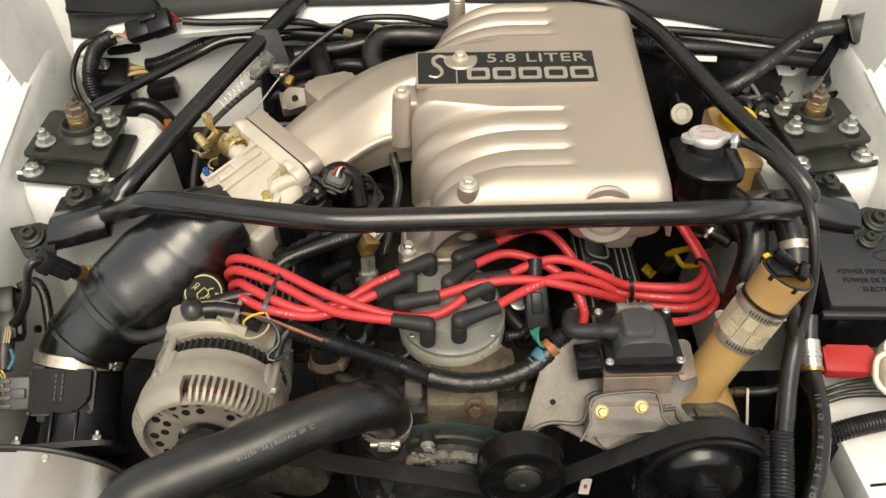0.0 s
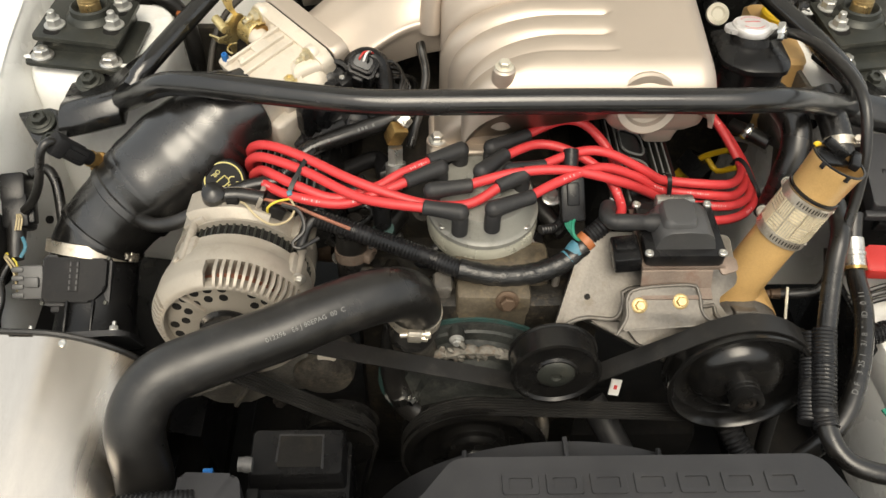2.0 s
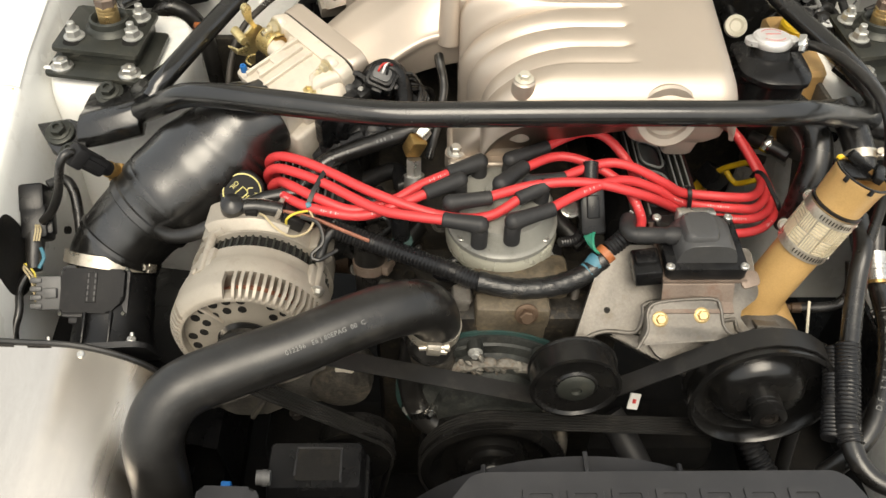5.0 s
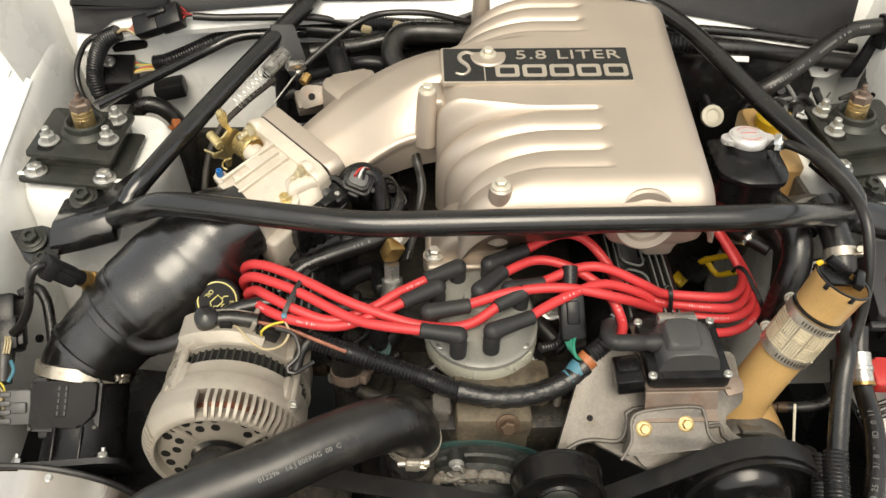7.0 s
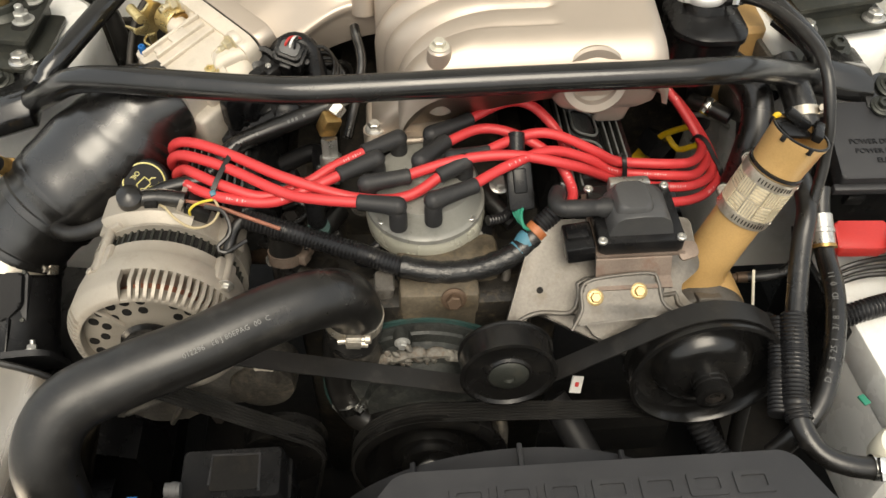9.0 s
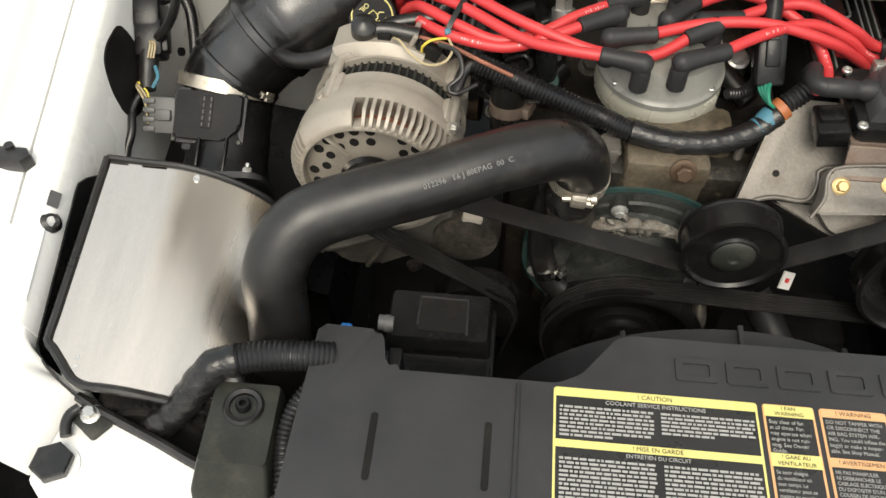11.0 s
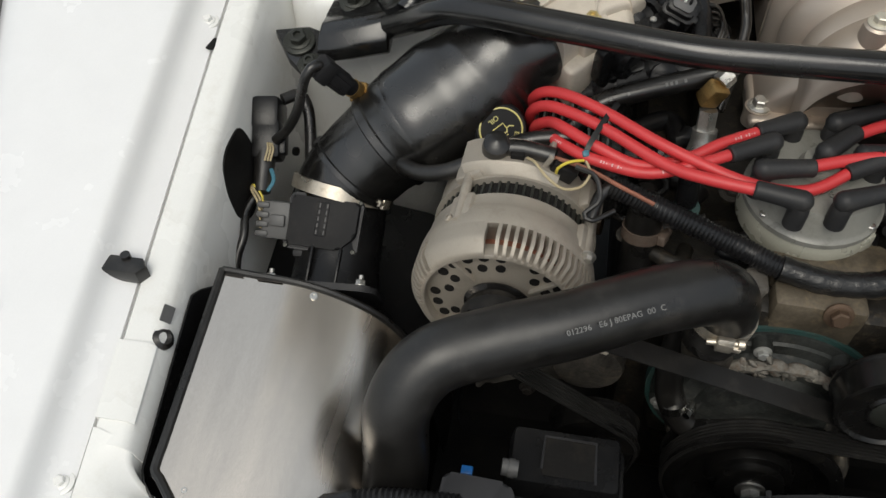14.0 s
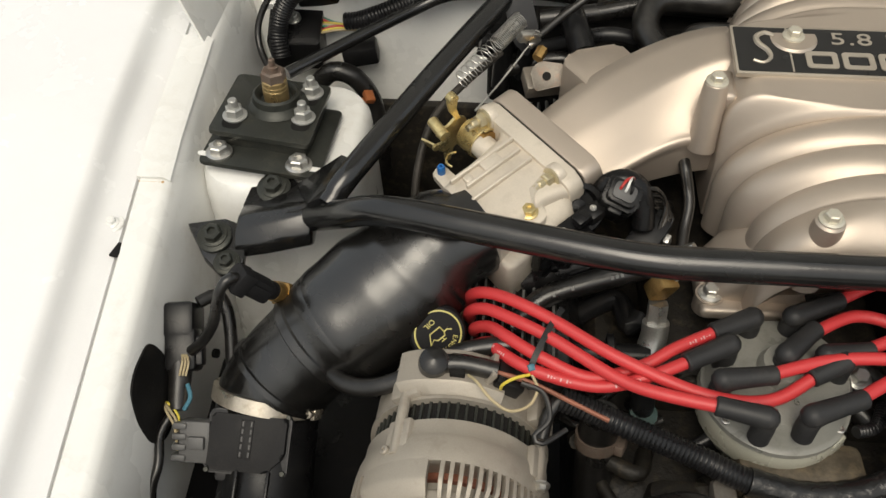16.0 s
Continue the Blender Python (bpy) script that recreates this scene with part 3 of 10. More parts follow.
# front: upper radiator support, radiator, nose
support = None
for s in (1, 0):
    bm = bmesh.new()
    inner_edge = [Vector(p) for p in ((-0.537, 0.236, 0.677), (-0.521, 0.304, 0.677), (-0.516, 0.317, 0.678), (-0.538, 0.3225, 0.688), (-0.5575, 0.333, 0.709), (-0.566, 0.343, 0.720), (-0.569, 0.358, 0.7285))]
    inner_edge = spline(inner_edge, 0.004)
    rows = []
    for i, q in enumerate(inner_edge):
        y = 0.248 + 0.116 * smooth_step(i / (len(inner_edge) - 1))
        o = Vector((seam_x(y) + 0.0015, y, seam_z(y) + 0.0025))
        row = [o + Vector((-0.0005, 0, -0.014))]
        for k in range(13):
            u = k / 12
            row.append(Vector((o.x + (q.x - o.x) * u, o.y + (q.y - o.y) * u, o.z + (q.z - o.z) * u ** 1.5 + 0.001 * math.sin(math.pi * u))))
        row += [q + Vector((0.002, 0.001, -0.003)), q + Vector((0.003, 0.002, -0.03))]
        rows.append(row)
    sheet(bm, rows, -0.0015)
    support = part("radiator_support", mirror_x(bm) if s else bm, WHITE, car, "white upper radiator support panel")
bm = bmesh.new()
prism(bm, rounded([(-0.516, 0.306), (-0.470, 0.288), (-0.43, 0.272), (-0.393, 0.256), (-0.33, 0.238), (-0.31, 0.05), (-0.42, 0.12), (-0.48, 0.18), (-0.533, 0.231)], 0.004, 2), Matrix.Translation((0, 0, 0.680)), -0.004, 0.0, 0.0008)
part("support_plate", bm, WHITE, support)
part("large_bolt", lathe(bmesh.new(), [(0.0175, 0.0), (0.0180, 0.002), (0.0180, 0.008), (0.0165, 0.0095), (0.0, 0.0098)], (-0.515, 0.245, 0.682), (0.1, 0.1, 1), 6, close=False), RUBBER, support, "large black hexagon head")
part("support_shadow_washer", lathe(bmesh.new(), [(0.020, 0), (0.020, 0.002)], (-0.512, 0.243, 0.680), (0, 0, 1), 24), WHITE, support)
bolt(support, (-0.531, 0.330, 0.678), (0, -0.06, 1), 0.0075, ZINC)
bolt(support, (-0.497, 0.292, 0.686), (0, -0.06, 1), 0.006, ZINC)
bm = bmesh.new()
prism(bm, round_rect(0.010, 0.018, 0.0048, 4), frame_of((-0.5805, 0.2755, 0.7025), (1, 0.2, -0.35), (0.35, 0.0, 1)), -0.004, 0.0010)
part("support_slot", bm, GREYPL, support)
# the gap is a near-black patch laid on the panel for its shade
bm = prism(bmesh.new(), rounded([(-0.007, -0.008), (0.006, -0.007), (0.007, 0.011), (0.001, 0.010)], 0.001, 2), frame_of((-0.5915, 0.297, 0.7175), (1, 0, -0.25), (0.25, -0.15, 1)), -0.004, 0.0012)
part("support_gap", bm, BLACKVOID, support, "dark gap beside the fender")
bm = bmesh.new()
box(bm, (0.02, 0.275, 0.47), (0.70, 0.05, 0.40), None, 0.004)
for k in range(46):
    box(bm, (0.02, 0.302, 0.28 + k * 0.0085), (0.62, 0.004, 0.0035))
part("radiator", bm, BLACKVOID, None, "black finned radiator behind the front cover", category="radiator")
bm = bmesh.new()
# unseen front wall, added to keep light out of the lower bay
box(bm, (MID, 0.0, 0.40), (1.5, 0.02, 0.44), None, 0.006)
box(bm, (-0.60, 0.16, 0.600), (0.22, 0.24, 0.05), turn(0, 0, -15), 0.01)
box(bm, (-0.575, 0.205, 0.640), (0.12, 0.02, 0.03), turn(0, 0, -28), 0.006)
box(bm, (2 * MID + 0.60, 0.16, 0.600), (0.22, 0.24, 0.05), turn(0, 0, 15), 0.01)
part("front_fascia", bm, PLASTIC, car, "dark plastic nose structure and unseen closing wall")
# black sheet added in place of the shade on the ground below the engine
part("dark_floor", box(bmesh.new(), (MID, 0.60, 0.205), (1.24, 1.20, 0.01), None, 0.002), BLACKVOID, car, "added black sheet for the shade below the engine")
# dark crossmember and rails, added unseen to fill the deep gaps
part("crossmember", box(bmesh.new(), (MID, 0.72, 0.24), (0.72, 0.10, 0.08), None, 0.02), BLACKVOID, car, "black front crossmember")
for side in (-1, 1):
    part("frame_rail", box(bmesh.new(), (MID + 0.42 * side, 0.55, 0.36), (0.10, 0.9, 0.12), None, 0.02), BLACKVOID, car, "black frame rail")
    part("tyre", lathe(bmesh.new(), [(0.20, -0.11), (0.30, -0.11), (0.318, -0.08), (0.318, 0.08), (0.30, 0.11), (0.20, 0.11)], (MID + 0.76 * side, 0.95, 0.318), (1, 0, 0), 40), RUBBER, car, "black tyre under the fender")

# ---- strut tower brace and camber plates ----
def camber_plate(side):
    sx = -1 if side else 1

    def X(x):
        return 2 * MID - 0.010 - x if side else x

    t = thing("camber_plate", (X(-0.50), 0.94, 0.825), "black steel adjustable camber plate bolted on the white strut tower", "camber plate", "camber plates")
    m = frame_of((X(-0.4985), 0.933, 0.829), (1, -0.055 * sx, 0), (0.08 * sx * 1.0, 0.0, 1))
    bm = bmesh.new()
    prism(bm, rounded([(-0.068, -0.052), (0.060, -0.054), (0.060, 0.062), (-0.066, 0.062)] if not side else [(-0.060, -0.054), (0.068, -0.052), (0.066, 0.062), (-0.060, 0.062)], 0.006), m, 0.0, 0.005, 0.001)
    part("lower_plate", bm, PLATE, t)
    for u in (0.045, -0.055):
        bm = bmesh.new()
        prism(bm, round_rect(0.034, 0.007, 0.0034, 4), m @ Matrix.Translation((u * sx, -0.040, 0)), 0.0049, 0.0056)
        part("slot", bm, WHITE, t)
    m2 = frame_of((X(-0.503), 0.957, 0.850), (1, -0.055 * sx, 0), (0.08 * sx, 0.0, 1))
    bm = bmesh.new()
    prism(bm, rounded([(-0.056, -0.050), (0.052, -0.052), (0.052, 0.052), (-0.054, 0.052)] if not side else [(-0.052, -0.052), (0.056, -0.050), (0.054, 0.052), (-0.052, 0.052)], 0.005), m2, 0.0, 0.006, 0.0012)
    prism(bm, rounded([(-0.048, -0.045), (0.048, -0.045), (0.048, 0.045), (-0.048, 0.045)], 0.005), m2, -0.016, 0.0)
    part("upper_plate", bm, PLATE, t)
    o = m2 @ Vector((0.002 * sx, 0.010, 0.006))
    ax = (0.02 * sx, 0.04, 1)
    bm = lathe(bmesh.new(), [(0.034, -0.001), (0.031, 0.003), (0.0265, 0.006), (0.0255, 0.013), (0.0225, 0.015), (0.019, 0.012), (0.017, 0.006)], o, ax, 32)
    part("bearing_cup", bm, PLATE, t)
    bm = lathe(bmesh.new(), [(0.0136, 0.004), (0.0136, 0.020), (0.0130, 0.0205), (0.0136, 0.021), (0.0136, 0.0245), (0.0128, 0.025), (0.0134, 0.0255), (0.0134, 0.030), (0.0118, 0.031)], o, ax, 28)
    part("spacer", bm, SPACER, t, "yellow zinc plated spacer")
    bm = lathe(bmesh.new(), [(0.0135, 0.030), (0.0135, 0.040), (0.0110, 0.042)], o, ax, 6)
    lathe(bm, [(0.006, 0.036), (0.006, 0.046), (0.0035, 0.047), (0.0035, 0.054), (0.002, 0.055)], o, ax, 14)
    part("shaft_nut", bm, BRONZE, t, "rusty strut shaft nut")
    for u, v in ((-0.035, -0.022), (0.034, 0.034), (0.036, -0.010)):
        # slot drawn as a near-black plate, not cut
        part("stud_slot", prism(bmesh.new(), round_rect(0.020, 0.030, 0.007, 4), m2 @ Matrix.Translation((u * sx, v - 0.006, 0)), 0.004, 0.0064), BLACKVOID, t)
        bolt(t, m2 @ Vector((u * sx, v, 0.0065)), (0.03 * sx, 0, 1), 0.0080, DULLZINC, "nut", "stud_nut")
    for u, v in ((-0.050, -0.036), (0.036, -0.038)):
        bolt(t, m @ Vector((u * sx, v, 0.005)), (0.03 * sx, 0, 1), 0.0088, ZINC, "hole", "nut")


camber_plate(0)
camber_plate(1)

brace = thing("strut_tower_brace", (MID, 0.72, 0.82), "black powder-coated tubular strut tower brace across the engine bay", "strut brace")
bm = bmesh.new()
tube(bm, [(-0.452, 0.836, 0.812), (-0.428, 0.823, 0.829), (-0.400, 0.804, 0.853), (-0.365, 0.785, 0.879), (-0.32, 0.767, 0.892), (-0.25, 0.747, 0.898), (-0.17, 0.726, 0.903), (-0.12, 0.7170, 0.905),
          (-0.06, 0.7155, 0.906), (0.10, 0.715, 0.908), (0.25, 0.715, 0.908), (0.29, 0.717, 0.907), (0.33, 0.727, 0.900), (0.37, 0.750, 0.880), (0.41, 0.776, 0.856), (0.448, 0.806, 0.831), (0.476, 0.832, 0.808)], 0.0142, 20, 0.012)
part("front_tube", bm, POWDER, brace)
bm = bmesh.new()
tube(bm, [(-0.418, 0.823, 0.846), (-0.412, 0.832, 0.852), (-0.401, 0.850, 0.862), (-0.314, 1.002, 0.90), (-0.218, 1.165, 0.934), (-0.199, 1.197, 0.94)], 0.0125, 20, 0.012)
part("side_tube", bm, POWDER, brace)
bm = bmesh.new()
tube(bm, [(0.462, 0.812, 0.842), (0.455, 0.82, 0.856), (0.43, 0.87, 0.872), (0.385, 0.965, 0.885), (0.34, 1.07, 0.902), (0.31, 1.125, 0.912), (0.27, 1.165, 0.922), (0.20, 1.19, 0.930)], 0.0128, 20, 0.012)
part("side_tube", bm, POWDER, brace)


def brace_bracket(side):
    def X(x):
        return 2 * MID - x if side else x
    sx = -1 if side else 1

    def P(x, y, z):
        return Vector((X(x), y - 0.011, z + 0.010))

    # foot plate on the tower, running into a folded top over the tube's socket
    bm = bmesh.new()
    loft(bm, [[P(x, y, z + dz) for x, y, z in ((-0.513, 0.884, 0.806), (-0.502, 0.897, 0.808), (-0.472, 0.897, 0.811), (-0.458, 0.884, 0.812), (-0.446, 0.864, 0.818), (-0.440, 0.842, 0.826), (-0.452, 0.836, 0.822), (-0.506, 0.842, 0.806), (-0.516, 0.860, 0.803))] for dz in (-0.006, 0.0)])
    br = part("bracket", bm, POWDER, brace)
    bm = bmesh.new()
    loft(bm, [[P(x, y, z) for y, z in ring] for x, ring in (
        (-0.516, ((0.862, 0.803), (0.840, 0.807), (0.824, 0.803), (0.812, 0.790), (0.812, 0.774), (0.824, 0.768), (0.858, 0.780))),
        (-0.482, ((0.862, 0.809), (0.842, 0.815), (0.828, 0.812), (0.814, 0.798), (0.814, 0.782), (0.826, 0.772), (0.858, 0.784))),
        (-0.438, ((0.862, 0.815), (0.848, 0.826), (0.834, 0.824), (0.820, 0.808), (0.820, 0.792), (0.830, 0.782), (0.858, 0.790))))])
    bmesh.ops.bevel(bm, geom=list(bm.edges), offset=0.0025, segments=2, affect="EDGES", profile=0.5)
    part("web", bm, POWDER, br)
    bm = bmesh.new()
    loft(bm, [[P(x, y, z + dz) for x, y, z in ((-0.462, 0.880, 0.818), (-0.418, 0.906, 0.838), (-0.398, 0.886, 0.848), (-0.424, 0.838, 0.842), (-0.440, 0.836, 0.834))] for dz in (-0.006, 0.0)])
    part("gusset", bm, POWDER, br)
    bm = bmesh.new()
    loft(bm, [[P(x, y, z + dz) for x, y, z in ((-0.570, 0.838, 0.795), (-0.532, 0.846, 0.797), (-0.508, 0.838, 0.795), (-0.504, 0.800, 0.783), (-0.524, 0.786, 0.780), (-0.545, 0.802, 0.786))] for dz in (-0.010, 0.0)])
    bmesh.ops.bevel(bm, geom=list(bm.edges), offset=0.0015, segments=2, affect="EDGES", profile=0.5)
    part("end_lug", bm, POWDER, brace)
    ax = P(-0.03, -0.30, 1) - P(0, 0, 0)
    for x, y, z, r in ((-0.487, 0.880, 0.811, 0.0085), (-0.538, 0.823, 0.793, 0.0085), (-0.520, 0.797, 0.784, 0.0065)):
        part("washer", lathe(bmesh.new(), [(r * 2.1, -0.001), (r * 2.1, 0.0015), (r * 1.9, 0.0025)], P(x, y, z), ax, 24), PLATE, br)
        bolt(br, P(x, y, z + 0.0015), ax, r, PLATE, "hole")


brace_bracket(0)
brace_bracket(1)
for x in (-0.196, 0.20):
    part("firewall_lug", box(bmesh.new(), (x, 1.19, 0.926), (0.05, 0.008, 0.055), turn(-10, 0, 0), 0.003), POWDER, brace)

# ---- upper intake manifold ----
def smooth(a, b, x):
    t = min(1, max(0, (x - a) / (b - a)))
    return t * t * (3 - 2 * t)


def top_z(y):
    return 0.951 - 0.15 * (0.97 - y)


def roll(d, r):
    if d >= r:
        return 0.0
    t = 1 - max(d, 0) / r
    return r * (1 - math.sqrt(max(0, 1 - t * t)))


def fold(d, depth):
    """A rounded valley between two runners."""
    return depth * (1 - abs(math.sin(math.pi * d)) ** 0.55)


Y0, Y1, XR, ZLOW = 0.738, 1.117, 0.264, 0.80


def bend(y):
    """Where the casting turns down on its throttle side: start, reach and drop."""
    front = (1 - smooth(0.884, 0.903, y)) * (1 - 0.45 * smooth(0.80, 0.75, y))
    rear = smooth(0.998, 1.02, y)
    k = max(front, rear)
    edge = -0.024 - 0.024 * smooth(0.80, 0.875, y) if y < 0.95 else -0.040 + 0.030 * smooth(1.03, 1.10, y)
    edge = edge if y < 0.884 or y > 1.02 else -0.046
    start = -0.010 + 0.098 * k
    return start, start - edge, 0.036 + 0.050 * k


def plenum_point(s, y):
    """s from 0 at the foot of the throttle side over the top to 1 at the other side."""
    start, reach, drop = bend(y)
    zt = top_z(y)
    if s < 0.12:
        t = s / 0.12
        p, n = Vector((start - reach, y, ZLOW + (zt - drop - ZLOW) * t)), Vector((-1, 0, 0))
        bent = 1.0
    elif s < 0.50:
        a = (s - 0.12) / 0.38 * math.pi / 2
        p, n = Vector((start - reach * math.cos(a), y, zt - drop + drop * math.sin(a))), Vector((-math.cos(a), 0, math.sin(a)))
        bent = math.cos(a)
    else:
        t = (s - 0.50) / 0.50
        t = 1 - (1 - t) ** 1.6
        p, n = Vector((start + (XR - start) * t, y, zt)), Vector((0, 0, 1))
        p.z -= roll(XR - p.x, 0.024)
        bent = 0.0
    for y0, y1 in ((0.786, 0.886), (1.026, 1.110)):
        if y0 < y < y1:
            p -= n * fold((y - y0) / (y1 - y0) * 3, 0.0062 + 0.0048 * bent) * (1 - smooth(0.140, 0.156, p.x)) * smooth(y0, y0 + 0.004, y)
    p.z -= roll(y - Y0, 0.042) + roll(Y1 - y, 0.03)
    p.y -= 0.026 * smooth(0.18, 0.264, p.x) * max(0, (y - 0.98) / (Y1 - 0.98)) ** 2
    return p


intake = thing("intake_manifold", (0.1, 0.92, 0.84), "champagne painted cast upper intake manifold with curved runners", "intake manifold")
bm = bmesh.new()
NX, NY = 150, 200
grid = []
for j in range(NY + 1):
    t = j / NY
    # closer rows where the ends roll down
    y = Y0 + (Y1 - Y0) * (t - 0.10 * math.sin(2 * math.pi * t) / (2 * math.pi) * 2)
    grid.append([bm.verts.new(plenum_point(i / NX, y)) for i in range(NX + 1)])
for j in range(NY):
    for i in range(NX):
        bm.faces.new((grid[j][i], grid[j][i + 1], grid[j + 1][i + 1], grid[j + 1][i]))
rim = [grid[0][i] for i in range(NX + 1)] + [grid[j][NX] for j in range(1, NY + 1)] + [grid[NY][i] for i in range(NX - 1, -1, -1)] + [grid[j][0] for j in range(NY - 1, 0, -1)]
low = [bm.verts.new((v.co.x - 0.004 * (v.co.x > 0.25), v.co.y + (0.004 if v.co.y < 0.75 else 0), min(v.co.z - 0.001, 0.876 if v.co.y < 0.92 else 0.856))) for v in rim]
for k in range(len(rim)):
    n2 = (k + 1) % len(rim)
    bm.faces.new((rim[k], low[k], low[n2], rim[n2]))
bm.faces.new(low)
part("plenum", bm, MANIFOLD, intake, sharp=60)

# runner feet under the plenum
bm = bmesh.new()
loft(bm, [[Vector((cx + u, cy + v, z)) for u, v in round_rect(w, h, 0.018, 5)] for z, cx, cy, w, h in
          ((0.775, -0.010, 0.806, 0.096, 0.075), (0.80, -0.010, 0.804, 0.094, 0.074), (0.825, -0.004, 0.802, 0.082, 0.075), (0.85, 0.012, 0.80, 0.06, 0.07))])
box(bm, (-0.012, 0.79, 0.797), (0.10, 0.075, 0.014), None, 0.006, 3)
cyl(bm, (-0.0515, 0.773, 0.785), (-0.0515, 0.773, 0.805), 0.0135)
part("runner_foot", bm, MANIFOLD, intake)
bm = bmesh.new()
loft(bm, [[Vector((cx + u, cy + v, z)) for u, v in round_rect(w, h, 0.016, 5)] for z, cx, cy, w, h in
          ((0.837, 0.196, 0.788, 0.088, 0.070), (0.841, 0.197, 0.788, 0.098, 0.080), (0.850, 0.199, 0.788, 0.112, 0.090), (0.864, 0.199, 0.788, 0.118, 0.092), (0.888, 0.199, 0.788, 0.120, 0.092))])
loft(bm, [[Vector((cx + u, 0.776 + v, z)) for u, v in round_rect(w, h, 0.006, 4)] for z, cx, w, h in ((0.816, 0.209, 0.030, 0.040), (0.820, 0.209, 0.036, 0.046), (0.830, 0.210, 0.038, 0.048), (0.846, 0.211, 0.046, 0.054))])
part("plenum_pod", bm, MANIFOLD, intake)
bm = bmesh.new()
lathe(bm, [(0.014, -0.062), (0.024, -0.048), (0.0315, -0.030), (0.0355, -0.015), (0.0372, -0.007), (0.0372, -0.003), (0.0345, 0.0), (0.0265, -0.0005), (0.0235, -0.005), (0.0, -0.006)], (0.1835, 0.742, 0.8815), (0, -1, 0.28), 48, close=False)
part("port_boss", bm, MANIFOLD, intake)

# bolt posts
for (x, y, zt), z0, r in (((-0.057, 0.914, 0.9435), 0.872, 0.0112), ((0.021, 0.761, 0.919), 0.84, 0.0125), ((0.020, 0.9755, 0.9560), 0.92, 0.0235), ((0.022, 1.125, 0.962), 0.9, 0.011)):
    lean = (0.03, 0.15, 1) if x < -0.05 else (0, -0.05, 1)
    bm = lathe(bmesh.new(), [(r + 0.003, z0 - zt), (r + 0.001, -0.012), (r, -0.002), (r - 0.002, 0)], (x, y, zt), lean, 28)
    post = part("bolt_post", bm, MANIFOLD, intake)
    bolt(post, (x, y, zt), (0, -0.05, 1), 0.0068, PALEBOLT if y < 1.1 else ZINC, "flange" if y < 1.1 else "nut")
part("post_web", box(bmesh.new(), (-0.046, 0.930, 0.902), (0.022, 0.040, 0.066), turn(6, 0, 0), 0.006, 3), MANIFOLD, intake)
bolt(intake, (-0.0515, 0.773, 0.805), (0, 0, 1), 0.0075, ZINC)

# badge
BADGE = frame_of((0.0795, 0.9575, top_z(0.9575) + 0.001), (1, 0, 0), (0, -0.148, 1))
bm = prism(bmesh.new(), round_rect(0.236, 0.066, 0.002, 2), BADGE, -0.004, 0.0022, 0.0006)
badge = part("badge", bm, BADGESILVER, intake, "black and silver engine badge")
bm = prism(bmesh.new(), round_rect(0.231, 0.061, 0.0015, 2), BADGE, 0.0, 0.0027)
part("badge_field", bm, BADGEPLATE, badge)
bm = bmesh.new()
box(bm, BADGE @ Vector((-0.0655, 0, 0.0026)), (0.0016, 0.060, 0.0018), turn(8.5, 0, 0))
part("badge_divider", bm, BADGESILVER, badge)
bm = tube(bmesh.new(), [BADGE @ Vector(p) for p in ((-0.078, 0.019, 0.003), (-0.086, 0.0225, 0.003), (-0.0945, 0.017, 0.003), (-0.094, 0.007, 0.003), (-0.0865, -0.002, 0.003), (-0.0845, -0.012, 0.003), (-0.092, -0.019, 0.003), (-0.101, -0.016, 0.003))],
          0.0022, 8, 0.003, lambda u: 0.0016 + 0.0014 * math.sin(math.pi * min(1, u * 1.1 + 0.1)))
part("emblem", bm, BADGESILVER, badge)
lettering("engine_size_lettering", "5.8 LITER", 0.0235, BADGE @ Matrix.Translation((0.040, 0.0165, 0.0026)), BADGESILVER, badge, 0.0008, wide=1.32, spacing=1.08)
# the model name is kept to plain rounded blocks
for k in range(5):
    bm = bmesh.new()
    u = -0.0375 + k * 0.0335
    o = round_rect(0.0295, 0.0225, 0.004, 4)
    i = round_rect(0.0185, 0.0120, 0.002, 4)
    mm = BADGE @ Matrix.Translation((u, -0.013, 0))
    a = [bm.verts.new(mm @ Vector((p, q, 0.0036))) for p, q in o]
    b = [bm.verts.new(mm @ Vector((p, q, 0.0036))) for p, q in i]
    a2 = [bm.verts.new(mm @ Vector((p, q, 0.0024))) for p, q in o]
    b2 = [bm.verts.new(mm @ Vector((p, q, 0.0024))) for p, q in i]
    for s in range(len(o)):
        e = (s + 1) % len(o)
        bm.faces.new((a[s], a[e], b[e], b[s]))
        bm.faces.new((a2[s], a2[e], a[e], a[s]))
        bm.faces.new((b[s], b[e], b2[e], b2[s]))
    part("name_block", bm, BADGESILVER, badge)

# throttle frame: a runs towards the air inlet
TA = Vector((-0.7163, -0.6767, -0.1705)).normalized()
T1 = Vector((0.6974, -0.7024, -0.1422))
T1 = (T1 - TA * T1.dot(TA)).normalized()
T3 = TA.cross(T1)
if T3.z < 0:
    T3 = -T3
TC = Vector((-0.232, 0.876, 0.893))


def tb(u, a, h):
    """A place u across, a towards the inlet and h above the throttle body's top edge."""
    return TC + T1 * u + TA * a + T3 * h


TBM = Matrix((T1, TA, T3)).transposed().to_4x4()


def TBM_AT(u, a, h):
    """A frame at tb(u, a, h) whose z runs along the throttle's axis."""
    return frame_of(tb(u, a, h), T1, TA)

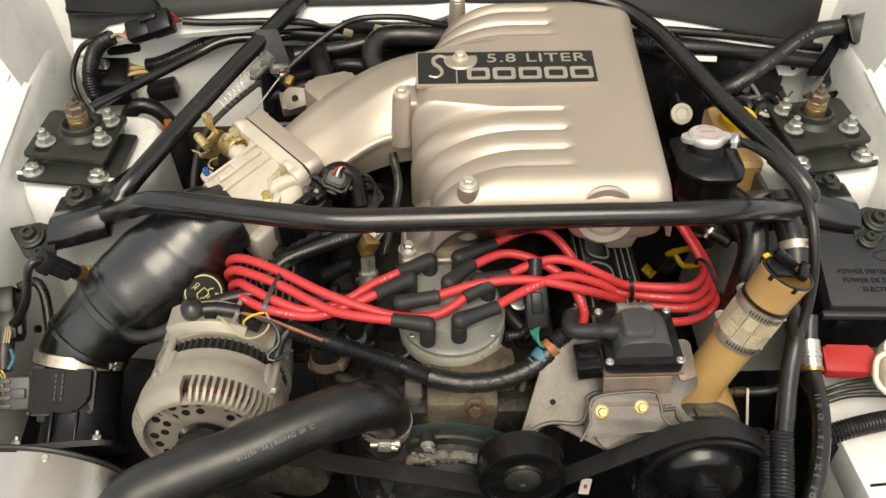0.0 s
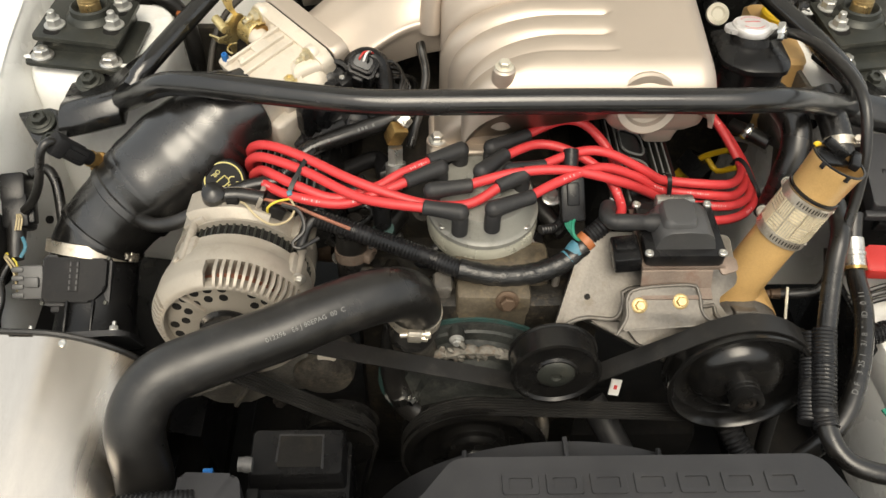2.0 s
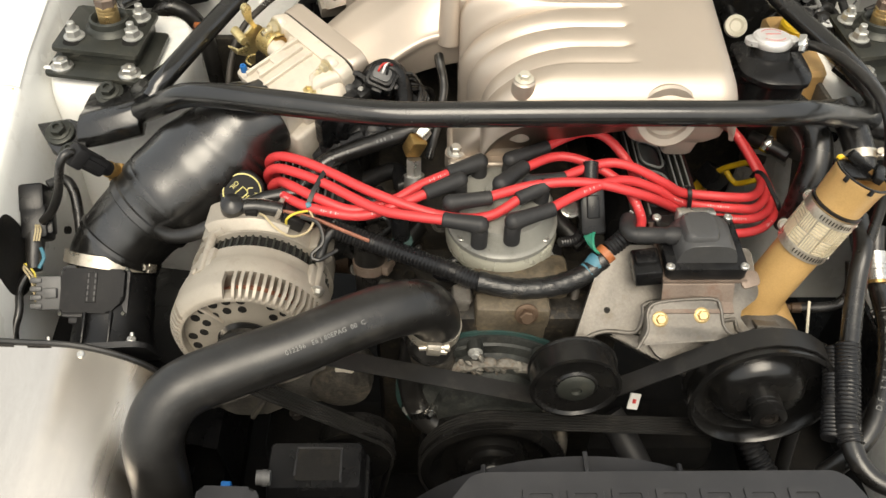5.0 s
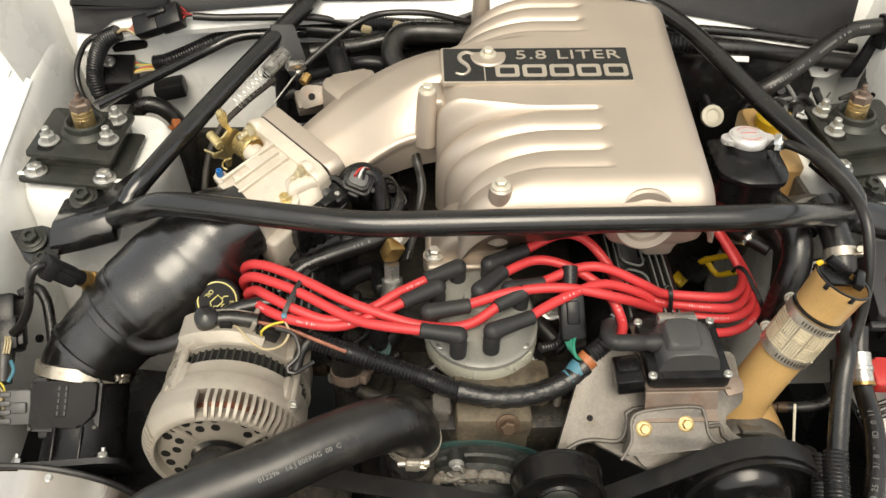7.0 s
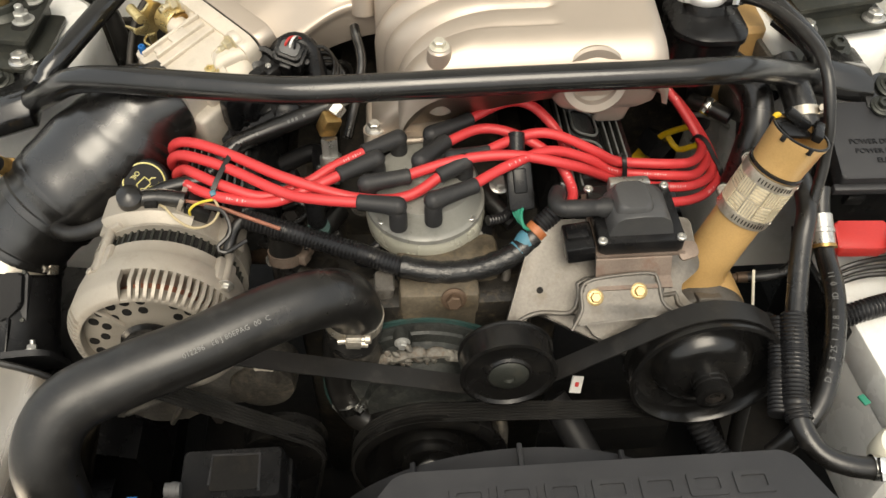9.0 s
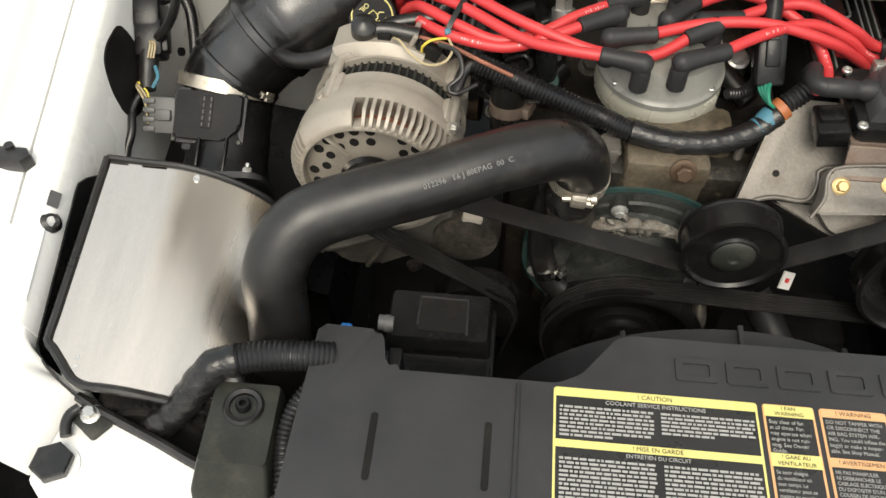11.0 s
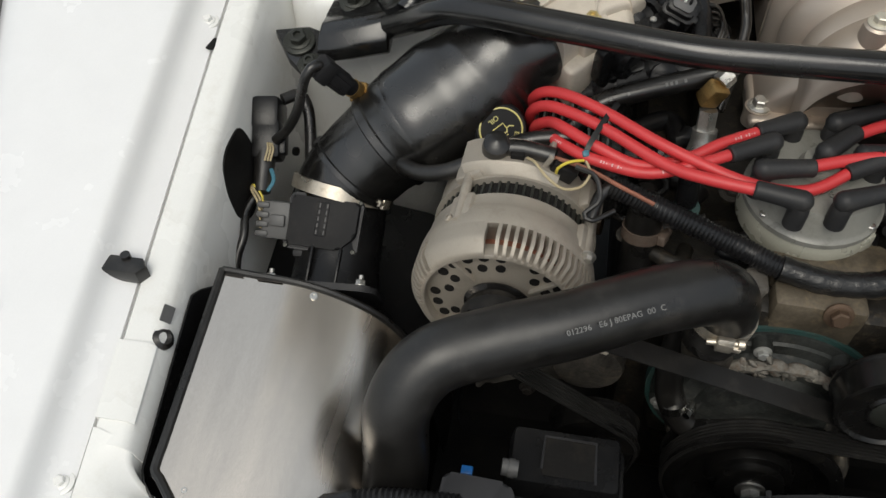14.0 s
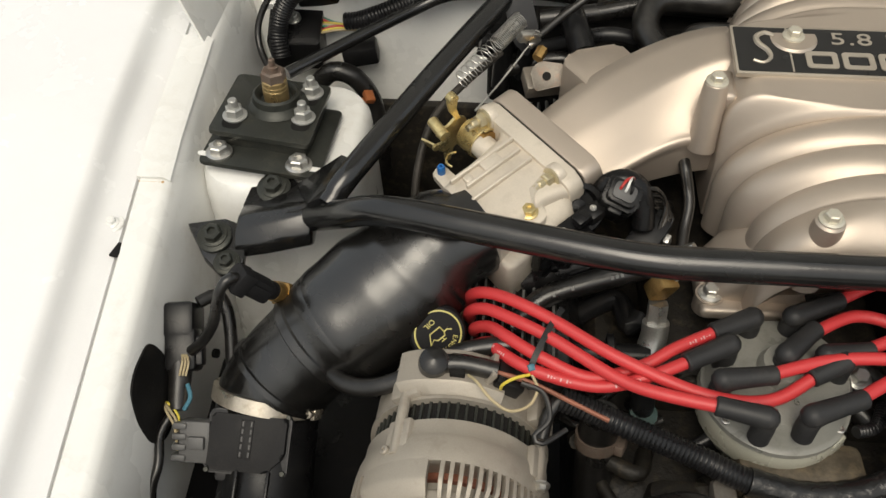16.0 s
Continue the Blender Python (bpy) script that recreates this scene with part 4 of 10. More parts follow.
# neck between throttle and plenum
bm = bmesh.new()
rings = []
N0, N1 = tb(0.006, -0.030, -0.056), Vector((-0.030, 0.960, 0.888))
NM = Vector((-0.118, 0.956, 0.882))
for i in range(17):
    t = i / 16
    s = smooth(0, 1, t)
    c = (N0 * (1 - t) + NM * t) * (1 - t) + (NM * (1 - t) + N1 * t) * t
    d = (-TA).lerp(Vector((1, 0, 0.05)), s).normalized()
    side = T1.lerp(Vector((0, -1, 0)), s)
    side = (side - d * side.dot(d)).normalized()
    up = side.cross(d)
    if up.z < 0:
        up = -up
    # a broad sloping top, a rounded rib along its front edge and an upright flank below
    front_w, rear_w, top = 0.055, 0.051 + 0.020 * s + 0.010 * math.sin(math.pi * t), 0.017 + 0.036 * s ** 1.5
    rib = 0.002 + 0.011 * math.sin(math.pi * t) - 0.006 * s
    foot = -0.036 - 0.012 * s
    section = [(front_w - 0.003, foot), (front_w - 0.002, rib - 0.014), (front_w + 0.001, rib - 0.006), (front_w, rib), (front_w - 0.006, rib + 0.002), (front_w * 0.5, rib * 0.5 + top * 0.5),
               (0.0, top), (-rear_w * 0.6, top + 0.002), (-rear_w + 0.006, top - 0.006), (-rear_w, top - 0.022), (-rear_w, foot)]
    rings.append([c + side * u + up * v for u, v in rounded(section, 0.006, 3)])
loft(bm, rings)
part("neck", bm, MANIFOLD, intake, sharp=30)
bm = prism(bmesh.new(), round_rect(0.136, 0.108, 0.014, 5), TBM_AT(0.003, -0.0360, -0.054), 0.0, 0.0218, 0.002)
part("neck_flange", bm, MANIFOLD, intake)
# flat-topped mounting ear behind the neck, with a pocket
bm = bmesh.new()
em = frame_of((-0.14, 1.0, 0.893), (1, 0, 0), (0.02, -0.06, 1))
prism(bm, rounded([(-0.056, 0.006), (-0.046, 0.028), (0.006, 0.046), (0.030, 0.010), (0.050, -0.018), (-0.02, -0.040)], 0.006), em, -0.075, 0.0, 0.004)
part("mounting_ear", bm, MANIFOLD, intake)
bm = prism(bmesh.new(), rounded([(-0.012, 0.002), (-0.004, 0.026), (0.008, 0.028), (0.020, 0.008)], 0.005), em, -0.012, 0.0012, 0.0008)
part("ear_pad", bm, MANIFOLD, intake)

throttle = thing("throttle_unit", tb(0, 0.03, -0.09), "bare cast aluminium throttle body with gold linkage", "throttle body")
bm = prism(bmesh.new(), round_rect(0.132, 0.104, 0.014, 5), TBM_AT(0.003, -0.0142, -0.054), 0.0, 0.0025)
part("gasket", bm, BLACKVOID, throttle, "thin black gasket")
bm = prism(bmesh.new(), round_rect(0.136, 0.108, 0.014, 5), TBM_AT(0.003, -0.0118, -0.054), 0.0, 0.018, 0.002)
part("flange", bm, THROTTLE, throttle)
bm = bmesh.new()
ring = []
for a, u0, u1, h0 in ((0.004, -0.034, 0.070, -0.005), (0.012, -0.024, 0.066, -0.003), (0.030, -0.021, 0.062, -0.002), (0.076, -0.017, 0.066, -0.003), (0.090, -0.016, 0.068, -0.004)):
    c = tb((u0 + u1) / 2, a, h0 - 0.046)
    ring.append([c + T1 * u + T3 * v for u, v in round_rect(u1 - u0, 0.092, 0.010, 4)])
loft(bm, ring)
part("housing", bm, THROTTLE, throttle)
# two long ribs bridged by flat pads
bm = bmesh.new()
for u, a0, a1 in ((-0.0105, 0.006, 0.084), (0.0035, 0.010, 0.076), (0.0185, 0.008, 0.082)):
    box(bm, tb(u, (a0 + a1) / 2, -0.0020), (0.0042, a1 - a0, 0.0085), TBM, 0.0018)
box(bm, tb(-0.0035, 0.040, -0.0030), (0.016, 0.022, 0.008), TBM, 0.002)
box(bm, tb(-0.0035, 0.068, -0.0036), (0.010, 0.010, 0.008), TBM, 0.003)
part("casting_ribs", bm, THROTTLE, throttle)
bm = bmesh.new()
loft(bm, [[tb(u, a, h) for u, a, h in ring_] for ring_ in (
    [(0.036, 0.010, -0.004), (0.042, 0.006, -0.001), (0.048, 0.010, -0.004), (0.042, 0.012, -0.012)],
    [(0.040, 0.034, -0.004), (0.047, 0.032, 0.001), (0.054, 0.034, -0.004), (0.047, 0.036, -0.014)],
    [(0.052, 0.046, -0.006), (0.060, 0.044, -0.002), (0.068, 0.046, -0.008), (0.060, 0.05, -0.02)])])
part("side_rib", bm, THROTTLE, throttle)
bm = prism(bmesh.new(), rounded([(-0.014, -0.018), (0.014, -0.018), (0.016, 0.010), (0.006, 0.018), (-0.014, 0.014)], 0.004), frame_of(tb(0.059, 0.050, -0.012), T1, T3), -0.05, 0.004, 0.002)
part("plug_boss", bm, THROTTLE, throttle)
bm = loft(bmesh.new(), [[tb(u, a0 + a, -0.050) + T3 * v for a, v in round_rect(w, h, 0.014, 5)] for u, a0, w, h in ((0.050, 0.026, 0.058, 0.078), (0.070, 0.028, 0.054, 0.072), (0.080, 0.030, 0.046, 0.060), (0.083, 0.030, 0.040, 0.052))])
part("shaft_boss", bm, THROTTLE, throttle)
bm = box(bmesh.new(), tb(0.055, 0.066, -0.070), (0.052, 0.050, 0.062), TBM, 0.006, 3)
part("idle_air_housing", bm, THROTTLE, throttle)
for u in (-0.050, 0.046):
    nb = lathe(bmesh.new(), [(0.0125, -0.006), (0.0125, 0.001), (0.011, 0.003)], tb(u, 0.005, -0.006), TA + T3 * 0.2, 24)
    boss = part("stud_boss", nb, THROTTLE, throttle)
    bolt(boss, tb(u, 0.008, -0.0055), TA + T3 * 0.2, 0.0064, PALEGOLD, "nut")
    part("stud", cyl(bmesh.new(), tb(u, 0.008, -0.0055), tb(u, 0.030, -0.0030), 0.0036, n=12), PALEGOLD, boss)
bolt(throttle, tb(0.059, 0.048, -0.008), T3, 0.0056, GOLD, "hole", "plug")
# gold linkage on the far side
bm = lathe(bmesh.new(), [(0.0125, 0), (0.0125, 0.028), (0.010, 0.030)], tb(-0.012, 0.022, -0.024), -T1, 28)
part("shaft_housing", bm, THROTTLE, throttle)
bm = bmesh.new()
helix = []
lk = frame_of(tb(-0.050, 0.018, -0.026), T3, -T1)
for k in range(145):
    a = 2 * math.pi * k / 16
    helix.append(lk @ Vector((0.0175 * math.cos(a), 0.0175 * math.sin(a), -0.011 + 0.022 * k / 144)))
tube(bm, helix, 0.00125, 6, smooth=False)
part("return_spring", bm, GOLD, throttle)
bm = cyl(bmesh.new(), lk @ Vector((0, 0, -0.014)), lk @ Vector((0, 0, 0.013)), 0.0150)
part("spring_drum", bm, BRASS, throttle)
# lever: a bent strap up to the cable, a nut, and folded tabs below
LEVER = rounded([(0.029, 0.034), (0.036, 0.034), (0.039, 0.026), (0.037, 0.012), (0.031, -0.001), (0.040, -0.006), (0.054, -0.004), (0.055, -0.012), (0.044, -0.016), (0.046, -0.026), (0.060, -0.022), (0.061, -0.028), (0.047, -0.036),
                 (0.047, -0.057), (0.041, -0.058), (0.036, -0.042), (0.024, -0.040), (0.016, -0.028), (0.018, -0.010), (0.026, -0.002), (0.029, 0.012), (0.026, 0.026)], 0.0016)
bm = loft(bmesh.new(), [[tb(u, a, h) for a, h in LEVER] for u in (-0.0695, -0.0665)])
lever = part("throttle_lever", bm, GOLD, throttle, "yellow zinc plated throttle lever")
part("lever_eye", lathe(bmesh.new(), [(0.0024, -0.004), (0.0052, -0.004), (0.0060, 0.0), (0.0052, 0.004), (0.0024, 0.004)], tb(-0.068, 0.0325, 0.029), -T1, 18), GOLD, lever)
part("cable_nipple", cyl(bmesh.new(), tb(-0.060, 0.050, -0.008), tb(-0.084, 0.047, -0.008), 0.0058), GOLD, lever)
part("nipple_pin", lathe(bmesh.new(), [(0.0034, -0.004), (0.0034, 0.001), (0.0020, 0.004), (0.0, 0.0042)], tb(-0.072, 0.043, -0.020), -T1 + T3, 14, close=False), ZINC, lever)
bm = sheet(bmesh.new(), [[tb(-0.068 - 0.010 * k, 0.055 + 0.002 * k, -0.024 - 0.002 * k), tb(-0.068 - 0.010 * k, 0.047 + 0.002 * k, -0.040 - 0.004 * k)] for k in range(3)], 0.002)
part("lever_tab", bm, GOLD, lever)
part("lever_hub", lathe(bmesh.new(), [(0.0035, 0.0), (0.0085, 0.0), (0.0085, 0.004), (0.0055, 0.0045), (0.0055, 0.009), (0.0, 0.009)], tb(-0.069, 0.026, -0.028), -T1, 20, close=False), GOLD, lever)
part("lever_clip", tube(bmesh.new(), [tb(-0.050, 0.046, -0.026), tb(-0.050, 0.056, -0.022), tb(-0.042, 0.064, -0.020), tb(-0.036, 0.062, -0.022)], 0.0013, 6, 0.003), GOLD, lever)
bm = prism(bmesh.new(), rounded([(-0.008, -0.007), (0.03, -0.010), (0.03, 0.010), (-0.008, 0.008)], 0.005), frame_of(tb(-0.044, 0.070, -0.034), T1, T3), -0.008, 0.0, 0.002)
part("stop_pad", bm, THROTTLE, throttle)
bm = lathe(bmesh.new(), [(0.0042, 0.0), (0.0042, 0.008), (0.0034, 0.010), (0.0018, 0.010), (0.0018, 0.007)], tb(-0.045, 0.069, -0.034), T3, 14)
part("stop_screw", bm, BLUEPL, throttle, "blue capped stop screw")

sensor = thing("throttle_sensor", tb(0.10, 0.035, -0.09), "black plastic throttle position sensor with wiring plug", "sensor")
bm = bmesh.new()
SM = frame_of(tb(0.083, 0.026, -0.046), TA, T1)
prism(bm, rounded([(-0.038, -0.026), (0.036, -0.030), (0.040, 0.022), (0.020, 0.032), (-0.030, 0.028)], 0.010), SM, 0.0, 0.012, 0.002)
lathe(bm, [(0.024, 0.01), (0.024, 0.020), (0.020, 0.024), (0.012, 0.024), (0.010, 0.020)], SM @ Vector((0, 0, 0)), T1, 28)
part("body", bm, PLASTIC, sensor)
bm = box(bmesh.new(), tb(0.092, -0.006, -0.026), (0.016, 0.020, 0.014), TBM, 0.003)
box(bm, tb(0.094, 0.014, -0.014), (0.012, 0.016, 0.010), TBM, 0.002)
part("body_rib", bm, PLASTIC, sensor)
# rounded cup of the sensor and the hood behind its plug
bm = lathe(bmesh.new(), [(0.024, -0.030), (0.026, -0.010), (0.026, 0.002), (0.024, 0.005), (0.019, 0.005), (0.017, -0.003), (0.009, -0.005), (0.008, 0.002), (0.0, 0.003)], (-0.178, 0.826, 0.856), (0.25, -0.72, 0.65), 32, close=False)
part("cup", bm, PLASTIC, sensor)
bm = tube(bmesh.new(), [(-0.162, 0.846, 0.850), (-0.152, 0.848, 0.866), (-0.136, 0.849, 0.873), (-0.122, 0.846, 0.866), (-0.116, 0.838, 0.850), (-0.114, 0.830, 0.832)], 0.0115, 16, 0.004)
part("hood", bm, PLASTIC, sensor)
for k in range(4):
    part("lead", tube(bmesh.new(), [(-0.126 + 0.004 * k, 0.838, 0.868 - 0.006 * k), (-0.106 + 0.004 * k, 0.845, 0.868 - 0.008 * k), (-0.094 + 0.003 * k, 0.842, 0.850 - 0.006 * k), (-0.100 + 0.002 * k, 0.826, 0.826)], 0.0022, 8), RUBBER, sensor)
for a in (-0.004, 0.034):
    bolt(sensor, tb(0.091, a, -0.018), T3, 0.0034, ZINC, "cap", "screw")
P0 = Vector((-0.139, 0.820, 0.884))
PA = Vector((0.10, -0.55, 0.83)).normalized()
PLM = frame_of(P0, (1, -0.35, -0.2), PA)
bm = prism(bmesh.new(), round_rect(0.034, 0.028, 0.005), PLM, -0.055, -0.008, 0.002)
prism(bm, round_rect(0.028, 0.022, 0.005), PLM, -0.010, 0.0, 0.0015)
box(bm, PLM @ Vector((0, -0.016, -0.022)), (0.014, 0.006, 0.024), PLM.to_3x3().to_4x4(), 0.002)
box(bm, PLM @ Vector((0.018, 0.004, -0.034)), (0.008, 0.012, 0.02), PLM.to_3x3().to_4x4(), 0.002)
shell = part("plug", bm, PLASTIC, sensor)
part("plug_end", prism(bmesh.new(), round_rect(0.021, 0.016, 0.004), PLM, -0.002, 0.003, 0.001), GREYPL, shell, "grey plug end")
for k, mm in enumerate((REDPL, LABELWHITE, PLASTIC)):
    part("wire", tube(bmesh.new(), [PLM @ Vector((-0.005 + 0.005 * k, 0, 0.0)), PLM @ Vector((-0.005 + 0.005 * k, 0.003, 0.0055)), PLM @ Vector((-0.003 + 0.003 * k, 0.011, 0.004)), PLM @ Vector((0.002, 0.018, -0.006)), PLM @ Vector((0.006, 0.022, -0.02))], 0.0014, 8, 0.002), mm, shell)

# ---- air intake: elbow, meter, heat shield ----
elbow = thing("intake_elbow", (-0.40, 0.73, 0.65), "glossy black rubber air intake elbow", "intake pipe")
EP = [tb(0.022, 0.078, -0.044), tb(0.020, 0.094, -0.045), (-0.309, 0.800, 0.822), (-0.333, 0.785, 0.801), (-0.362, 0.766, 0.781), (-0.394, 0.745, 0.765), (-0.417, 0.733, 0.751), (-0.440, 0.720, 0.734), (-0.460, 0.707, 0.715),
      (-0.472, 0.696, 0.700), (-0.475, 0.683, 0.687)]
ER = [0.0450, 0.0465, 0.0540, 0.0630, 0.0680, 0.0640, 0.0560, 0.0530, 0.0520, 0.0505, 0.0490]


bm = bmesh.new()
_c = spline(EP, 0.004)
# shares of the length at which the control radii hold
_ks = [min(range(len(_c)), key=lambda i: (_c[i] - Vector(p)).length) / (len(_c) - 1) for p in EP]


def elbow_r(u):
    for (u0, r0), (u1, r1) in zip(zip(_ks, ER), zip(_ks[1:], ER[1:])):
        if u <= u1:
            t = (u - u0) / max(1e-6, u1 - u0)
            t = t * t * (3 - 2 * t)
            return r0 * (1 - t) + r1 * t
    return ER[-1]


tube(bm, EP, 0.05, 48, 0.004, elbow_r)
part("pipe", bm, ELBOW, elbow, sharp=60)


def collar(at, d, r, w, lip):
    return lathe(bmesh.new(), [(r - 0.003, -w), (r, -w), (r + lip, -w * 0.7), (r + lip, w * 0.7), (r, w), (r - 0.003, w)], at, d, 48)


for at, d, r, w, lip in (((-0.4000, 0.7410, 0.7615), (-0.70, -0.50, -0.52), 0.0606, 0.010, 0.0016), ((-0.4215, 0.7305, 0.7480), (-0.72, -0.40, -0.56), 0.0555, 0.006, 0.0022), ((-0.4600, 0.7070, 0.7150), (-0.62, -0.50, -0.60), 0.0525, 0.004, 0.0025)):
    part("collar", collar(at, d, r, w, lip), ELBOW, elbow)
band_clamp(elbow, (-0.4735, 0.6945, 0.6985), (-0.15, -0.70, -0.69), 0.0530, 0.014, (0.9, -0.40, 0.05), CLAMPSTEEL)
bolt(elbow, (-0.257, 0.785, 0.842), (0, -0.5, 1), 0.005, ZINC, "cap", "clamp_screw")

probe = thing("air_temperature_sensor", (-0.46, 0.745, 0.775), "black plastic air temperature sensor with brass thread", "sensor")
pa, pb = Vector((-0.454, 0.761, 0.778)), Vector((-0.488, 0.720, 0.850))
pd = (pb - pa).normalized()
bm = cyl(bmesh.new(), pa - pd * 0.016, pa + pd * 0.004, 0.0068)
lathe(bm, [(0.0120, 0.003), (0.0132, 0.004), (0.0132, 0.014), (0.0120, 0.015)], pa, pd, 6)
lathe(bm, [(0.0100, 0.014), (0.0100, 0.026)], pa, pd, 18)
part("thread", bm, BRASS, probe, "brass hexagon fitting")
PBM = frame_of((0, 0, 0), pd, (0.5, -0.75, 0.1))
bm = box(bmesh.new(), pa + pd * 0.060, (0.046, 0.022, 0.020), PBM, 0.005)
lathe(bm, [(0.0088, 0.024), (0.0092, 0.030), (0.0088, 0.040)], pa, pd, 18)
box(bm, pa + pd * 0.060 + PBM @ Vector((0, 0, 0.009)), (0.038, 0.011, 0.006), PBM, 0.002)
box(bm, pa + pd * 0.074, (0.016, 0.025, 0.021), PBM, 0.003)
part("plug", bm, MATTE, probe)
bm = tube(bmesh.new(), [pa + pd * 0.070, pa + pd * 0.088, (-0.496, 0.713, 0.842), (-0.503, 0.708, 0.822), (-0.510, 0.705, 0.800), (-0.524, 0.703, 0.775), (-0.540, 0.702, 0.758)], 0.0052, 10)
part("lead", bm, RUBBER, probe)

maf = thing("air_flow_meter", (-0.468, 0.62, 0.62), "black cast air flow meter with a sensor box on top", "air flow meter")
MAX = Vector((0.05, -0.905, -0.42)).normalized()
MX = (-0.4755, 0.700, 0.689)
bm = lathe(bmesh.new(), [(0.0485, 0), (0.0485, 0.012), (0.0465, 0.015), (0.0460, 0.040), (0.0460, 0.085), (0.0475, 0.100), (0.0500, 0.113)], Vector(MX) + Vector((0.006, 0, 0)), MAX, 44)
part("tube", bm, PLASTIC, maf)
for u in (-0.012, 0.018):
    at = Vector(MX) + MAX * 0.096 + Vector((u, -0.018, 0.041))
    part("web", box(bmesh.new(), at, (0.003, 0.040, 0.010), frame_of((0, 0, 0), (1, 0, 0), (0, -0.42, 0.905)), 0.001), PLASTIC, maf)
bm = bmesh.new()
MF = frame_of(Vector(MX) + MAX * 0.113, (1, 0, 0), MAX)
prism(bm, rounded([(-0.066, -0.03), (0.058, -0.03), (0.060, 0.042), (0.046, 0.052), (-0.052, 0.052), (-0.066, 0.042)], 0.010), MF, 0.0, 0.007, 0.0015)
part("mounting_flange", bm, COVER, maf)
MB = frame_of((-0.477, 0.6385, 0.7045), (1, 0.0, -0.05), (0.02, -0.56, 0.83))
bm = prism(bmesh.new(), round_rect(0.080, 0.060, 0.006), MB, -0.022, 0.0035, 0.0015)
box(bm, MB @ Vector((0, -0.032, -0.010)), (0.060, 0.012, 0.016), MB.to_3x3().to_4x4(), 0.003)
box(bm, MB @ Vector((0.004, -0.040, -0.016)), (0.004, 0.020, 0.012), MB.to_3x3().to_4x4(), 0.001)
part("sensor_base", bm, COVER, maf)
bm = prism(bmesh.new(), rounded([(-0.035, -0.026), (0.022, -0.026), (0.030, -0.017), (0.037, -0.010), (0.037, 0.026), (-0.035, 0.026)], 0.004), MB, 0.003, 0.0125, 0.003, 3)
box(bm, MB @ Vector((0.0, 0.004, 0.0128)), (0.012, 0.036, 0.0014), MB.to_3x3().to_4x4(), 0.0006)
part("sensor_cover", bm, MATTE, maf)
bm = bmesh.new()
for k in range(5):
    for w in (-0.004, 0.004):
        box(bm, MB @ Vector((w, 0.018 - k * 0.007, 0.0136)), (0.0016, 0.0045, 0.0004), MB.to_3x3().to_4x4())
part("print", bm, DARKPRINT, maf)
for u, v in ((0.036, 0.031), (0.036, -0.021), (-0.0365, -0.0235)):
    bolt(maf, MB @ Vector((u, v - 0.004, 0.004)), MB.to_3x3() @ Vector((0, 0, 1)), 0.0026, PLATE, "cap", "screw")
for u in (-0.052, 0.043):
    bolt(maf, MF @ Vector((u, 0.043, 0)), -MAX, 0.0045, ZINC, "nut", "stud_nut")
plug = thing("meter_plug", (-0.53, 0.645, 0.69), "grey wiring plug on the air flow meter", "connector")
PB = frame_of((-0.527, 0.637, 0.705), (1, 0.05, -0.03), (0.02, -0.68, 0.73))
bm = bmesh.new()
box(bm, PB @ Vector((0, 0, 0)), (0.030, 0.040, 0.020), PB.to_3x3().to_4x4(), 0.003)
for k in range(4):
    box(bm, PB @ Vector((-0.014, -0.015 + k * 0.010, 0.002)), (0.014, 0.0065, 0.02), PB.to_3x3().to_4x4(), 0.002)
box(bm, PB @ Vector((0.003, 0.0, 0.012)), (0.016, 0.012, 0.006), PB.to_3x3().to_4x4(), 0.0015)
part("housing", bm, GREYPL, plug)
for k, mm in enumerate((CREAMW, CREAMW, YELLOWW)):
    bm = tube(bmesh.new(), [PB @ Vector((-0.018, -0.010 + k * 0.01, 0.002)), (-0.546, 0.640 + k * 0.006, 0.722), (-0.556, 0.652 + k * 0.004, 0.730), (-0.562, 0.665, 0.722)], 0.0013, 6, 0.004)
    part("wire", bm, mm, plug)

# heat shield with its rubber edging, and the filter behind
shield = thing("heat_shield", (-0.45, 0.42, 0.55), "brushed stainless steel heat shield with black rubber edge trim", "heat shield")


SHIELD_ARC = [Vector((-0.541, 0, 0.750))]
for _i in range(200):
    _s = (_i + 0.5) / 200
    _t = 0.03 + (1.55 * ((_s - 0.20) / 0.80) ** 1.25 if _s > 0.20 else 0) + 0.02 * math.sin(20 * _s)
    SHIELD_ARC.append(SHIELD_ARC[-1] + Vector((math.cos(_t), 0, -math.sin(_t))) * (0.248 / 200))


def shield_point(s, y):
    """s runs from the fender edge over the top and down the engine side."""
    p = SHIELD_ARC[int(round(200 * s))]
    return Vector((p.x, y, p.z + 0.15 * (y - 0.53) + 0.0006 * math.sin(31 * y + 5 * s) * s))


bm = bmesh.new()
rows = []
for j in range(31):
    t = j / 30
    row = []
    for i in range(41):
        s = i / 40
        front = 0.306 + 0.036 * max(0, 1 - s * 7) + 0.012 * max(0, s - 0.4)
        row.append(shield_point(s, 0.532 - 0.006 * s + (front - 0.532) * t))
    rows.append(row)
sheet(bm, rows, 0.0016)
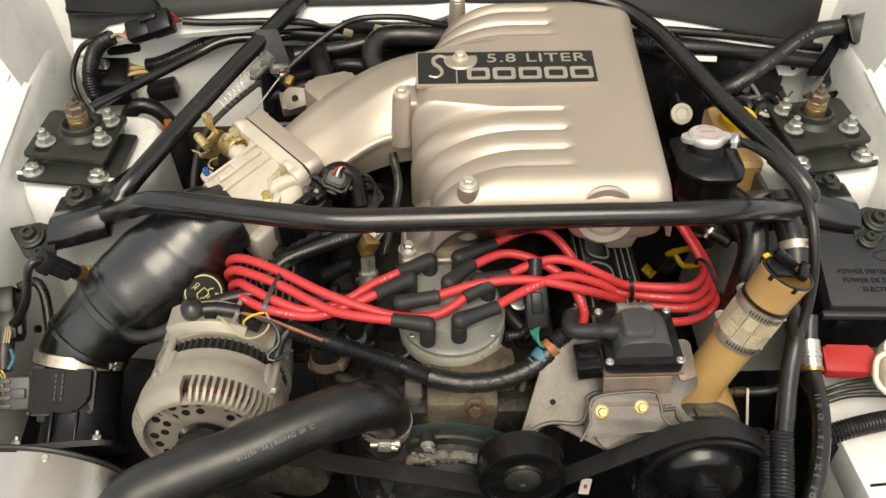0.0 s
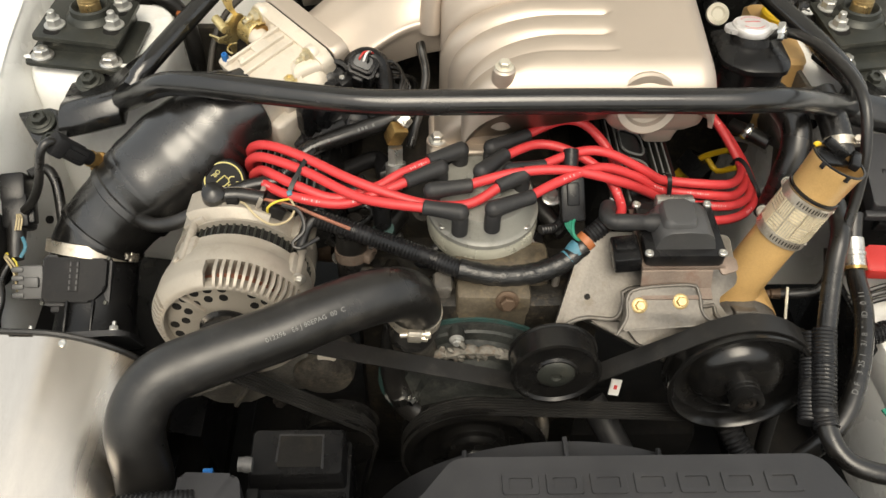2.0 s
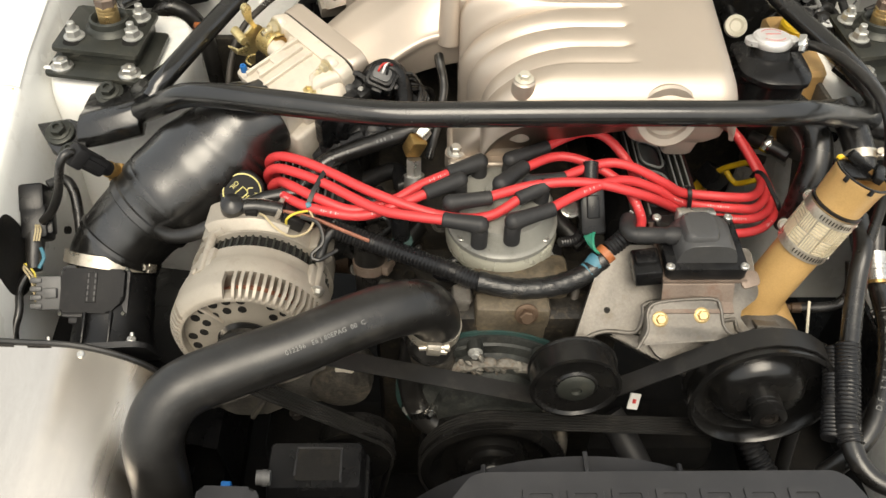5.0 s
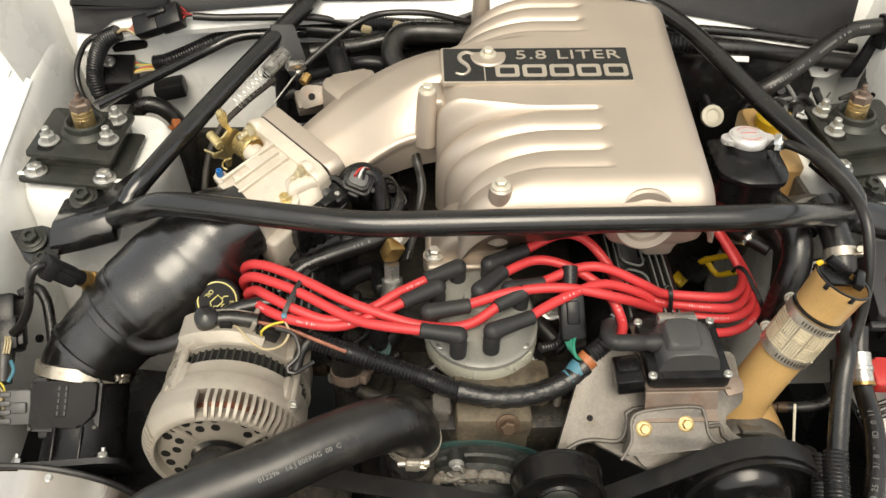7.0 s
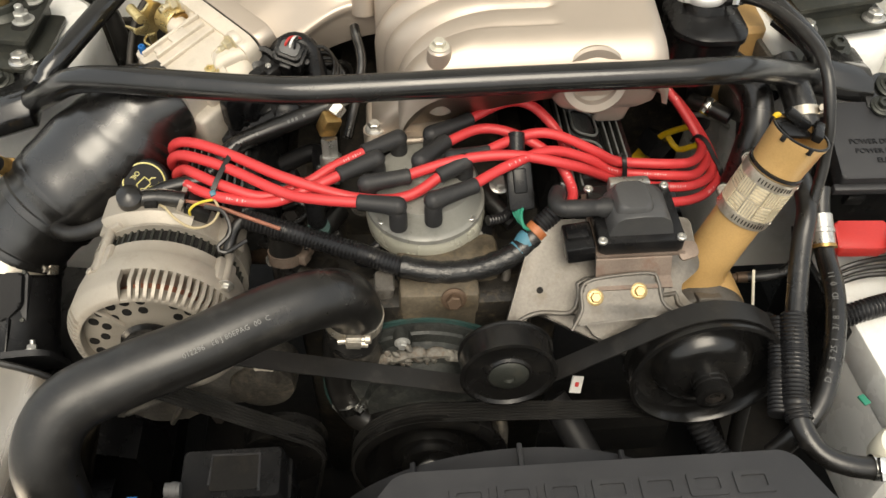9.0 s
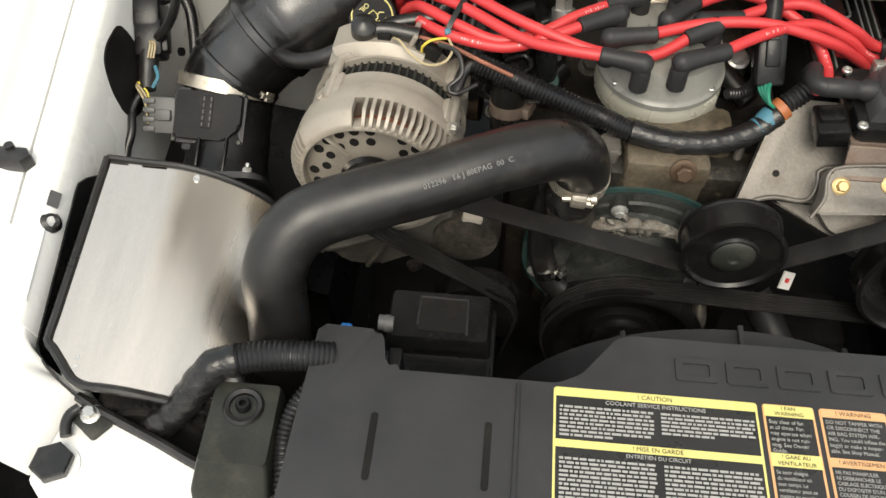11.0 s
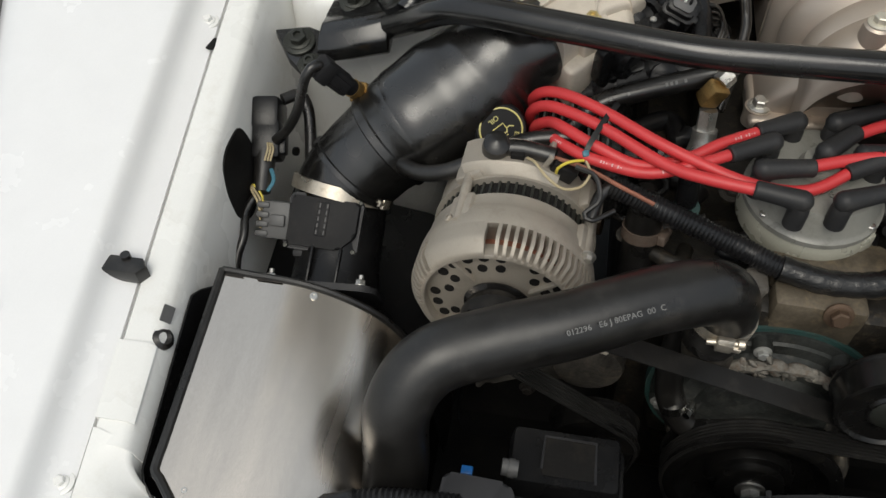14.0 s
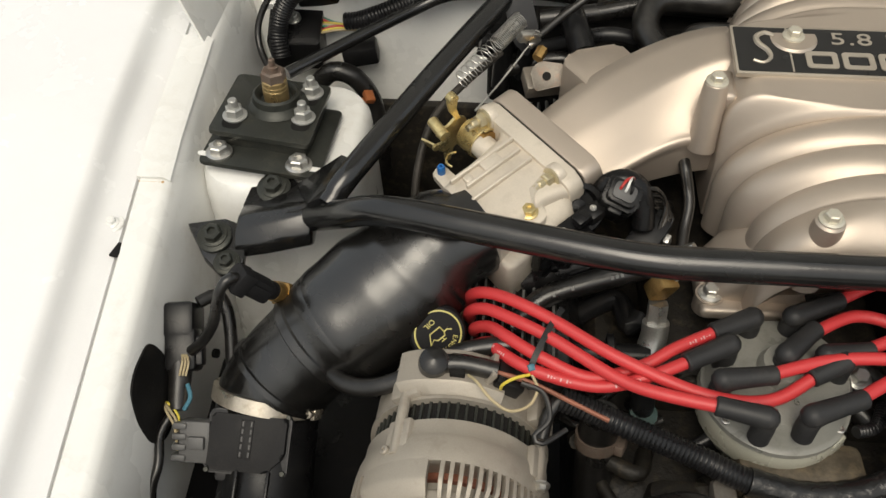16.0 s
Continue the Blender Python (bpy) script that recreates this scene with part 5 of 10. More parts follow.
# left side wall
part("panel", bm, STAINLESS, shield, sharp=70)
bm = bmesh.new()
edge = [rows[j][0] for j in range(0, 31, 3)] + [rows[30][i] for i in range(1, 41, 2)]
tube(bm, edge, 0.0042, 8, 0.008)
tube(bm, [rows[0][i] for i in range(0, 41, 2)], 0.0036, 8, 0.008)
part("edge_trim", bm, RUBBER, shield, "black rubber edge trim")
bolt(shield, (-0.45, 0.521, 0.7405), (0, -0.15, 1), 0.0042, ZINC, "cap", "rivet")
for p in ((-0.5115, 0.330, 0.7165), (-0.510, 0.321, 0.715)):
    bolt(shield, p, (0, -0.15, 1), 0.0032, ZINC, "cap", "rivet")
bm = bmesh.new()
rnd = random.Random(4)
for x0 in (-0.533, -0.525, -0.50, -0.492, -0.487):
    prism(bm, rounded([(-0.006, -0.0016), (0.006 + rnd.random() * 0.004, -0.0014), (0.004, 0.0016), (-0.005, 0.0012)], 0.001, 2), frame_of((x0, 0.5275, 0.7494 - 0.008 * (x0 + 0.541)), (1, 0, 0), (0, -0.15, 1)), 0.0, 0.0006)
part("adhesive_trace", bm, RUST, shield, "rusty adhesive traces")
bm = lathe(bmesh.new(), [(0.05, 0.0), (0.05, 0.205)], (-0.452, 0.50, 0.635), (0, -1, 0), 30)
loft(bm, [[Vector((-0.452 + r * math.cos(math.pi * k / 44), y, 0.635 + r * math.sin(math.pi * k / 44))) for k, r in enumerate([0.054, 0.062] * 44)] for y in (0.505, 0.30)])
part("air_filter", bm, BLACKVOID, None, "black pleated air filter under the heat shield", category="air filter")
# black sheet between shield and apron, in place of a dark opening
bm = bmesh.new()
rows2 = []
for j in range(25):
    y = 0.298 + 0.224 * j / 24
    e = min(1, (j / 24) / 0.22, (1 - j / 24) / 0.10)
    e = math.sin(e * math.pi / 2)
    x = seam_x(y) + 0.040 + (1 - e) * (0.055 if j < 12 else 0.015)
    zt = seam_z(y) - 0.022 - (1 - e) * 0.012
    rows2.append([Vector((x, y, zt)), Vector((x + 0.004, y, zt - 0.02)), Vector((x + 0.010, y, 0.66)), Vector((-0.535, y, 0.55)), Vector((-0.50, y, 0.50)), Vector((-0.38, y, 0.50))])
sheet(bm, rows2, 0.002)
part("dark_sheet", bm, PLASTIC, None, "black sheet for the dark opening beside the heat shield", category="liner")

# second black sheet, added to hide the pale tower and keep the gap dark
bm = bmesh.new()
sheet(bm, [[Vector(p) for p in ((-0.562, y, 0.615), (-0.535, y, 0.592), (-0.47, y, 0.575), (-0.40, y, 0.562), (-0.345, y, 0.54), (-0.335, y, 0.44))] for y in [0.525 + 0.018 * k for k in range(16)]], 0.002)
part("dark_sheet", bm, PLASTIC, None, "black sheet added to darken the gap under the air intake", category="liner")

# ---- engine: block, covers, alternator ----
block = thing("engine_block", (0.0, 0.85, 0.3), "oily dark cast engine block with front cover and water pump", "engine")
bm = bmesh.new()
box(bm, (0.0, 0.86, 0.50), (0.30, 0.50, 0.40), None, 0.02)
box(bm, (0.0, 0.60, 0.60), (0.22, 0.05, 0.26), None, 0.015)
part("block", bm, DIRTY, block)
part("lower_intake", box(bmesh.new(), (0.0, 0.88, 0.715), (0.20, 0.34, 0.09), None, 0.015), DIRTY, block)
for x in (-0.13, 0.12):
    part("cylinder_head", box(bmesh.new(), (x, 0.90, 0.70), (0.07, 0.42, 0.05), turn(0, 25 if x < 0 else -25, 0), 0.01), DIRTY, block)
bm = bmesh.new()
PC = Vector((-0.013, 0.575, 0.600))
lathe(bm, [(0.112, -0.002), (0.112, 0.009), (0.104, 0.009)], PC, (0, -1, 0.05), 64)
part("gasket", bm, TEAL, block, "teal gasket")
bm = bmesh.new()
lathe(bm, [(0.1070, 0.008), (0.1070, 0.012), (0.101, 0.014), (0.099, 0.014), (0.097, 0.017), (0.090, 0.018), (0.086, 0.018), (0.083, 0.026), (0.066, 0.030), (0.062, 0.040), (0.045, 0.046), (0.03, 0.048)], PC, (0, -1, 0.05), 64)
pump = part("water_pump", bm, PUMPDIRT, block, "dusty cast water pump")
for k in range(8):
    a = 2 * math.pi * k / 8 + 0.2
    o = PC + Vector((0.098 * math.cos(a), 0, 0.098 * math.sin(a)))
    part("pump_boss", cyl(bmesh.new(), o, o + Vector((0, -0.020, 0)), 0.0095, n=14), PUMPDIRT, pump)
    bolt(pump, o + Vector((0, -0.020, 0)), (0, -1, 0.05), 0.0055, RUST if k % 2 else DULLZINC)
# broken casting edge over the pump's face
bm = bmesh.new()
rnd = random.Random(19)
ridge = []
for k in range(15):
    a = radians(128 - 76 * k / 14)
    ridge.append(PC + Vector((0.078 * math.cos(a) + 0.004 * rnd.uniform(-1, 1), -0.026, 0.084 * math.sin(a) + 0.003 * rnd.uniform(-1, 1))))
tube(bm, ridge, 0.006, 8, 0.004, lambda u: 0.0042 + 0.0026 * abs(math.sin(u * 17)))
part("casting_edge", bm, CRUST, pump, "pale crusty casting edge")
bm = loft(bmesh.new(), [[Vector((-0.048 + u, 0.600 + v, z)) for u, v in round_rect(w, h, 0.005, 3)] for z, w, h in ((0.665, 0.026, 0.030), (0.700, 0.022, 0.028), (0.732, 0.018, 0.024), (0.744, 0.022, 0.028), (0.748, 0.018, 0.024))])
col = part("outlet_casting", bm, BRACKET, block, "dusty aluminium outlet casting")
bolt(col, (-0.046, 0.584, 0.700), (0, -1, 0.3), 0.006, DULLZINC)
rnd = random.Random(11)
bm = bmesh.new()
for k in range(26):
    a, r = rnd.uniform(0, 6.28), 0.034 * math.sqrt(rnd.random())
    at = Vector((-0.019 + 1.2 * r * math.cos(a), 0.5445 + 0.15 * r, 0.674 + 0.55 * r * math.sin(a)))
    bmesh.ops.create_icosphere(bm, subdivisions=1, radius=rnd.uniform(0.0025, 0.0065), matrix=Matrix.Translation(at) @ turn(rnd.uniform(0, 90), rnd.uniform(0, 90), 0) @ Matrix.Diagonal((1.3, 0.6, 0.8, 1)))
part("corrosion", bm, CRUST, pump, "pale crusty corrosion", kind="stuff")
bm = bmesh.new()
box(bm, (0.008, 0.589, 0.716), (0.084, 0.030, 0.060), turn(0, 2, 0), 0.006)
box(bm, (0.02, 0.63, 0.735), (0.11, 0.05, 0.04), None, 0.01)
thermo = part("thermostat_plate", bm, BROWNCAST, block, "rusty brown front plate")
bolt(thermo, (0.023, 0.574, 0.741), (0, -1, 0.35), 0.0085, RUSTBROWN)

# thermostat neck under the top hose
bm = bmesh.new()
tube(bm, [(-0.082, 0.556, 0.722), (-0.082, 0.557, 0.69), (-0.076, 0.562, 0.665), (-0.07, 0.58, 0.64), (-0.06, 0.60, 0.63)], 0.024, 20)
lathe(bm, [(0.034, -0.006), (0.034, 0.006)], (-0.05, 0.605, 0.70), (0, -1, 0.1), 30)
part("water_outlet", bm, GREY_CAST, block)
bm = bmesh.new()
tube(bm, [(-0.10, 0.575, 0.70), (-0.105, 0.57, 0.66), (-0.105, 0.555, 0.62), (-0.09, 0.54, 0.585), (-0.06, 0.53, 0.57)], 0.015, 16)
by = part("bypass_hose", bm, RUBBER, block, "black bypass hose")
band_clamp(by, (-0.095, 0.545, 0.598), (0.3, -0.3, -0.8), 0.0152, 0.010, (0.8, -0.4, 0.3))
for s in ((-0.045, 0.56, 0.565, 0.02), (-0.08, 0.555, 0.54, 0.018), (0.05, 0.55, 0.58, 0.016)):
    part("cover_boss", lathe(bmesh.new(), [(s[3], 0), (s[3], 0.03), (s[3] * 0.6, 0.036)], (s[0], s[1] + 0.02, s[2]), (0.1, -1, 0.2), 16), GREY_CAST, block)

# lower parts of the accessory drive on the alternator side
XZ = Matrix(((1, 0, 0, 0), (0, 0, -1, 0.56), (0, 1, 0, 0), (0, 0, 0, 1)))
bm = prism(bmesh.new(), rounded([(-0.345, 0.594), (-0.322, 0.572), (-0.289, 0.568), (-0.262, 0.586), (-0.236, 0.600), (-0.205, 0.600), (-0.200, 0.668), (-0.250, 0.672), (-0.318, 0.655)], 0.007), XZ, -0.03, 0.006, 0.004)
ab = part("alternator_bracket", bm, DUSTCAST, block, "dusty grey alternator bracket")
bm = loft(bmesh.new(), [[Vector(p) for p in ring] for ring in (
    ((-0.356, 0.548, 0.594), (-0.330, 0.548, 0.650), (-0.324, 0.548, 0.650), (-0.348, 0.548, 0.592)),
    ((-0.352, 0.570, 0.592), (-0.326, 0.570, 0.652), (-0.318, 0.570, 0.652), (-0.342, 0.570, 0.588)))])
part("bracket_flange", bm, DUSTCAST, ab)
for x0, z0, x1, z1 in ((-0.345, 0.598, -0.262, 0.640), (-0.300, 0.572, -0.258, 0.650)):
    d = Vector((x1 - x0, 0, z1 - z0))
    part("bracket_rib", box(bmesh.new(), ((x0 + x1) / 2, 0.552, (z0 + z1) / 2), (d.length, 0.012, 0.006), turn(0, -math.degrees(math.atan2(d.z, d.x)), 0), 0.002), DUSTCAST, ab)
bm = lathe(bmesh.new(), [(0.030, 0), (0.038, 0.004), (0.038, 0.030), (0.0365, 0.032), (0.0365, 0.040), (0.034, 0.046), (0.020, 0.050)], (-0.188, 0.595, 0.632), (0, -1, 0.05), 36)
part("bearing_housing", bm, GREY_CAST, ab)
bm = box(bmesh.new(), (-0.182, 0.556, 0.664), (0.022, 0.012, 0.014), turn(0, 12, 0), 0.002)
part("pale_lug", bm, THROTTLE, ab)
bolt(ab, (-0.246, 0.553, 0.576), (0, -1, 0.1), 0.006, RUST)

# dark sheet low on the firewall and unseen exhaust headers, added to darken gaps
part("firewall_shade", box(bmesh.new(), (MID, 1.168, 0.52), (1.12, 0.020, 0.37), turn(-4, 0, 0), 0.008), DIRTY, car, "dark sheet added as shade on the lower firewall")
for side in (-1, 1):
    header = thing("exhaust_header", (0.27 * side, 0.85, 0.55), "dark exhaust header added to fill the gap beside the engine block", "exhaust header", "exhaust headers")
    for k in range(4):
        y = 0.735 + 0.095 * k
        part("runner", tube(bmesh.new(), [(0.185 * side, y, 0.655), (0.235 * side, y + 0.008, 0.650), (0.272 * side, y + 0.022, 0.620), (0.282 * side, y + 0.040, 0.560)], 0.019, 14), RUSTBROWN, header)
    part("collector", tube(bmesh.new(), [(0.282 * side, 0.74, 0.560), (0.284 * side, 0.90, 0.545), (0.280 * side, 1.06, 0.52), (0.26 * side, 1.12, 0.44)], 0.026, 16), RUSTBROWN, header)

# ribbed valve covers
for side in (-1, 1):
    vc = thing("valve_cover", (-0.225 if side < 0 else 0.20, 0.88, 0.72), "black cast valve cover with bright raised fins", "valve cover", "valve covers")
    cx = -0.232 if side < 0 else 0.197
    m = frame_of((cx, 0.88, 0.775), (1, 0, -0.35 * side), (0.35 * side, 0, 1))
    bm = prism(bmesh.new(), round_rect(0.105, 0.42, 0.015), m, -0.06, 0.0, 0.008, 3)
    part("body", bm, POWDER, vc)
    for k in range(9):
        u = -0.040 + k * 0.010
        short = side > 0 and 2 <= k <= 5
        fin = part("fin", box(bmesh.new(), m @ Vector((u, 0.09 if short else 0.0, 0.002)), (0.0035, 0.22 if short else 0.40, 0.007), m.to_3x3().to_4x4(), 0.001), PLATE, vc)
        if not short:
            part("fin_edge", box(bmesh.new(), m @ Vector((u, 0.0, 0.0058)), (0.0022, 0.398, 0.0006), m.to_3x3().to_4x4()), DULLINK, fin, "bare metal edge")
    if side > 0:
        bm = bmesh.new()
        for k in range(3):
            mm = m @ Matrix.Translation((-0.005, -0.135 + k * 0.055, 0))
            tube(bm, [mm @ Vector((p, q, 0.002)) for p, q in [(a * 0.9, b) for a, b in round_rect(0.036, 0.044, 0.012, 3)] + [(0.0162, 0.010)]], 0.0016, 6, 0.004)
        part("name_blocks", bm, DULLINK, vc)

cap = thing("oil_filler_cap", (-0.295, 0.715, 0.77), "black oil filler cap with a yellow ring print", "oil cap")
OC = frame_of((-0.3035, 0.7205, 0.788), (0.8, 0.45, 0.15), (0.22, -0.80, 0.72)) @ turn(0, 0, 195)
bm = lathe(bmesh.new(), [(0.025, -0.03), (0.027, -0.026), (0.027, 0.004), (0.0245, 0.008), (0.0, 0.008)], OC.translation, OC.to_3x3() @ Vector((0, 0, 1)), 36, close=False)
part("cap", bm, MATTE, cap)
bm = bmesh.new()
tube(bm, [OC @ Vector((0.0215 * math.cos(a), 0.0215 * math.sin(a), 0.008)) for a in [2 * math.pi * k / 48 for k in range(49)]], 0.0009, 6, smooth=False)
tube(bm, [OC @ Vector((p, q, 0.0083)) for p, q in ((-0.0125, 0.0045), (-0.009, 0.0015), (-0.0055, 0.0020), (-0.0040, 0.0050), (0.0040, 0.0050), (0.0065, 0.0020), (0.0120, 0.0048), (0.0065, -0.0042), (-0.0050, -0.0042), (-0.0055, 0.0020))], 0.0007, 6, smooth=False)
tube(bm, [OC @ Vector((p, q, 0.0083)) for p, q in ((-0.001, 0.0050), (-0.001, 0.0078), (-0.0035, 0.0080), (0.0018, 0.0080))], 0.0006, 6, smooth=False)
part("print_ring", bm, LABELYELLOW, cap)
lettering("oil_lettering", "OIL", 0.0072, OC @ Matrix.Translation((0.001, -0.0120, 0.0083)) @ turn(0, 0, 4), LABELYELLOW, cap, 0.0002)
for k, ch in enumerate("ENGINE"):
    a = radians(132 - 17 * k)
    lettering("engine_lettering", ch, 0.0062, OC @ Matrix.Translation((0.0160 * math.cos(a), 0.0160 * math.sin(a), 0.0083)) @ turn(0, 0, math.degrees(a) - 90), LABELYELLOW, cap, 0.0002)

# alternator
alt = thing("alternator", (-0.278, 0.61, 0.64), "aged beige cast alternator with slotted front housing", "alternator")
AO, AD = Vector((-0.2755, 0.668, 0.7245)), Vector((-0.045, -1, 0.02)).normalized()
AM = frame_of(AO, (0, 0, 1), AD)


def am(r, a, h):
    """A place at radius r, angle a (degrees, 0 up) and h towards the front."""
    return AM @ Vector((r * math.cos(radians(a)), r * math.sin(radians(a)), h))


bm = lathe(bmesh.new(), [(0.05, -0.020), (0.070, -0.016), (0.078, -0.008), (0.0800, -0.002), (0.0800, 0.029), (0.0815, 0.0295), (0.0815, 0.0325), (0.070, 0.033)], AO, AD, 64)
part("rear_housing", bm, ALTERNATOR, alt)
bm = lathe(bmesh.new(), [(0.0745, 0.030), (0.0745, 0.056)], AO, AD, 64)
stator = part("stator", bm, BLACKVOID, alt, "black slotted stator ring")
bm = bmesh.new()
box(bm, (0, 0, 0), (0.0050, 0.0026, 0.0205), None, 0.0005, 1)
tooth = bpy.data.meshes.new("stator_tooth")
bm.to_mesh(tooth)
bm.free()
tooth.materials.append(PLATE)
for k in range(30):
    a = -90 + 6 * k
    ob = new("stator_tooth", tooth)
    ob.parent = stator
    ob.matrix_local = Matrix.Translation(-ORG[stator.name]) @ Matrix.Translation(am(0.0745, a, 0.0425)) @ AM.to_3x3().to_4x4() @ turn(0, 0, a)
bm = lathe(bmesh.new(), [(0.070, 0.052), (0.080, 0.052), (0.0812, 0.053), (0.0815, 0.0660), (0.0826, 0.0680), (0.0842, 0.0730), (0.0858, 0.0830), (0.0862, 0.0930), (0.0858, 0.0945), (0.0790, 0.0945), (0.072, 0.090)], AO, AD, 72)
front = part("front_housing", bm, ALTERNATOR, alt)
FIN = [(0.0861, 0.0925), (0.0866, 0.1085), (0.0858, 0.1125), (0.0785, 0.1225), (0.0762, 0.1240), (0.0715, 0.1240), (0.0715, 0.1195), (0.0755, 0.1180), (0.0808, 0.1100), (0.0810, 0.0925)]


def fin_mesh(a0, a1, steps):
    """A stretch of the slotted nose from angle a0 to a1."""
    bm = bmesh.new()
    rings = [[bm.verts.new(am(r, a0 + (a1 - a0) * i / steps, h)) for r, h in FIN] for i in range(steps + 1)]
    for p, q in zip(rings, rings[1:]):
        for i in range(len(FIN)):
            j = (i + 1) % len(FIN)
            bm.faces.new((p[i], q[i], q[j], p[j]))
    bm.faces.new(rings[0])
    bm.faces.new(rings[-1][::-1])
    return bm


part("nose_band", fin_mesh(11, 56, 20), ALTERNATOR, front)
part("nose_band", fin_mesh(100, 250, 40), ALTERNATOR, front)
for k in range(21):
    part("fin", fin_mesh(3 - 5.2 * k - 1.15, 3 - 5.2 * k + 1.15, 1), ALTERNATOR, front)
for k in range(8):
    part("fin", fin_mesh(61 + 5.2 * k - 1.15, 61 + 5.2 * k + 1.15, 1), ALTERNATOR, front)
bm = lathe(bmesh.new(), [(0.0700, 0.1120), (0.0700, 0.1228), (0.0706, 0.1239), (0.0730, 0.1239), (0.0745, 0.1228), (0.0745, 0.1150), (0.0700, 0.1120)], AO, AD, 72, close=False)
part("nose_rim", bm, ALTERNATOR, front)
bm = lathe(bmesh.new(), [(0.050, 0.055), (0.0585, 0.060), (0.0585, 0.096), (0.046, 0.104)], AO, AD, 48)
part("winding", bm, COPPER, alt, "copper winding")
bm = lathe(bmesh.new(), [(0.030, 0.106), (0.0702, 0.106), (0.0704, 0.1140), (0.0660, 0.1145), (0.036, 0.1165), (0.030, 0.1165)], AO, AD, 60)
grille = part("front_plate", bm, ALTERNATOR, front)
# flat dark discs on the plate stand for its shaded vent holes
for count, r, hr in ((24, 0.0615, 0.0052), (18, 0.0485, 0.0048)):
    for k in range(count):
        if k % 6 == 5:
            continue
        a = 360 * k / count
        h = 0.1151 if r > 0.055 else 0.1160
        if count == 24 and k % 6 == 2:
            part("plate_rib", box(bmesh.new(), am(0.053, a + 10, 0.1165), (0.034, 0.0036, 0.008), AM.to_3x3().to_4x4() @ turn(0, 0, a + 10), 0.001), ALTERNATOR, grille)
        part("vent_hole_disc", lathe(bmesh.new(), [(hr, -0.001), (hr, 0.0004)], am(r, a, h), AD, 12), BLACKVOID, grille)
bm = lathe(bmesh.new(), [(0.020, 0.105), (0.020, 0.1185), (0.032, 0.119), (0.033, 0.121), (0.0285, 0.124), (0.0285, 0.146), (0.033, 0.148), (0.033, 0.150), (0.012, 0.150)], AO, AD, 40)
part("pulley", bm, PULLEY, alt, "black alternator pulley")
# top lug with its terminals
bm = bmesh.new()
rings = []
for k in range(16):
    a = 36 - 62 * k / 15
    ro = 0.0955 - 0.005 * smooth(36, 6, a) - 0.004 * smooth(6, -26, a)
    rings.append([am(r, a, h) for r, h in ((0.076, -0.015), (ro - 0.003, -0.015), (ro, -0.012), (ro, 0.020), (ro - 0.002, 0.0225), (0.0805, 0.0285), (0.076, 0.0285))])
loft(bm, rings)
part("terminal_lug", bm, ALTERNATOR, alt, sharp=30)
LUG = frame_of(am(0.0915, 2, 0.006), (1, -0.05, 0), am(1, 2, 0) - AO)
part("terminal_well", box(bmesh.new(), LUG @ Vector((0, 0, -0.002)), (0.013, 0.022, 0.012), LUG.to_3x3().to_4x4(), 0.001), BLACKVOID, alt)
part("terminal", box(bmesh.new(), LUG @ Vector((0, 0.003, 0.003)), (0.006, 0.010, 0.005), LUG.to_3x3().to_4x4(), 0.001), DULLSTEEL, alt)
part("screw_dimple", lathe(bmesh.new(), [(0.0022, 0), (0.0022, 0.0005)], am(0.0930, 17, 0.008), am(1, 17, 0) - AO, 12), GREY_CAST, alt)
L2 = frame_of(am(0.088, -27, 0.004), (1, -0.05, -0.4), am(1, -27, 0) - AO)
part("terminal", box(bmesh.new(), L2 @ Vector((0, 0, 0)), (0.026, 0.026, 0.016), L2.to_3x3().to_4x4(), 0.002), PLASTIC, alt)
part("terminal_rib", box(bmesh.new(), L2 @ Vector((-0.018, 0, 0.002)), (0.005, 0.024, 0.018), L2.to_3x3().to_4x4(), 0.001), ALTERNATOR, alt)
for a, x in ((-58, 0.0), (34, -0.002)):
    bm = box(bmesh.new(), am(0.080 + x, a, 0.066), (0.014, 0.024, 0.030), AM.to_3x3().to_4x4() @ turn(0, 0, a), 0.003)
    box(bm, am(0.081 + x, a, 0.012), (0.016, 0.030, 0.036), AM.to_3x3().to_4x4() @ turn(0, 0, a), 0.003)
    cyl(bm, am(0.085 + x, a, 0.0), am(0.085 + x, a, 0.085), 0.0050, n=14)
    part("through_bolt_lug", bm, ALTERNATOR, alt)
bolt(alt, am(0.0855, 40, 0.080), am(1, 40, 0) - AO, 0.0042, ALTERNATOR, "cap", "screw")
bolt(alt, am(0.088, -58, 0.084), AD, 0.005, ZINC)

lead = thing("charging_cable", (-0.298, 0.66, 0.82), "black battery cable with a rubber boot on the alternator", "cable")
bm = bmesh.new()
lathe(bm, [(0.0125, -0.02), (0.0135, -0.006), (0.0125, 0.004), (0.007, 0.0085), (0.0, 0.0095)], (-0.300, 0.662, 0.823), (0.1, -0.4, 1), 24, close=False)
part("boot", bm, RUBBER, lead)
bm = tube(bmesh.new(), [(-0.298, 0.664, 0.817), (-0.275, 0.666, 0.817), (-0.245, 0.662, 0.815)], 0.0085, 14)
part("sleeve", bm, RUBBER, lead)
bm = tube(bmesh.new(), [(-0.25, 0.662, 0.815), (-0.215, 0.654, 0.812), (-0.18, 0.643, 0.803), (-0.15, 0.632, 0.797)], 0.0022, 8)
part("cable", bm, COPPER, lead, "faded copper-coloured cable")
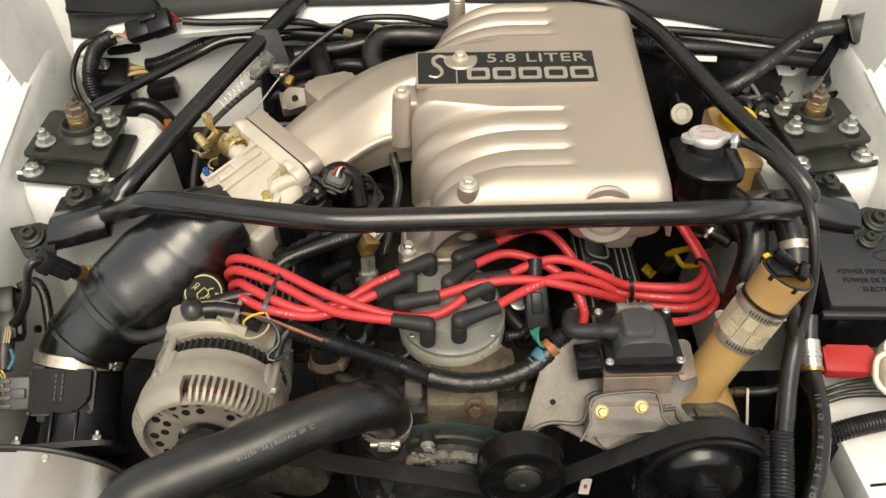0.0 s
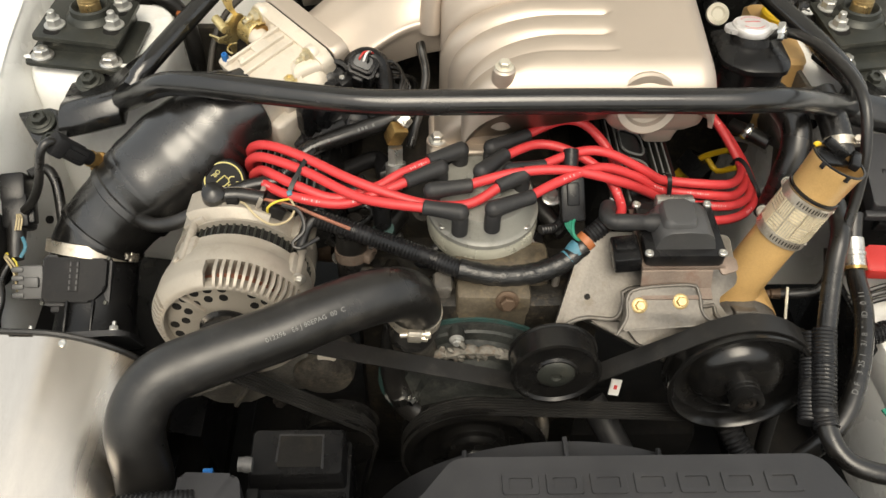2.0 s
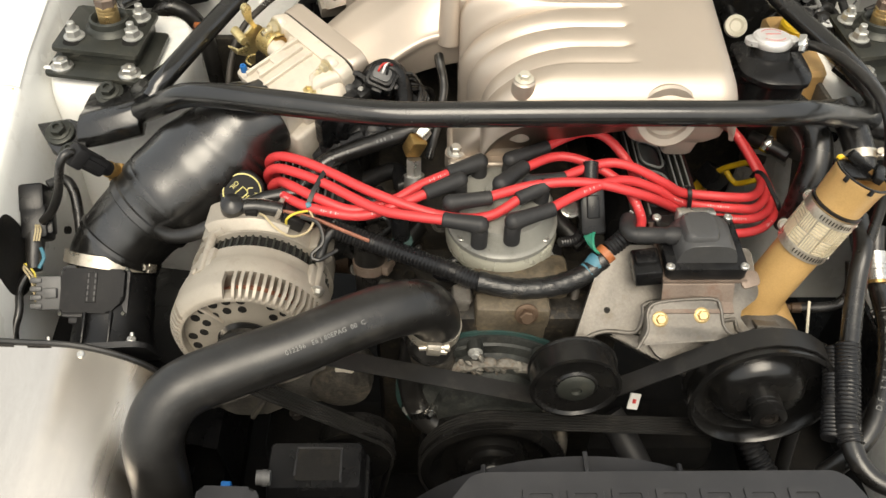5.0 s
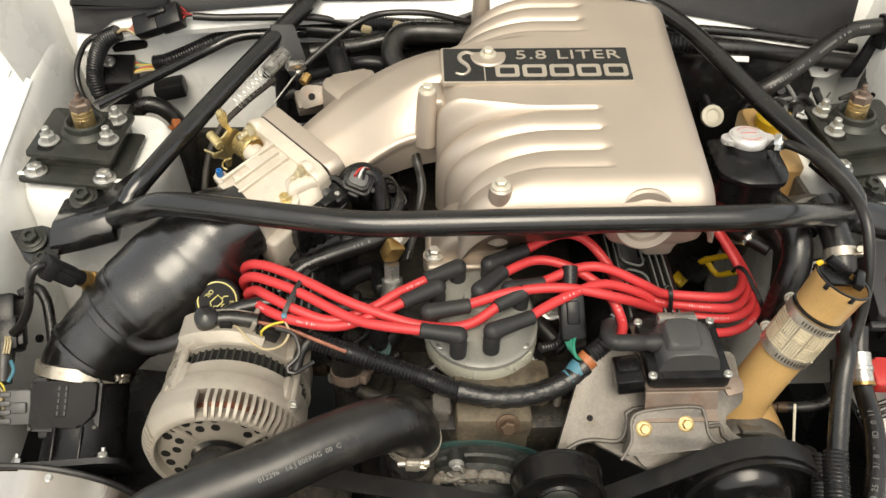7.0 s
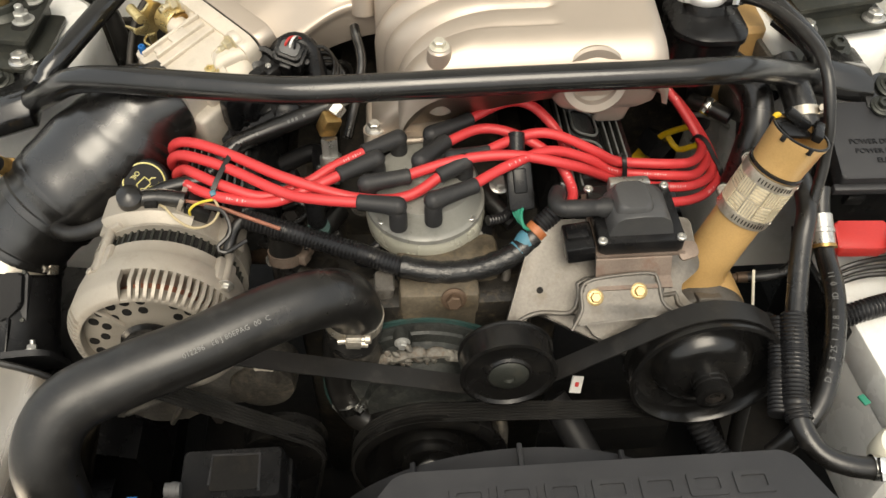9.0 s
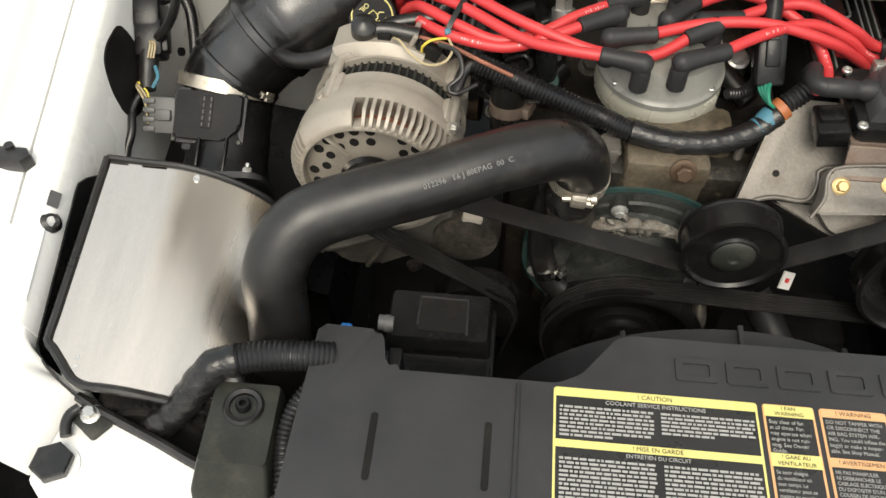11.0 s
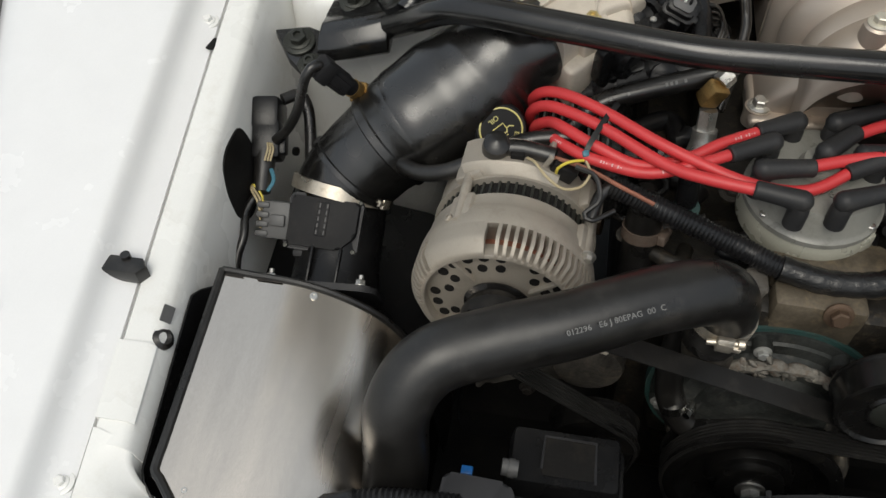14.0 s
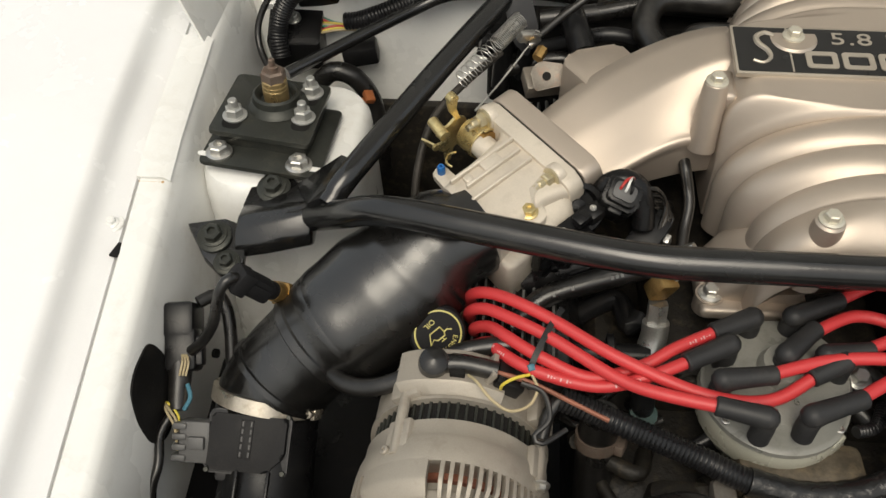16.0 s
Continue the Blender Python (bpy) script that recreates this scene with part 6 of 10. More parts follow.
bm = tube(bmesh.new(), [(-0.230, 0.695, 0.812), (-0.275, 0.688, 0.806), (-0.315, 0.672, 0.792), (-0.350, 0.664, 0.777), (-0.380, 0.670, 0.766), (-0.402, 0.688, 0.760), (-0.405, 0.705, 0.755)], 0.0085, 14)
part("breather_hose", bm, RUBBER, lead, "black breather hose")
for pts, mm in (([(-0.270, 0.655, 0.8165), (-0.262, 0.645, 0.822), (-0.25, 0.632, 0.818), (-0.234, 0.626, 0.811), (-0.218, 0.634, 0.808), (-0.211, 0.648, 0.812), (-0.216, 0.660, 0.816)], CREAMW),
                ([(-0.242, 0.652, 0.802), (-0.241, 0.650, 0.812), (-0.234, 0.652, 0.818), (-0.226, 0.656, 0.818), (-0.218, 0.660, 0.816)], YELLOWW),
                ([(-0.225, 0.651, 0.816), (-0.206, 0.645, 0.812), (-0.200, 0.628, 0.80), (-0.212, 0.615, 0.793), (-0.205, 0.61, 0.79), (-0.185, 0.625, 0.79)], RUBBER)):
    part("wire", tube(bmesh.new(), pts, 0.0014 if mm is not RUBBER else 0.0024, 8, 0.004), mm, lead)

# upper radiator hose
hose = thing("radiator_hose", (-0.2, 0.48, 0.6), "thick black rubber upper radiator hose with white print", "hose")
HP = [(-0.0825, 0.556, 0.717), (-0.0785, 0.556, 0.745), (-0.086, 0.549, 0.780), (-0.112, 0.534, 0.801), (-0.16, 0.511, 0.806), (-0.215, 0.484, 0.803), (-0.272, 0.462, 0.799), (-0.323, 0.439, 0.790), (-0.3465, 0.412, 0.757),
      (-0.3475, 0.391, 0.700), (-0.350, 0.372, 0.64), (-0.345, 0.345, 0.56)]
bm = tube(bmesh.new(), HP, 0.0285, 32, 0.005)
part("hose", bm, RUBBER, hose, sharp=60)
bm = tube(bmesh.new(), [(-0.0835, 0.556, 0.706), (-0.0823, 0.556, 0.720)], 0.0262, 28, 0.004)
part("hose_end", bm, RUBBER, hose)
hb = band_clamp(hose, (-0.0795, 0.556, 0.7440), (0.15, 0.0, 1), 0.0290, 0.012, (0.0, -1, 0), CLAMPSTEEL)
part("screw_housing", box(bmesh.new(), (-0.0795, 0.5245, 0.7465), (0.016, 0.011, 0.013), turn(-20, 4, 0), 0.003), CLAMPSTEEL, hb, "bright screw housing")
part("screw_head", lathe(bmesh.new(), [(0.0032, -0.026), (0.0032, 0.0), (0.0052, 0.001), (0.0052, 0.006), (0.004, 0.007)], (-0.0690, 0.5245, 0.7470), (1, 0, 0.05), 14), CLAMPSTEEL, hb)
HT = Vector((-0.1815, 0.4735, 0.8315))
hm = frame_of(HT, (0.90, 0.42, 0.02), (0.13, -0.55, 0.83))
lettering("hose_print", "012296   E6 J 80EPAG  00  C", 0.0064, hm @ turn(0, 0, 1), DULLINK, hose, 0.0007, spacing=1.05)

# ---- distributor, wires, coil ----
dist = thing("distributor", (0.0, 0.685, 0.70), "grey distributor cap with a milky base", "distributor")
DO = (0.0, 0.688, 0.765)
bm = lathe(bmesh.new(), [(0.048, -0.05), (0.054, -0.022), (0.0645, -0.018), (0.0655, -0.006), (0.0640, 0.004), (0.0615, 0.008)], DO, (0, -0.03, 1), 56)
box(bm, (0.045, 0.650, 0.760), (0.018, 0.016, 0.022), turn(0, 0, 40), 0.003)
part("base", bm, CLEAR, dist, "milky plastic base")
bm = lathe(bmesh.new(), [(0.0615, 0.006), (0.0645, 0.008), (0.0645, 0.0135), (0.0625, 0.015), (0.060, 0.018), (0.058, 0.036), (0.054, 0.043), (0.046, 0.045), (0.024, 0.046), (0.020, 0.056), (0.0, 0.057)], DO, (0, -0.03, 1), 56, close=False)
part("cap", bm, CAP, dist)
for k in (0.6, 2.4, 3.8, 5.6):
    bolt(dist, (0.0605 * math.cos(k), 0.688 + 0.0605 * math.sin(k), 0.7795), (0, 0, 1), 0.0042, ZINC, "cap", "screw")
bm = cyl(bmesh.new(), (0, 0.688, 0.55), (0, 0.688, 0.73), 0.035)
part("housing", bm, GREY_CAST, dist)
lettering("cap_mark", "8", 0.011, Matrix.Translation((0.004, 0.655, 0.8105)) @ turn(0, 0, 10), CAP, dist, 0.0008)


def boot_wire(elbow_at, sleeve_end, path, dull=False, up=0.030):
    """An angled boot on a cap tower and its red wire."""
    e, s = Vector(elbow_at), Vector(sleeve_end)
    t = thing("spark_plug_wire", e, "red silicone spark plug wire with a black angled boot", "spark plug wire", "spark plug wires")
    d = (s - e).normalized()
    bm = bmesh.new()
    tube(bm, [e + Vector((0, 0, -up)), e + Vector((0, 0, -0.010)), e + Vector((0, 0, -0.003)) + d * 0.003, e + d * 0.012], 0.0092, 16, 0.004)
    lathe(bm, [(0.0098, 0.0), (0.0092, 0.012), (0.0084, 0.030), (0.0084, (s - e).length), (0.0072, (s - e).length + 0.0015)], e, d, 18)
    bmesh.ops.create_icosphere(bm, subdivisions=2, radius=0.0101, matrix=Matrix.Translation(e))
    part("boot", bm, BOOT, t)
    bm = tube(bmesh.new(), [s - d * 0.01] + [Vector(p) for p in path], 0.0056, 14, 0.006)
    wire = part("wire", bm, RED, t)
    # worn white print along the wire
    c = spline([s - d * 0.01] + [Vector(p) for p in path], 0.0025)
    bm = bmesh.new()
    rnd = random.Random(int(abs(e.x) * 5000) + 7)
    i = 6
    while i < len(c) - 8:
        if rnd.random() < 0.13:
            for _ in range(rnd.randint(5, 9)):
                if i >= len(c) - 2:
                    break
                dd = (c[i + 1] - c[i]).normalized()
                side = dd.cross(Vector((0, 0, 1))).normalized()
                nrm = side.cross(dd).normalized()
                if nrm.z < 0:
                    nrm = -nrm
                nrm = (nrm + Vector((0, -0.9, 0))).normalized()
                nrm = (nrm - dd * nrm.dot(dd)).normalized()
                if rnd.random() < 0.75:
                    box(bm, c[i] + nrm * 0.0055, (0.0013, 0.0007 + 0.0026 * rnd.random(), 0.0005), frame_of((0, 0, 0), dd, nrm))
                i += 1
        i += 14
    if len(bm.verts):
        part("print", bm, PINKINK, wire, "worn white print", kind="stuff")
    else:
        bm.free()
    return t


Z = 0.83
# to the passenger-side bank
boot_wire((-0.030, 0.624, Z), (-0.068, 0.632, Z), [(-0.11, 0.641, 0.828), (-0.145, 0.655, 0.826), (-0.200, 0.689, 0.830), (-0.235, 0.708, 0.830), (-0.258, 0.724, 0.822), (-0.272, 0.735, 0.806), (-0.276, 0.752, 0.775), (-0.268, 0.78, 0.73)])
boot_wire((0.042, 0.684, Z), (0.014, 0.668, 0.827), [(-0.02, 0.649, 0.818), (-0.073, 0.647, 0.822), (-0.142, 0.670, 0.832), (-0.199, 0.704, 0.836), (-0.235, 0.724, 0.836), (-0.258, 0.738, 0.828), (-0.272, 0.750, 0.811), (-0.276, 0.768, 0.78), (-0.268, 0.79, 0.73)])
boot_wire((-0.026, 0.726, Z), (-0.062, 0.707, Z), [(-0.095, 0.690, 0.826), (-0.123, 0.674, 0.820), (-0.166, 0.661, 0.816), (-0.208, 0.674, 0.822), (-0.240, 0.695, 0.822), (-0.254, 0.711, 0.813), (-0.267, 0.722, 0.797), (-0.270, 0.74, 0.768), (-0.264, 0.77, 0.73)])
boot_wire((-0.050, 0.695, Z), (-0.088, 0.673, Z), [(-0.12, 0.660, 0.824), (-0.161, 0.654, 0.814), (-0.213, 0.664, 0.816), (-0.245, 0.684, 0.814), (-0.251, 0.699, 0.806), (-0.264, 0.710, 0.788), (-0.267, 0.728, 0.758), (-0.262, 0.755, 0.72)])
# to the driver-side bank
boot_wire((-0.060, 0.658, Z), (-0.017, 0.666, Z), [(0.033, 0.682, 0.834), (0.093, 0.686, 0.834), (0.155, 0.684, 0.818), (0.195, 0.700, 0.786), (0.226, 0.714, 0.760), (0.282, 0.706, 0.757), (0.315, 0.718, 0.748), (0.339, 0.742, 0.738), (0.347, 0.764, 0.735), (0.346, 0.790, 0.740), (0.336, 0.815, 0.752), (0.322, 0.840, 0.765), (0.306, 0.862, 0.775), (0.280, 0.885, 0.775)])
boot_wire((0.006, 0.629, Z), (0.050, 0.648, Z), [(0.085, 0.672, 0.832), (0.133, 0.697, 0.828), (0.178, 0.703, 0.808), (0.204, 0.709, 0.785), (0.226, 0.716, 0.773), (0.282, 0.711, 0.770), (0.312, 0.726, 0.756), (0.335, 0.755, 0.744), (0.344, 0.779, 0.739), (0.339, 0.802, 0.747), (0.326, 0.824, 0.762), (0.311, 0.845, 0.777), (0.294, 0.864, 0.788), (0.268, 0.885, 0.785)])
boot_wire((0.030, 0.690, Z), (0.068, 0.697, Z), [(0.109, 0.717, 0.834), (0.142, 0.718, 0.832), (0.185, 0.712, 0.812), (0.207, 0.715, 0.795), (0.226, 0.718, 0.787), (0.282, 0.716, 0.783), (0.312, 0.738, 0.766), (0.333, 0.770, 0.750), (0.341, 0.794, 0.744), (0.332, 0.812, 0.756), (0.317, 0.830, 0.774), (0.300, 0.847, 0.790), (0.282, 0.862, 0.802), (0.255, 0.88, 0.80)])
boot_wire((0.010, 0.730, Z), (0.054, 0.752, Z), [(0.094, 0.771, 0.836), (0.122, 0.764, 0.836), (0.146, 0.740, 0.822), (0.170, 0.716, 0.790), (0.222, 0.708, 0.746), (0.275, 0.694, 0.745), (0.315, 0.706, 0.738), (0.342, 0.732, 0.731), (0.351, 0.752, 0.729), (0.354, 0.780, 0.732), (0.346, 0.812, 0.742), (0.332, 0.842, 0.755), (0.316, 0.865, 0.765), (0.29, 0.89, 0.765)])
# the wire from the coil to the cap's centre
boot_wire((-0.004, 0.687, 0.832), (0.025, 0.716, 0.832), [(0.063, 0.733, 0.832), (0.103, 0.724, 0.828), (0.14, 0.700, 0.815), (0.155, 0.670, 0.80), (0.150, 0.645, 0.80), (0.138, 0.63, 0.805)])


def cable_tie(pts, end=None):
    t = thing("cable_tie", pts[0], "black plastic cable tie round the red wires", "cable tie", "cable ties")
    bm = bmesh.new()
    c = spline(pts, 0.004)
    rows = []
    for i, q in enumerate(c):
        d = (c[min(i + 1, len(c) - 1)] - c[max(i - 1, 0)]).normalized()
        w = d.cross(Vector((0, -0.7, 0.7))).normalized() * 0.0026
        rows.append([q - w, q + w])
    sheet(bm, rows, 0.0014)
    part("strap", bm, PLASTIC, t)
    if end:
        part("tail", box(bmesh.new(), end, (0.006, 0.006, 0.009), turn(30, 0, 20), 0.001), BLUETAPE, t, "blue marked tail")


cable_tie([(-0.192, 0.714, 0.842), (-0.202, 0.697, 0.838), (-0.21, 0.680, 0.832), (-0.216, 0.667, 0.825), (-0.218, 0.660, 0.815)], (-0.2175, 0.665, 0.819))
cable_tie([(0.222, 0.730, 0.788), (0.222, 0.722, 0.796), (0.222, 0.713, 0.795), (0.223, 0.707, 0.782), (0.224, 0.704, 0.765), (0.225, 0.700, 0.742)])
cable_tie([(0.332, 0.800, 0.740), (0.337, 0.798, 0.751), (0.344, 0.785, 0.751), (0.349, 0.768, 0.744), (0.354, 0.752, 0.738), (0.356, 0.742, 0.726)])

coil = thing("ignition_coil", (0.21, 0.62, 0.77), "black ignition coil on a steel bracket", "ignition coil")
bm = bmesh.new()
prism(bm, rounded([(-0.042, -0.041), (0.044, -0.041), (0.044, 0.041), (-0.042, 0.041)], 0.006), frame_of((0.2105, 0.6215, 0.790), (1, 0, 0), (0, 0, 1)), 0.0, 0.016, 0.002)
part("frame", bm, PLASTIC, coil)
bm = bmesh.new()
ARCH = [(-0.033, 0.802), (-0.031, 0.816), (-0.027, 0.826), (-0.020, 0.831), (0.0, 0.8325), (0.018, 0.831), (0.026, 0.826), (0.030, 0.816), (0.033, 0.802)]
loft(bm, [[Vector((0.2115 + u * w, y, 0.802 + (z - 0.802) * h)) for u, z in ARCH] for y, w, h in ((0.5905, 1.0, 0.96), (0.5925, 1.0, 1.0), (0.628, 1.0, 1.0), (0.640, 0.96, 0.88), (0.646, 0.92, 0.55))])
body = part("body", bm, COILGREY, coil, "grey moulded coil body")
bm = bmesh.new()
loft(bm, [[Vector((0.204 + u, 0.617 + v, z)) for u, v in round_rect(w, h, 0.010, 5)] for z, w, h in ((0.822, 0.038, 0.044), (0.834, 0.036, 0.042), (0.8375, 0.032, 0.038), (0.8385, 0.026, 0.032))])
part("raised_cover", bm, COILGREY, body)
bm = box(bmesh.new(), (0.209, 0.650, 0.817), (0.042, 0.014, 0.016), turn(-15, 0, 0), 0.002)
part("core", bm, ZINC, coil, "grey steel core")
bm = lathe(bmesh.new(), [(0.0095, -0.006), (0.0105, 0.004), (0.0085, 0.008), (0.0085, 0.014), (0.0092, 0.015), (0.0092, 0.040), (0.0080, 0.042)], (0.179, 0.619, 0.8185), (-1, 0, 0.02), 22)
tube(bm, [(0.142, 0.619, 0.819), (0.134, 0.621, 0.819), (0.131, 0.632, 0.818), (0.136, 0.650, 0.812)], 0.0088, 16, 0.004)
part("tower_boot", bm, BOOT, coil)
for x, y in ((0.170, 0.658), (0.250, 0.658), (0.171, 0.584), (0.250, 0.584)):
    bolt(coil, (x, y, 0.806), (0, 0, 1), 0.0048, ZINC, "cap", "screw")
bm = bmesh.new()
box(bm, (0.152, 0.602, 0.787), (0.030, 0.038, 0.021), turn(0, -8, 0), 0.003)
box(bm, (0.150, 0.606, 0.799), (0.022, 0.020, 0.005), turn(0, -8, 0), 0.0015)
part("plug", bm, PLASTIC, coil)
bm = bmesh.new()
sheet(bm, [[Vector((x, 0.584, 0.789)), Vector((x, 0.577, 0.786)), Vector((x, 0.572, 0.776)), Vector((x, 0.568, 0.768)), Vector((x, 0.556, 0.764))] for x in (0.166, 0.185, 0.205, 0.225, 0.243)], 0.003)
sheet(bm, [[Vector((x, 0.578, 0.787)), Vector((x, 0.668, 0.787))] for x in (0.166, 0.256)], 0.003)
prism(bm, rounded([(-0.008, -0.010), (0.012, -0.008), (0.014, 0.008), (-0.008, 0.012)], 0.004), frame_of((0.257, 0.582, 0.787), (1, 0.2, 0), (0, -0.3, 1)), 0, 0.003, 0.001)
part("bracket_plate", bm, BRONZE, coil, "brown stained steel strap")

bracket = thing("accessory_bracket", (0.2, 0.57, 0.66), "aged cast aluminium power steering bracket", "bracket")
BR = frame_of((0.19, 0.572, 0.730), (1, -0.08, 0.05), (0.02, -0.62, 0.78))
bm = bmesh.new()
prism(bm, rounded([(-0.118, -0.040), (-0.082, 0.076), (-0.055, 0.084), (0.085, 0.084), (0.095, 0.030), (0.070, 0.010), (0.085, -0.010), (0.13, -0.014), (0.14, -0.032), (0.115, -0.040), (0.06, -0.052), (0.035, -0.06), (-0.02, -0.04),
                   (-0.04, -0.012), (-0.078, -0.012), (-0.095, -0.020), (-0.105, -0.042)], 0.006), BR, -0.010, 0.0, 0.0015)
part("plate", bm, BRACKET, bracket)
bm = bmesh.new()
rim_pts = [(-0.116, -0.042), (-0.100, -0.022), (-0.078, -0.0135), (-0.045, -0.0135), (-0.036, 0.004), (-0.030, 0.020), (0.046, 0.024), (0.052, 0.002), (0.066, 0.004), (0.075, -0.012), (0.13, -0.018)]
tube(bm, [BR @ Vector((u, v, 0.0005)) for u, v in rim_pts], 0.0026, 10, 0.005)
PAD = frame_of((0.186, 0.552, 0.7595), (0.044, -0.004, 0.009), (0.0, -0.66, 0.75))
prism(bm, rounded([(-0.046, -0.026), (-0.036, -0.010), (-0.034, 0.012), (-0.022, 0.020), (0.034, 0.020), (0.044, 0.010), (0.046, -0.012), (0.056, -0.026)], 0.006), PAD, -0.022, -0.001, 0.002)
tube(bm, [PAD @ Vector((u, v, 0.0)) for u, v in ((-0.050, -0.029), (-0.0465, -0.025), (-0.037, -0.010), (-0.035, 0.010), (-0.022, 0.019), (0.034, 0.019), (0.043, 0.010), (0.045, -0.010), (0.052, -0.020), (0.062, -0.022))], 0.0017, 10, 0.004)
part("raised_pad", bm, BRACKET, bracket)
bm = prism(bmesh.new(), rounded([(-0.075, -0.016), (0.02, -0.062), (0.05, -0.075), (0.13, -0.03), (0.05, -0.02)], 0.005), BR, -0.045, -0.012, 0.002)
part("lower_web", bm, BRACKET, bracket)
for u, v in ((-0.0225, 0.001), (0.0225, 0.002)):
    bolt(bracket, PAD @ Vector((u, v, -0.001)), PAD.to_3x3() @ Vector((0, 0, 1)), 0.0056, SPACER)
# dark disc stands for the shaded bolt hole
bm = lathe(bmesh.new(), [(0.0035, 0), (0.0035, 0.0007)], BR @ Vector((-0.077, 0.010, 0)), BR.to_3x3() @ Vector((0, 0, 1)), 14)
part("bolt_hole", bm, BLACKVOID, bracket)

# ---- power steering, pulleys, belt ----
res = thing("power_steering_reservoir", (0.30, 0.58, 0.70), "aged tan translucent power steering reservoir with a double band clamp", "reservoir")
RA, RB = Vector((0.3028, 0.6195, 0.7279)), Vector((0.3601, 0.6333, 0.8905))
RD = (RB - RA).normalized()
RL = (RB - RA).length
bm = lathe(bmesh.new(), [(0.0275, -0.02), (0.0262, 0.0), (0.0258, 0.04), (0.0258, RL * 0.40), (0.0262, RL * 0.75), (0.0268, RL * 0.80), (0.0285, RL - 0.003), (0.0296, RL), (0.0296, RL + 0.003), (0.0280, RL + 0.004), (0.0250, RL * 0.82), (0.0, RL * 0.81)], RA, RD, 44, close=False)
part("tube", bm, TAN, res)
# drum round the pump: its axis lies along the car
bm = lathe(bmesh.new(), [(0.030, -0.074), (0.047, -0.072), (0.0505, -0.066), (0.0505, 0.0), (0.049, 0.004), (0.030, 0.006)], (0.301, 0.592, 0.666), (0, -1, 0.10), 48)
drum = part("drum", bm, TAN, res)
bm = bmesh.new()
loft(bm, [[RA + RD * h + Vector((x * r, y * r + dy, 0)) for x, y in [(math.cos(2 * math.pi * k / 28), math.sin(2 * math.pi * k / 28)) for k in range(28)]] for h, r, dy in ((-0.040, 0.036, 0.002), (-0.024, 0.033, 0.002), (-0.012, 0.029, 0.001), (0.0, 0.0263, 0.0))])
part("saddle", bm, TAN, drum)
bm = bmesh.new()
bmesh.ops.create_icosphere(bm, subdivisions=2, radius=0.0032, matrix=Matrix.Translation((0.3256, 0.6150, 0.7247)))
part("mould_mark", bm, TAN, drum)
for h, at in ((0.445, (0.3168, 0.6581, 0.7948)), (0.725, (0.3375, 0.6677, 0.8303))):
    o = RA + RD * RL * h
    bm = lathe(bmesh.new(), [(0.0268, -0.0056), (0.0290, -0.0056), (0.0290, 0.0056), (0.0268, 0.0056)], o, RD, 44)
    band = part("hose_clamp", bm, CLAMPSTEEL, res, "slotted steel band clamp")
    fm = frame_of(o, (0.35, -0.9, 0), RD)
    for a in range(-70, 5, 7):
        q = radians(a)
        part("slot", box(bmesh.new(), fm @ Vector((0.0290 * math.cos(q), 0.0290 * math.sin(q), 0)), (0.0010, 0.0012, 0.0050), fm.to_3x3().to_4x4() @ turn(0, 0, a)), RUST, band)
    part("rivet", lathe(bmesh.new(), [(0.0022, 0.0), (0.0019, 0.0012), (0.0009, 0.0013), (0.0008, 0.0004)], fm @ Vector((0.0288 * math.cos(0.55), 0.0288 * math.sin(0.55), 0)), fm.to_3x3() @ Vector((math.cos(0.55), math.sin(0.55), 0)), 14), CLAMPSTEEL, band)
    at = Vector(at)
    side = (at - o) - RD * (at - o).dot(RD)
    side.normalize()
    run = Vector((-0.45, -0.75, 0.45)).normalized()
    part("screw_housing", box(bmesh.new(), at + run * -0.010 - side * 0.001, (0.017, 0.0115, 0.010), frame_of((0, 0, 0), run, side), 0.002), PLATE, band, "dark screw housing")
    part("clamp_screw", lathe(bmesh.new(), [(0.0045, -0.004), (0.0072, -0.003), (0.0072, -0.001), (0.0058, 0.0), (0.0052, 0.0045), (0.0040, 0.0056), (0.0, 0.0056)], at, run, 20, close=False), PALEBOLT, band, "pale screw head")
bm = lathe(bmesh.new(), [(0.0262, RL * 0.435), (0.0276, RL * 0.44), (0.0276, RL * 0.73), (0.0262, RL * 0.735)], RA, RD, 44)
part("sleeve_core", bm, CLAMPSTEEL, res, "steel sleeve under the ribs")
bm = bmesh.new()
cm = frame_of(RA + RD * RL * 0.585, (0, -1, 0.2), RD)
for k in range(12):
    a = 30 * k
    at = cm.to_3x3().to_4x4() @ turn(0, 0, a)
    for g in (-1, 1):
        for j in range(5):
            if (k + (g > 0)) % 2:
                box(bm, cm @ (turn(0, 0, a) @ Vector((0.0279, -0.0056 + 0.0028 * j, 0.0098 * g))), (0.0014, 0.0017, 0.0182), at)
            else:
                box(bm, cm @ (turn(0, 0, a) @ Vector((0.0279, 0, 0.0098 * g - 0.0074 + 0.0037 * j))), (0.0014, 0.0136, 0.0023), at)
part("clamp_sleeve", bm, SLEEVE, res, "basket-ribbed cream steel clamp sleeve")
bm = lathe(bmesh.new(), [(0.0262, RL * 0.765), (0.0290, RL * 0.770), (0.0290, RL * 0.785), (0.0262, RL * 0.79)], RA, RD, 40)
part("seal_ring", bm, PLASTIC, res)
# clip and remains of the dark cap in the mouth
bm = bmesh.new()
mm = frame_of(RA + RD * (RL + 0.003), (1, 0, -0.4), RD)
lathe(bm, [(0.0278, 0.0), (0.0300, 0.0), (0.0300, 0.0016), (0.0278, 0.0016), (0.0278, 0.0)], mm.translation, RD, 40, close=False)
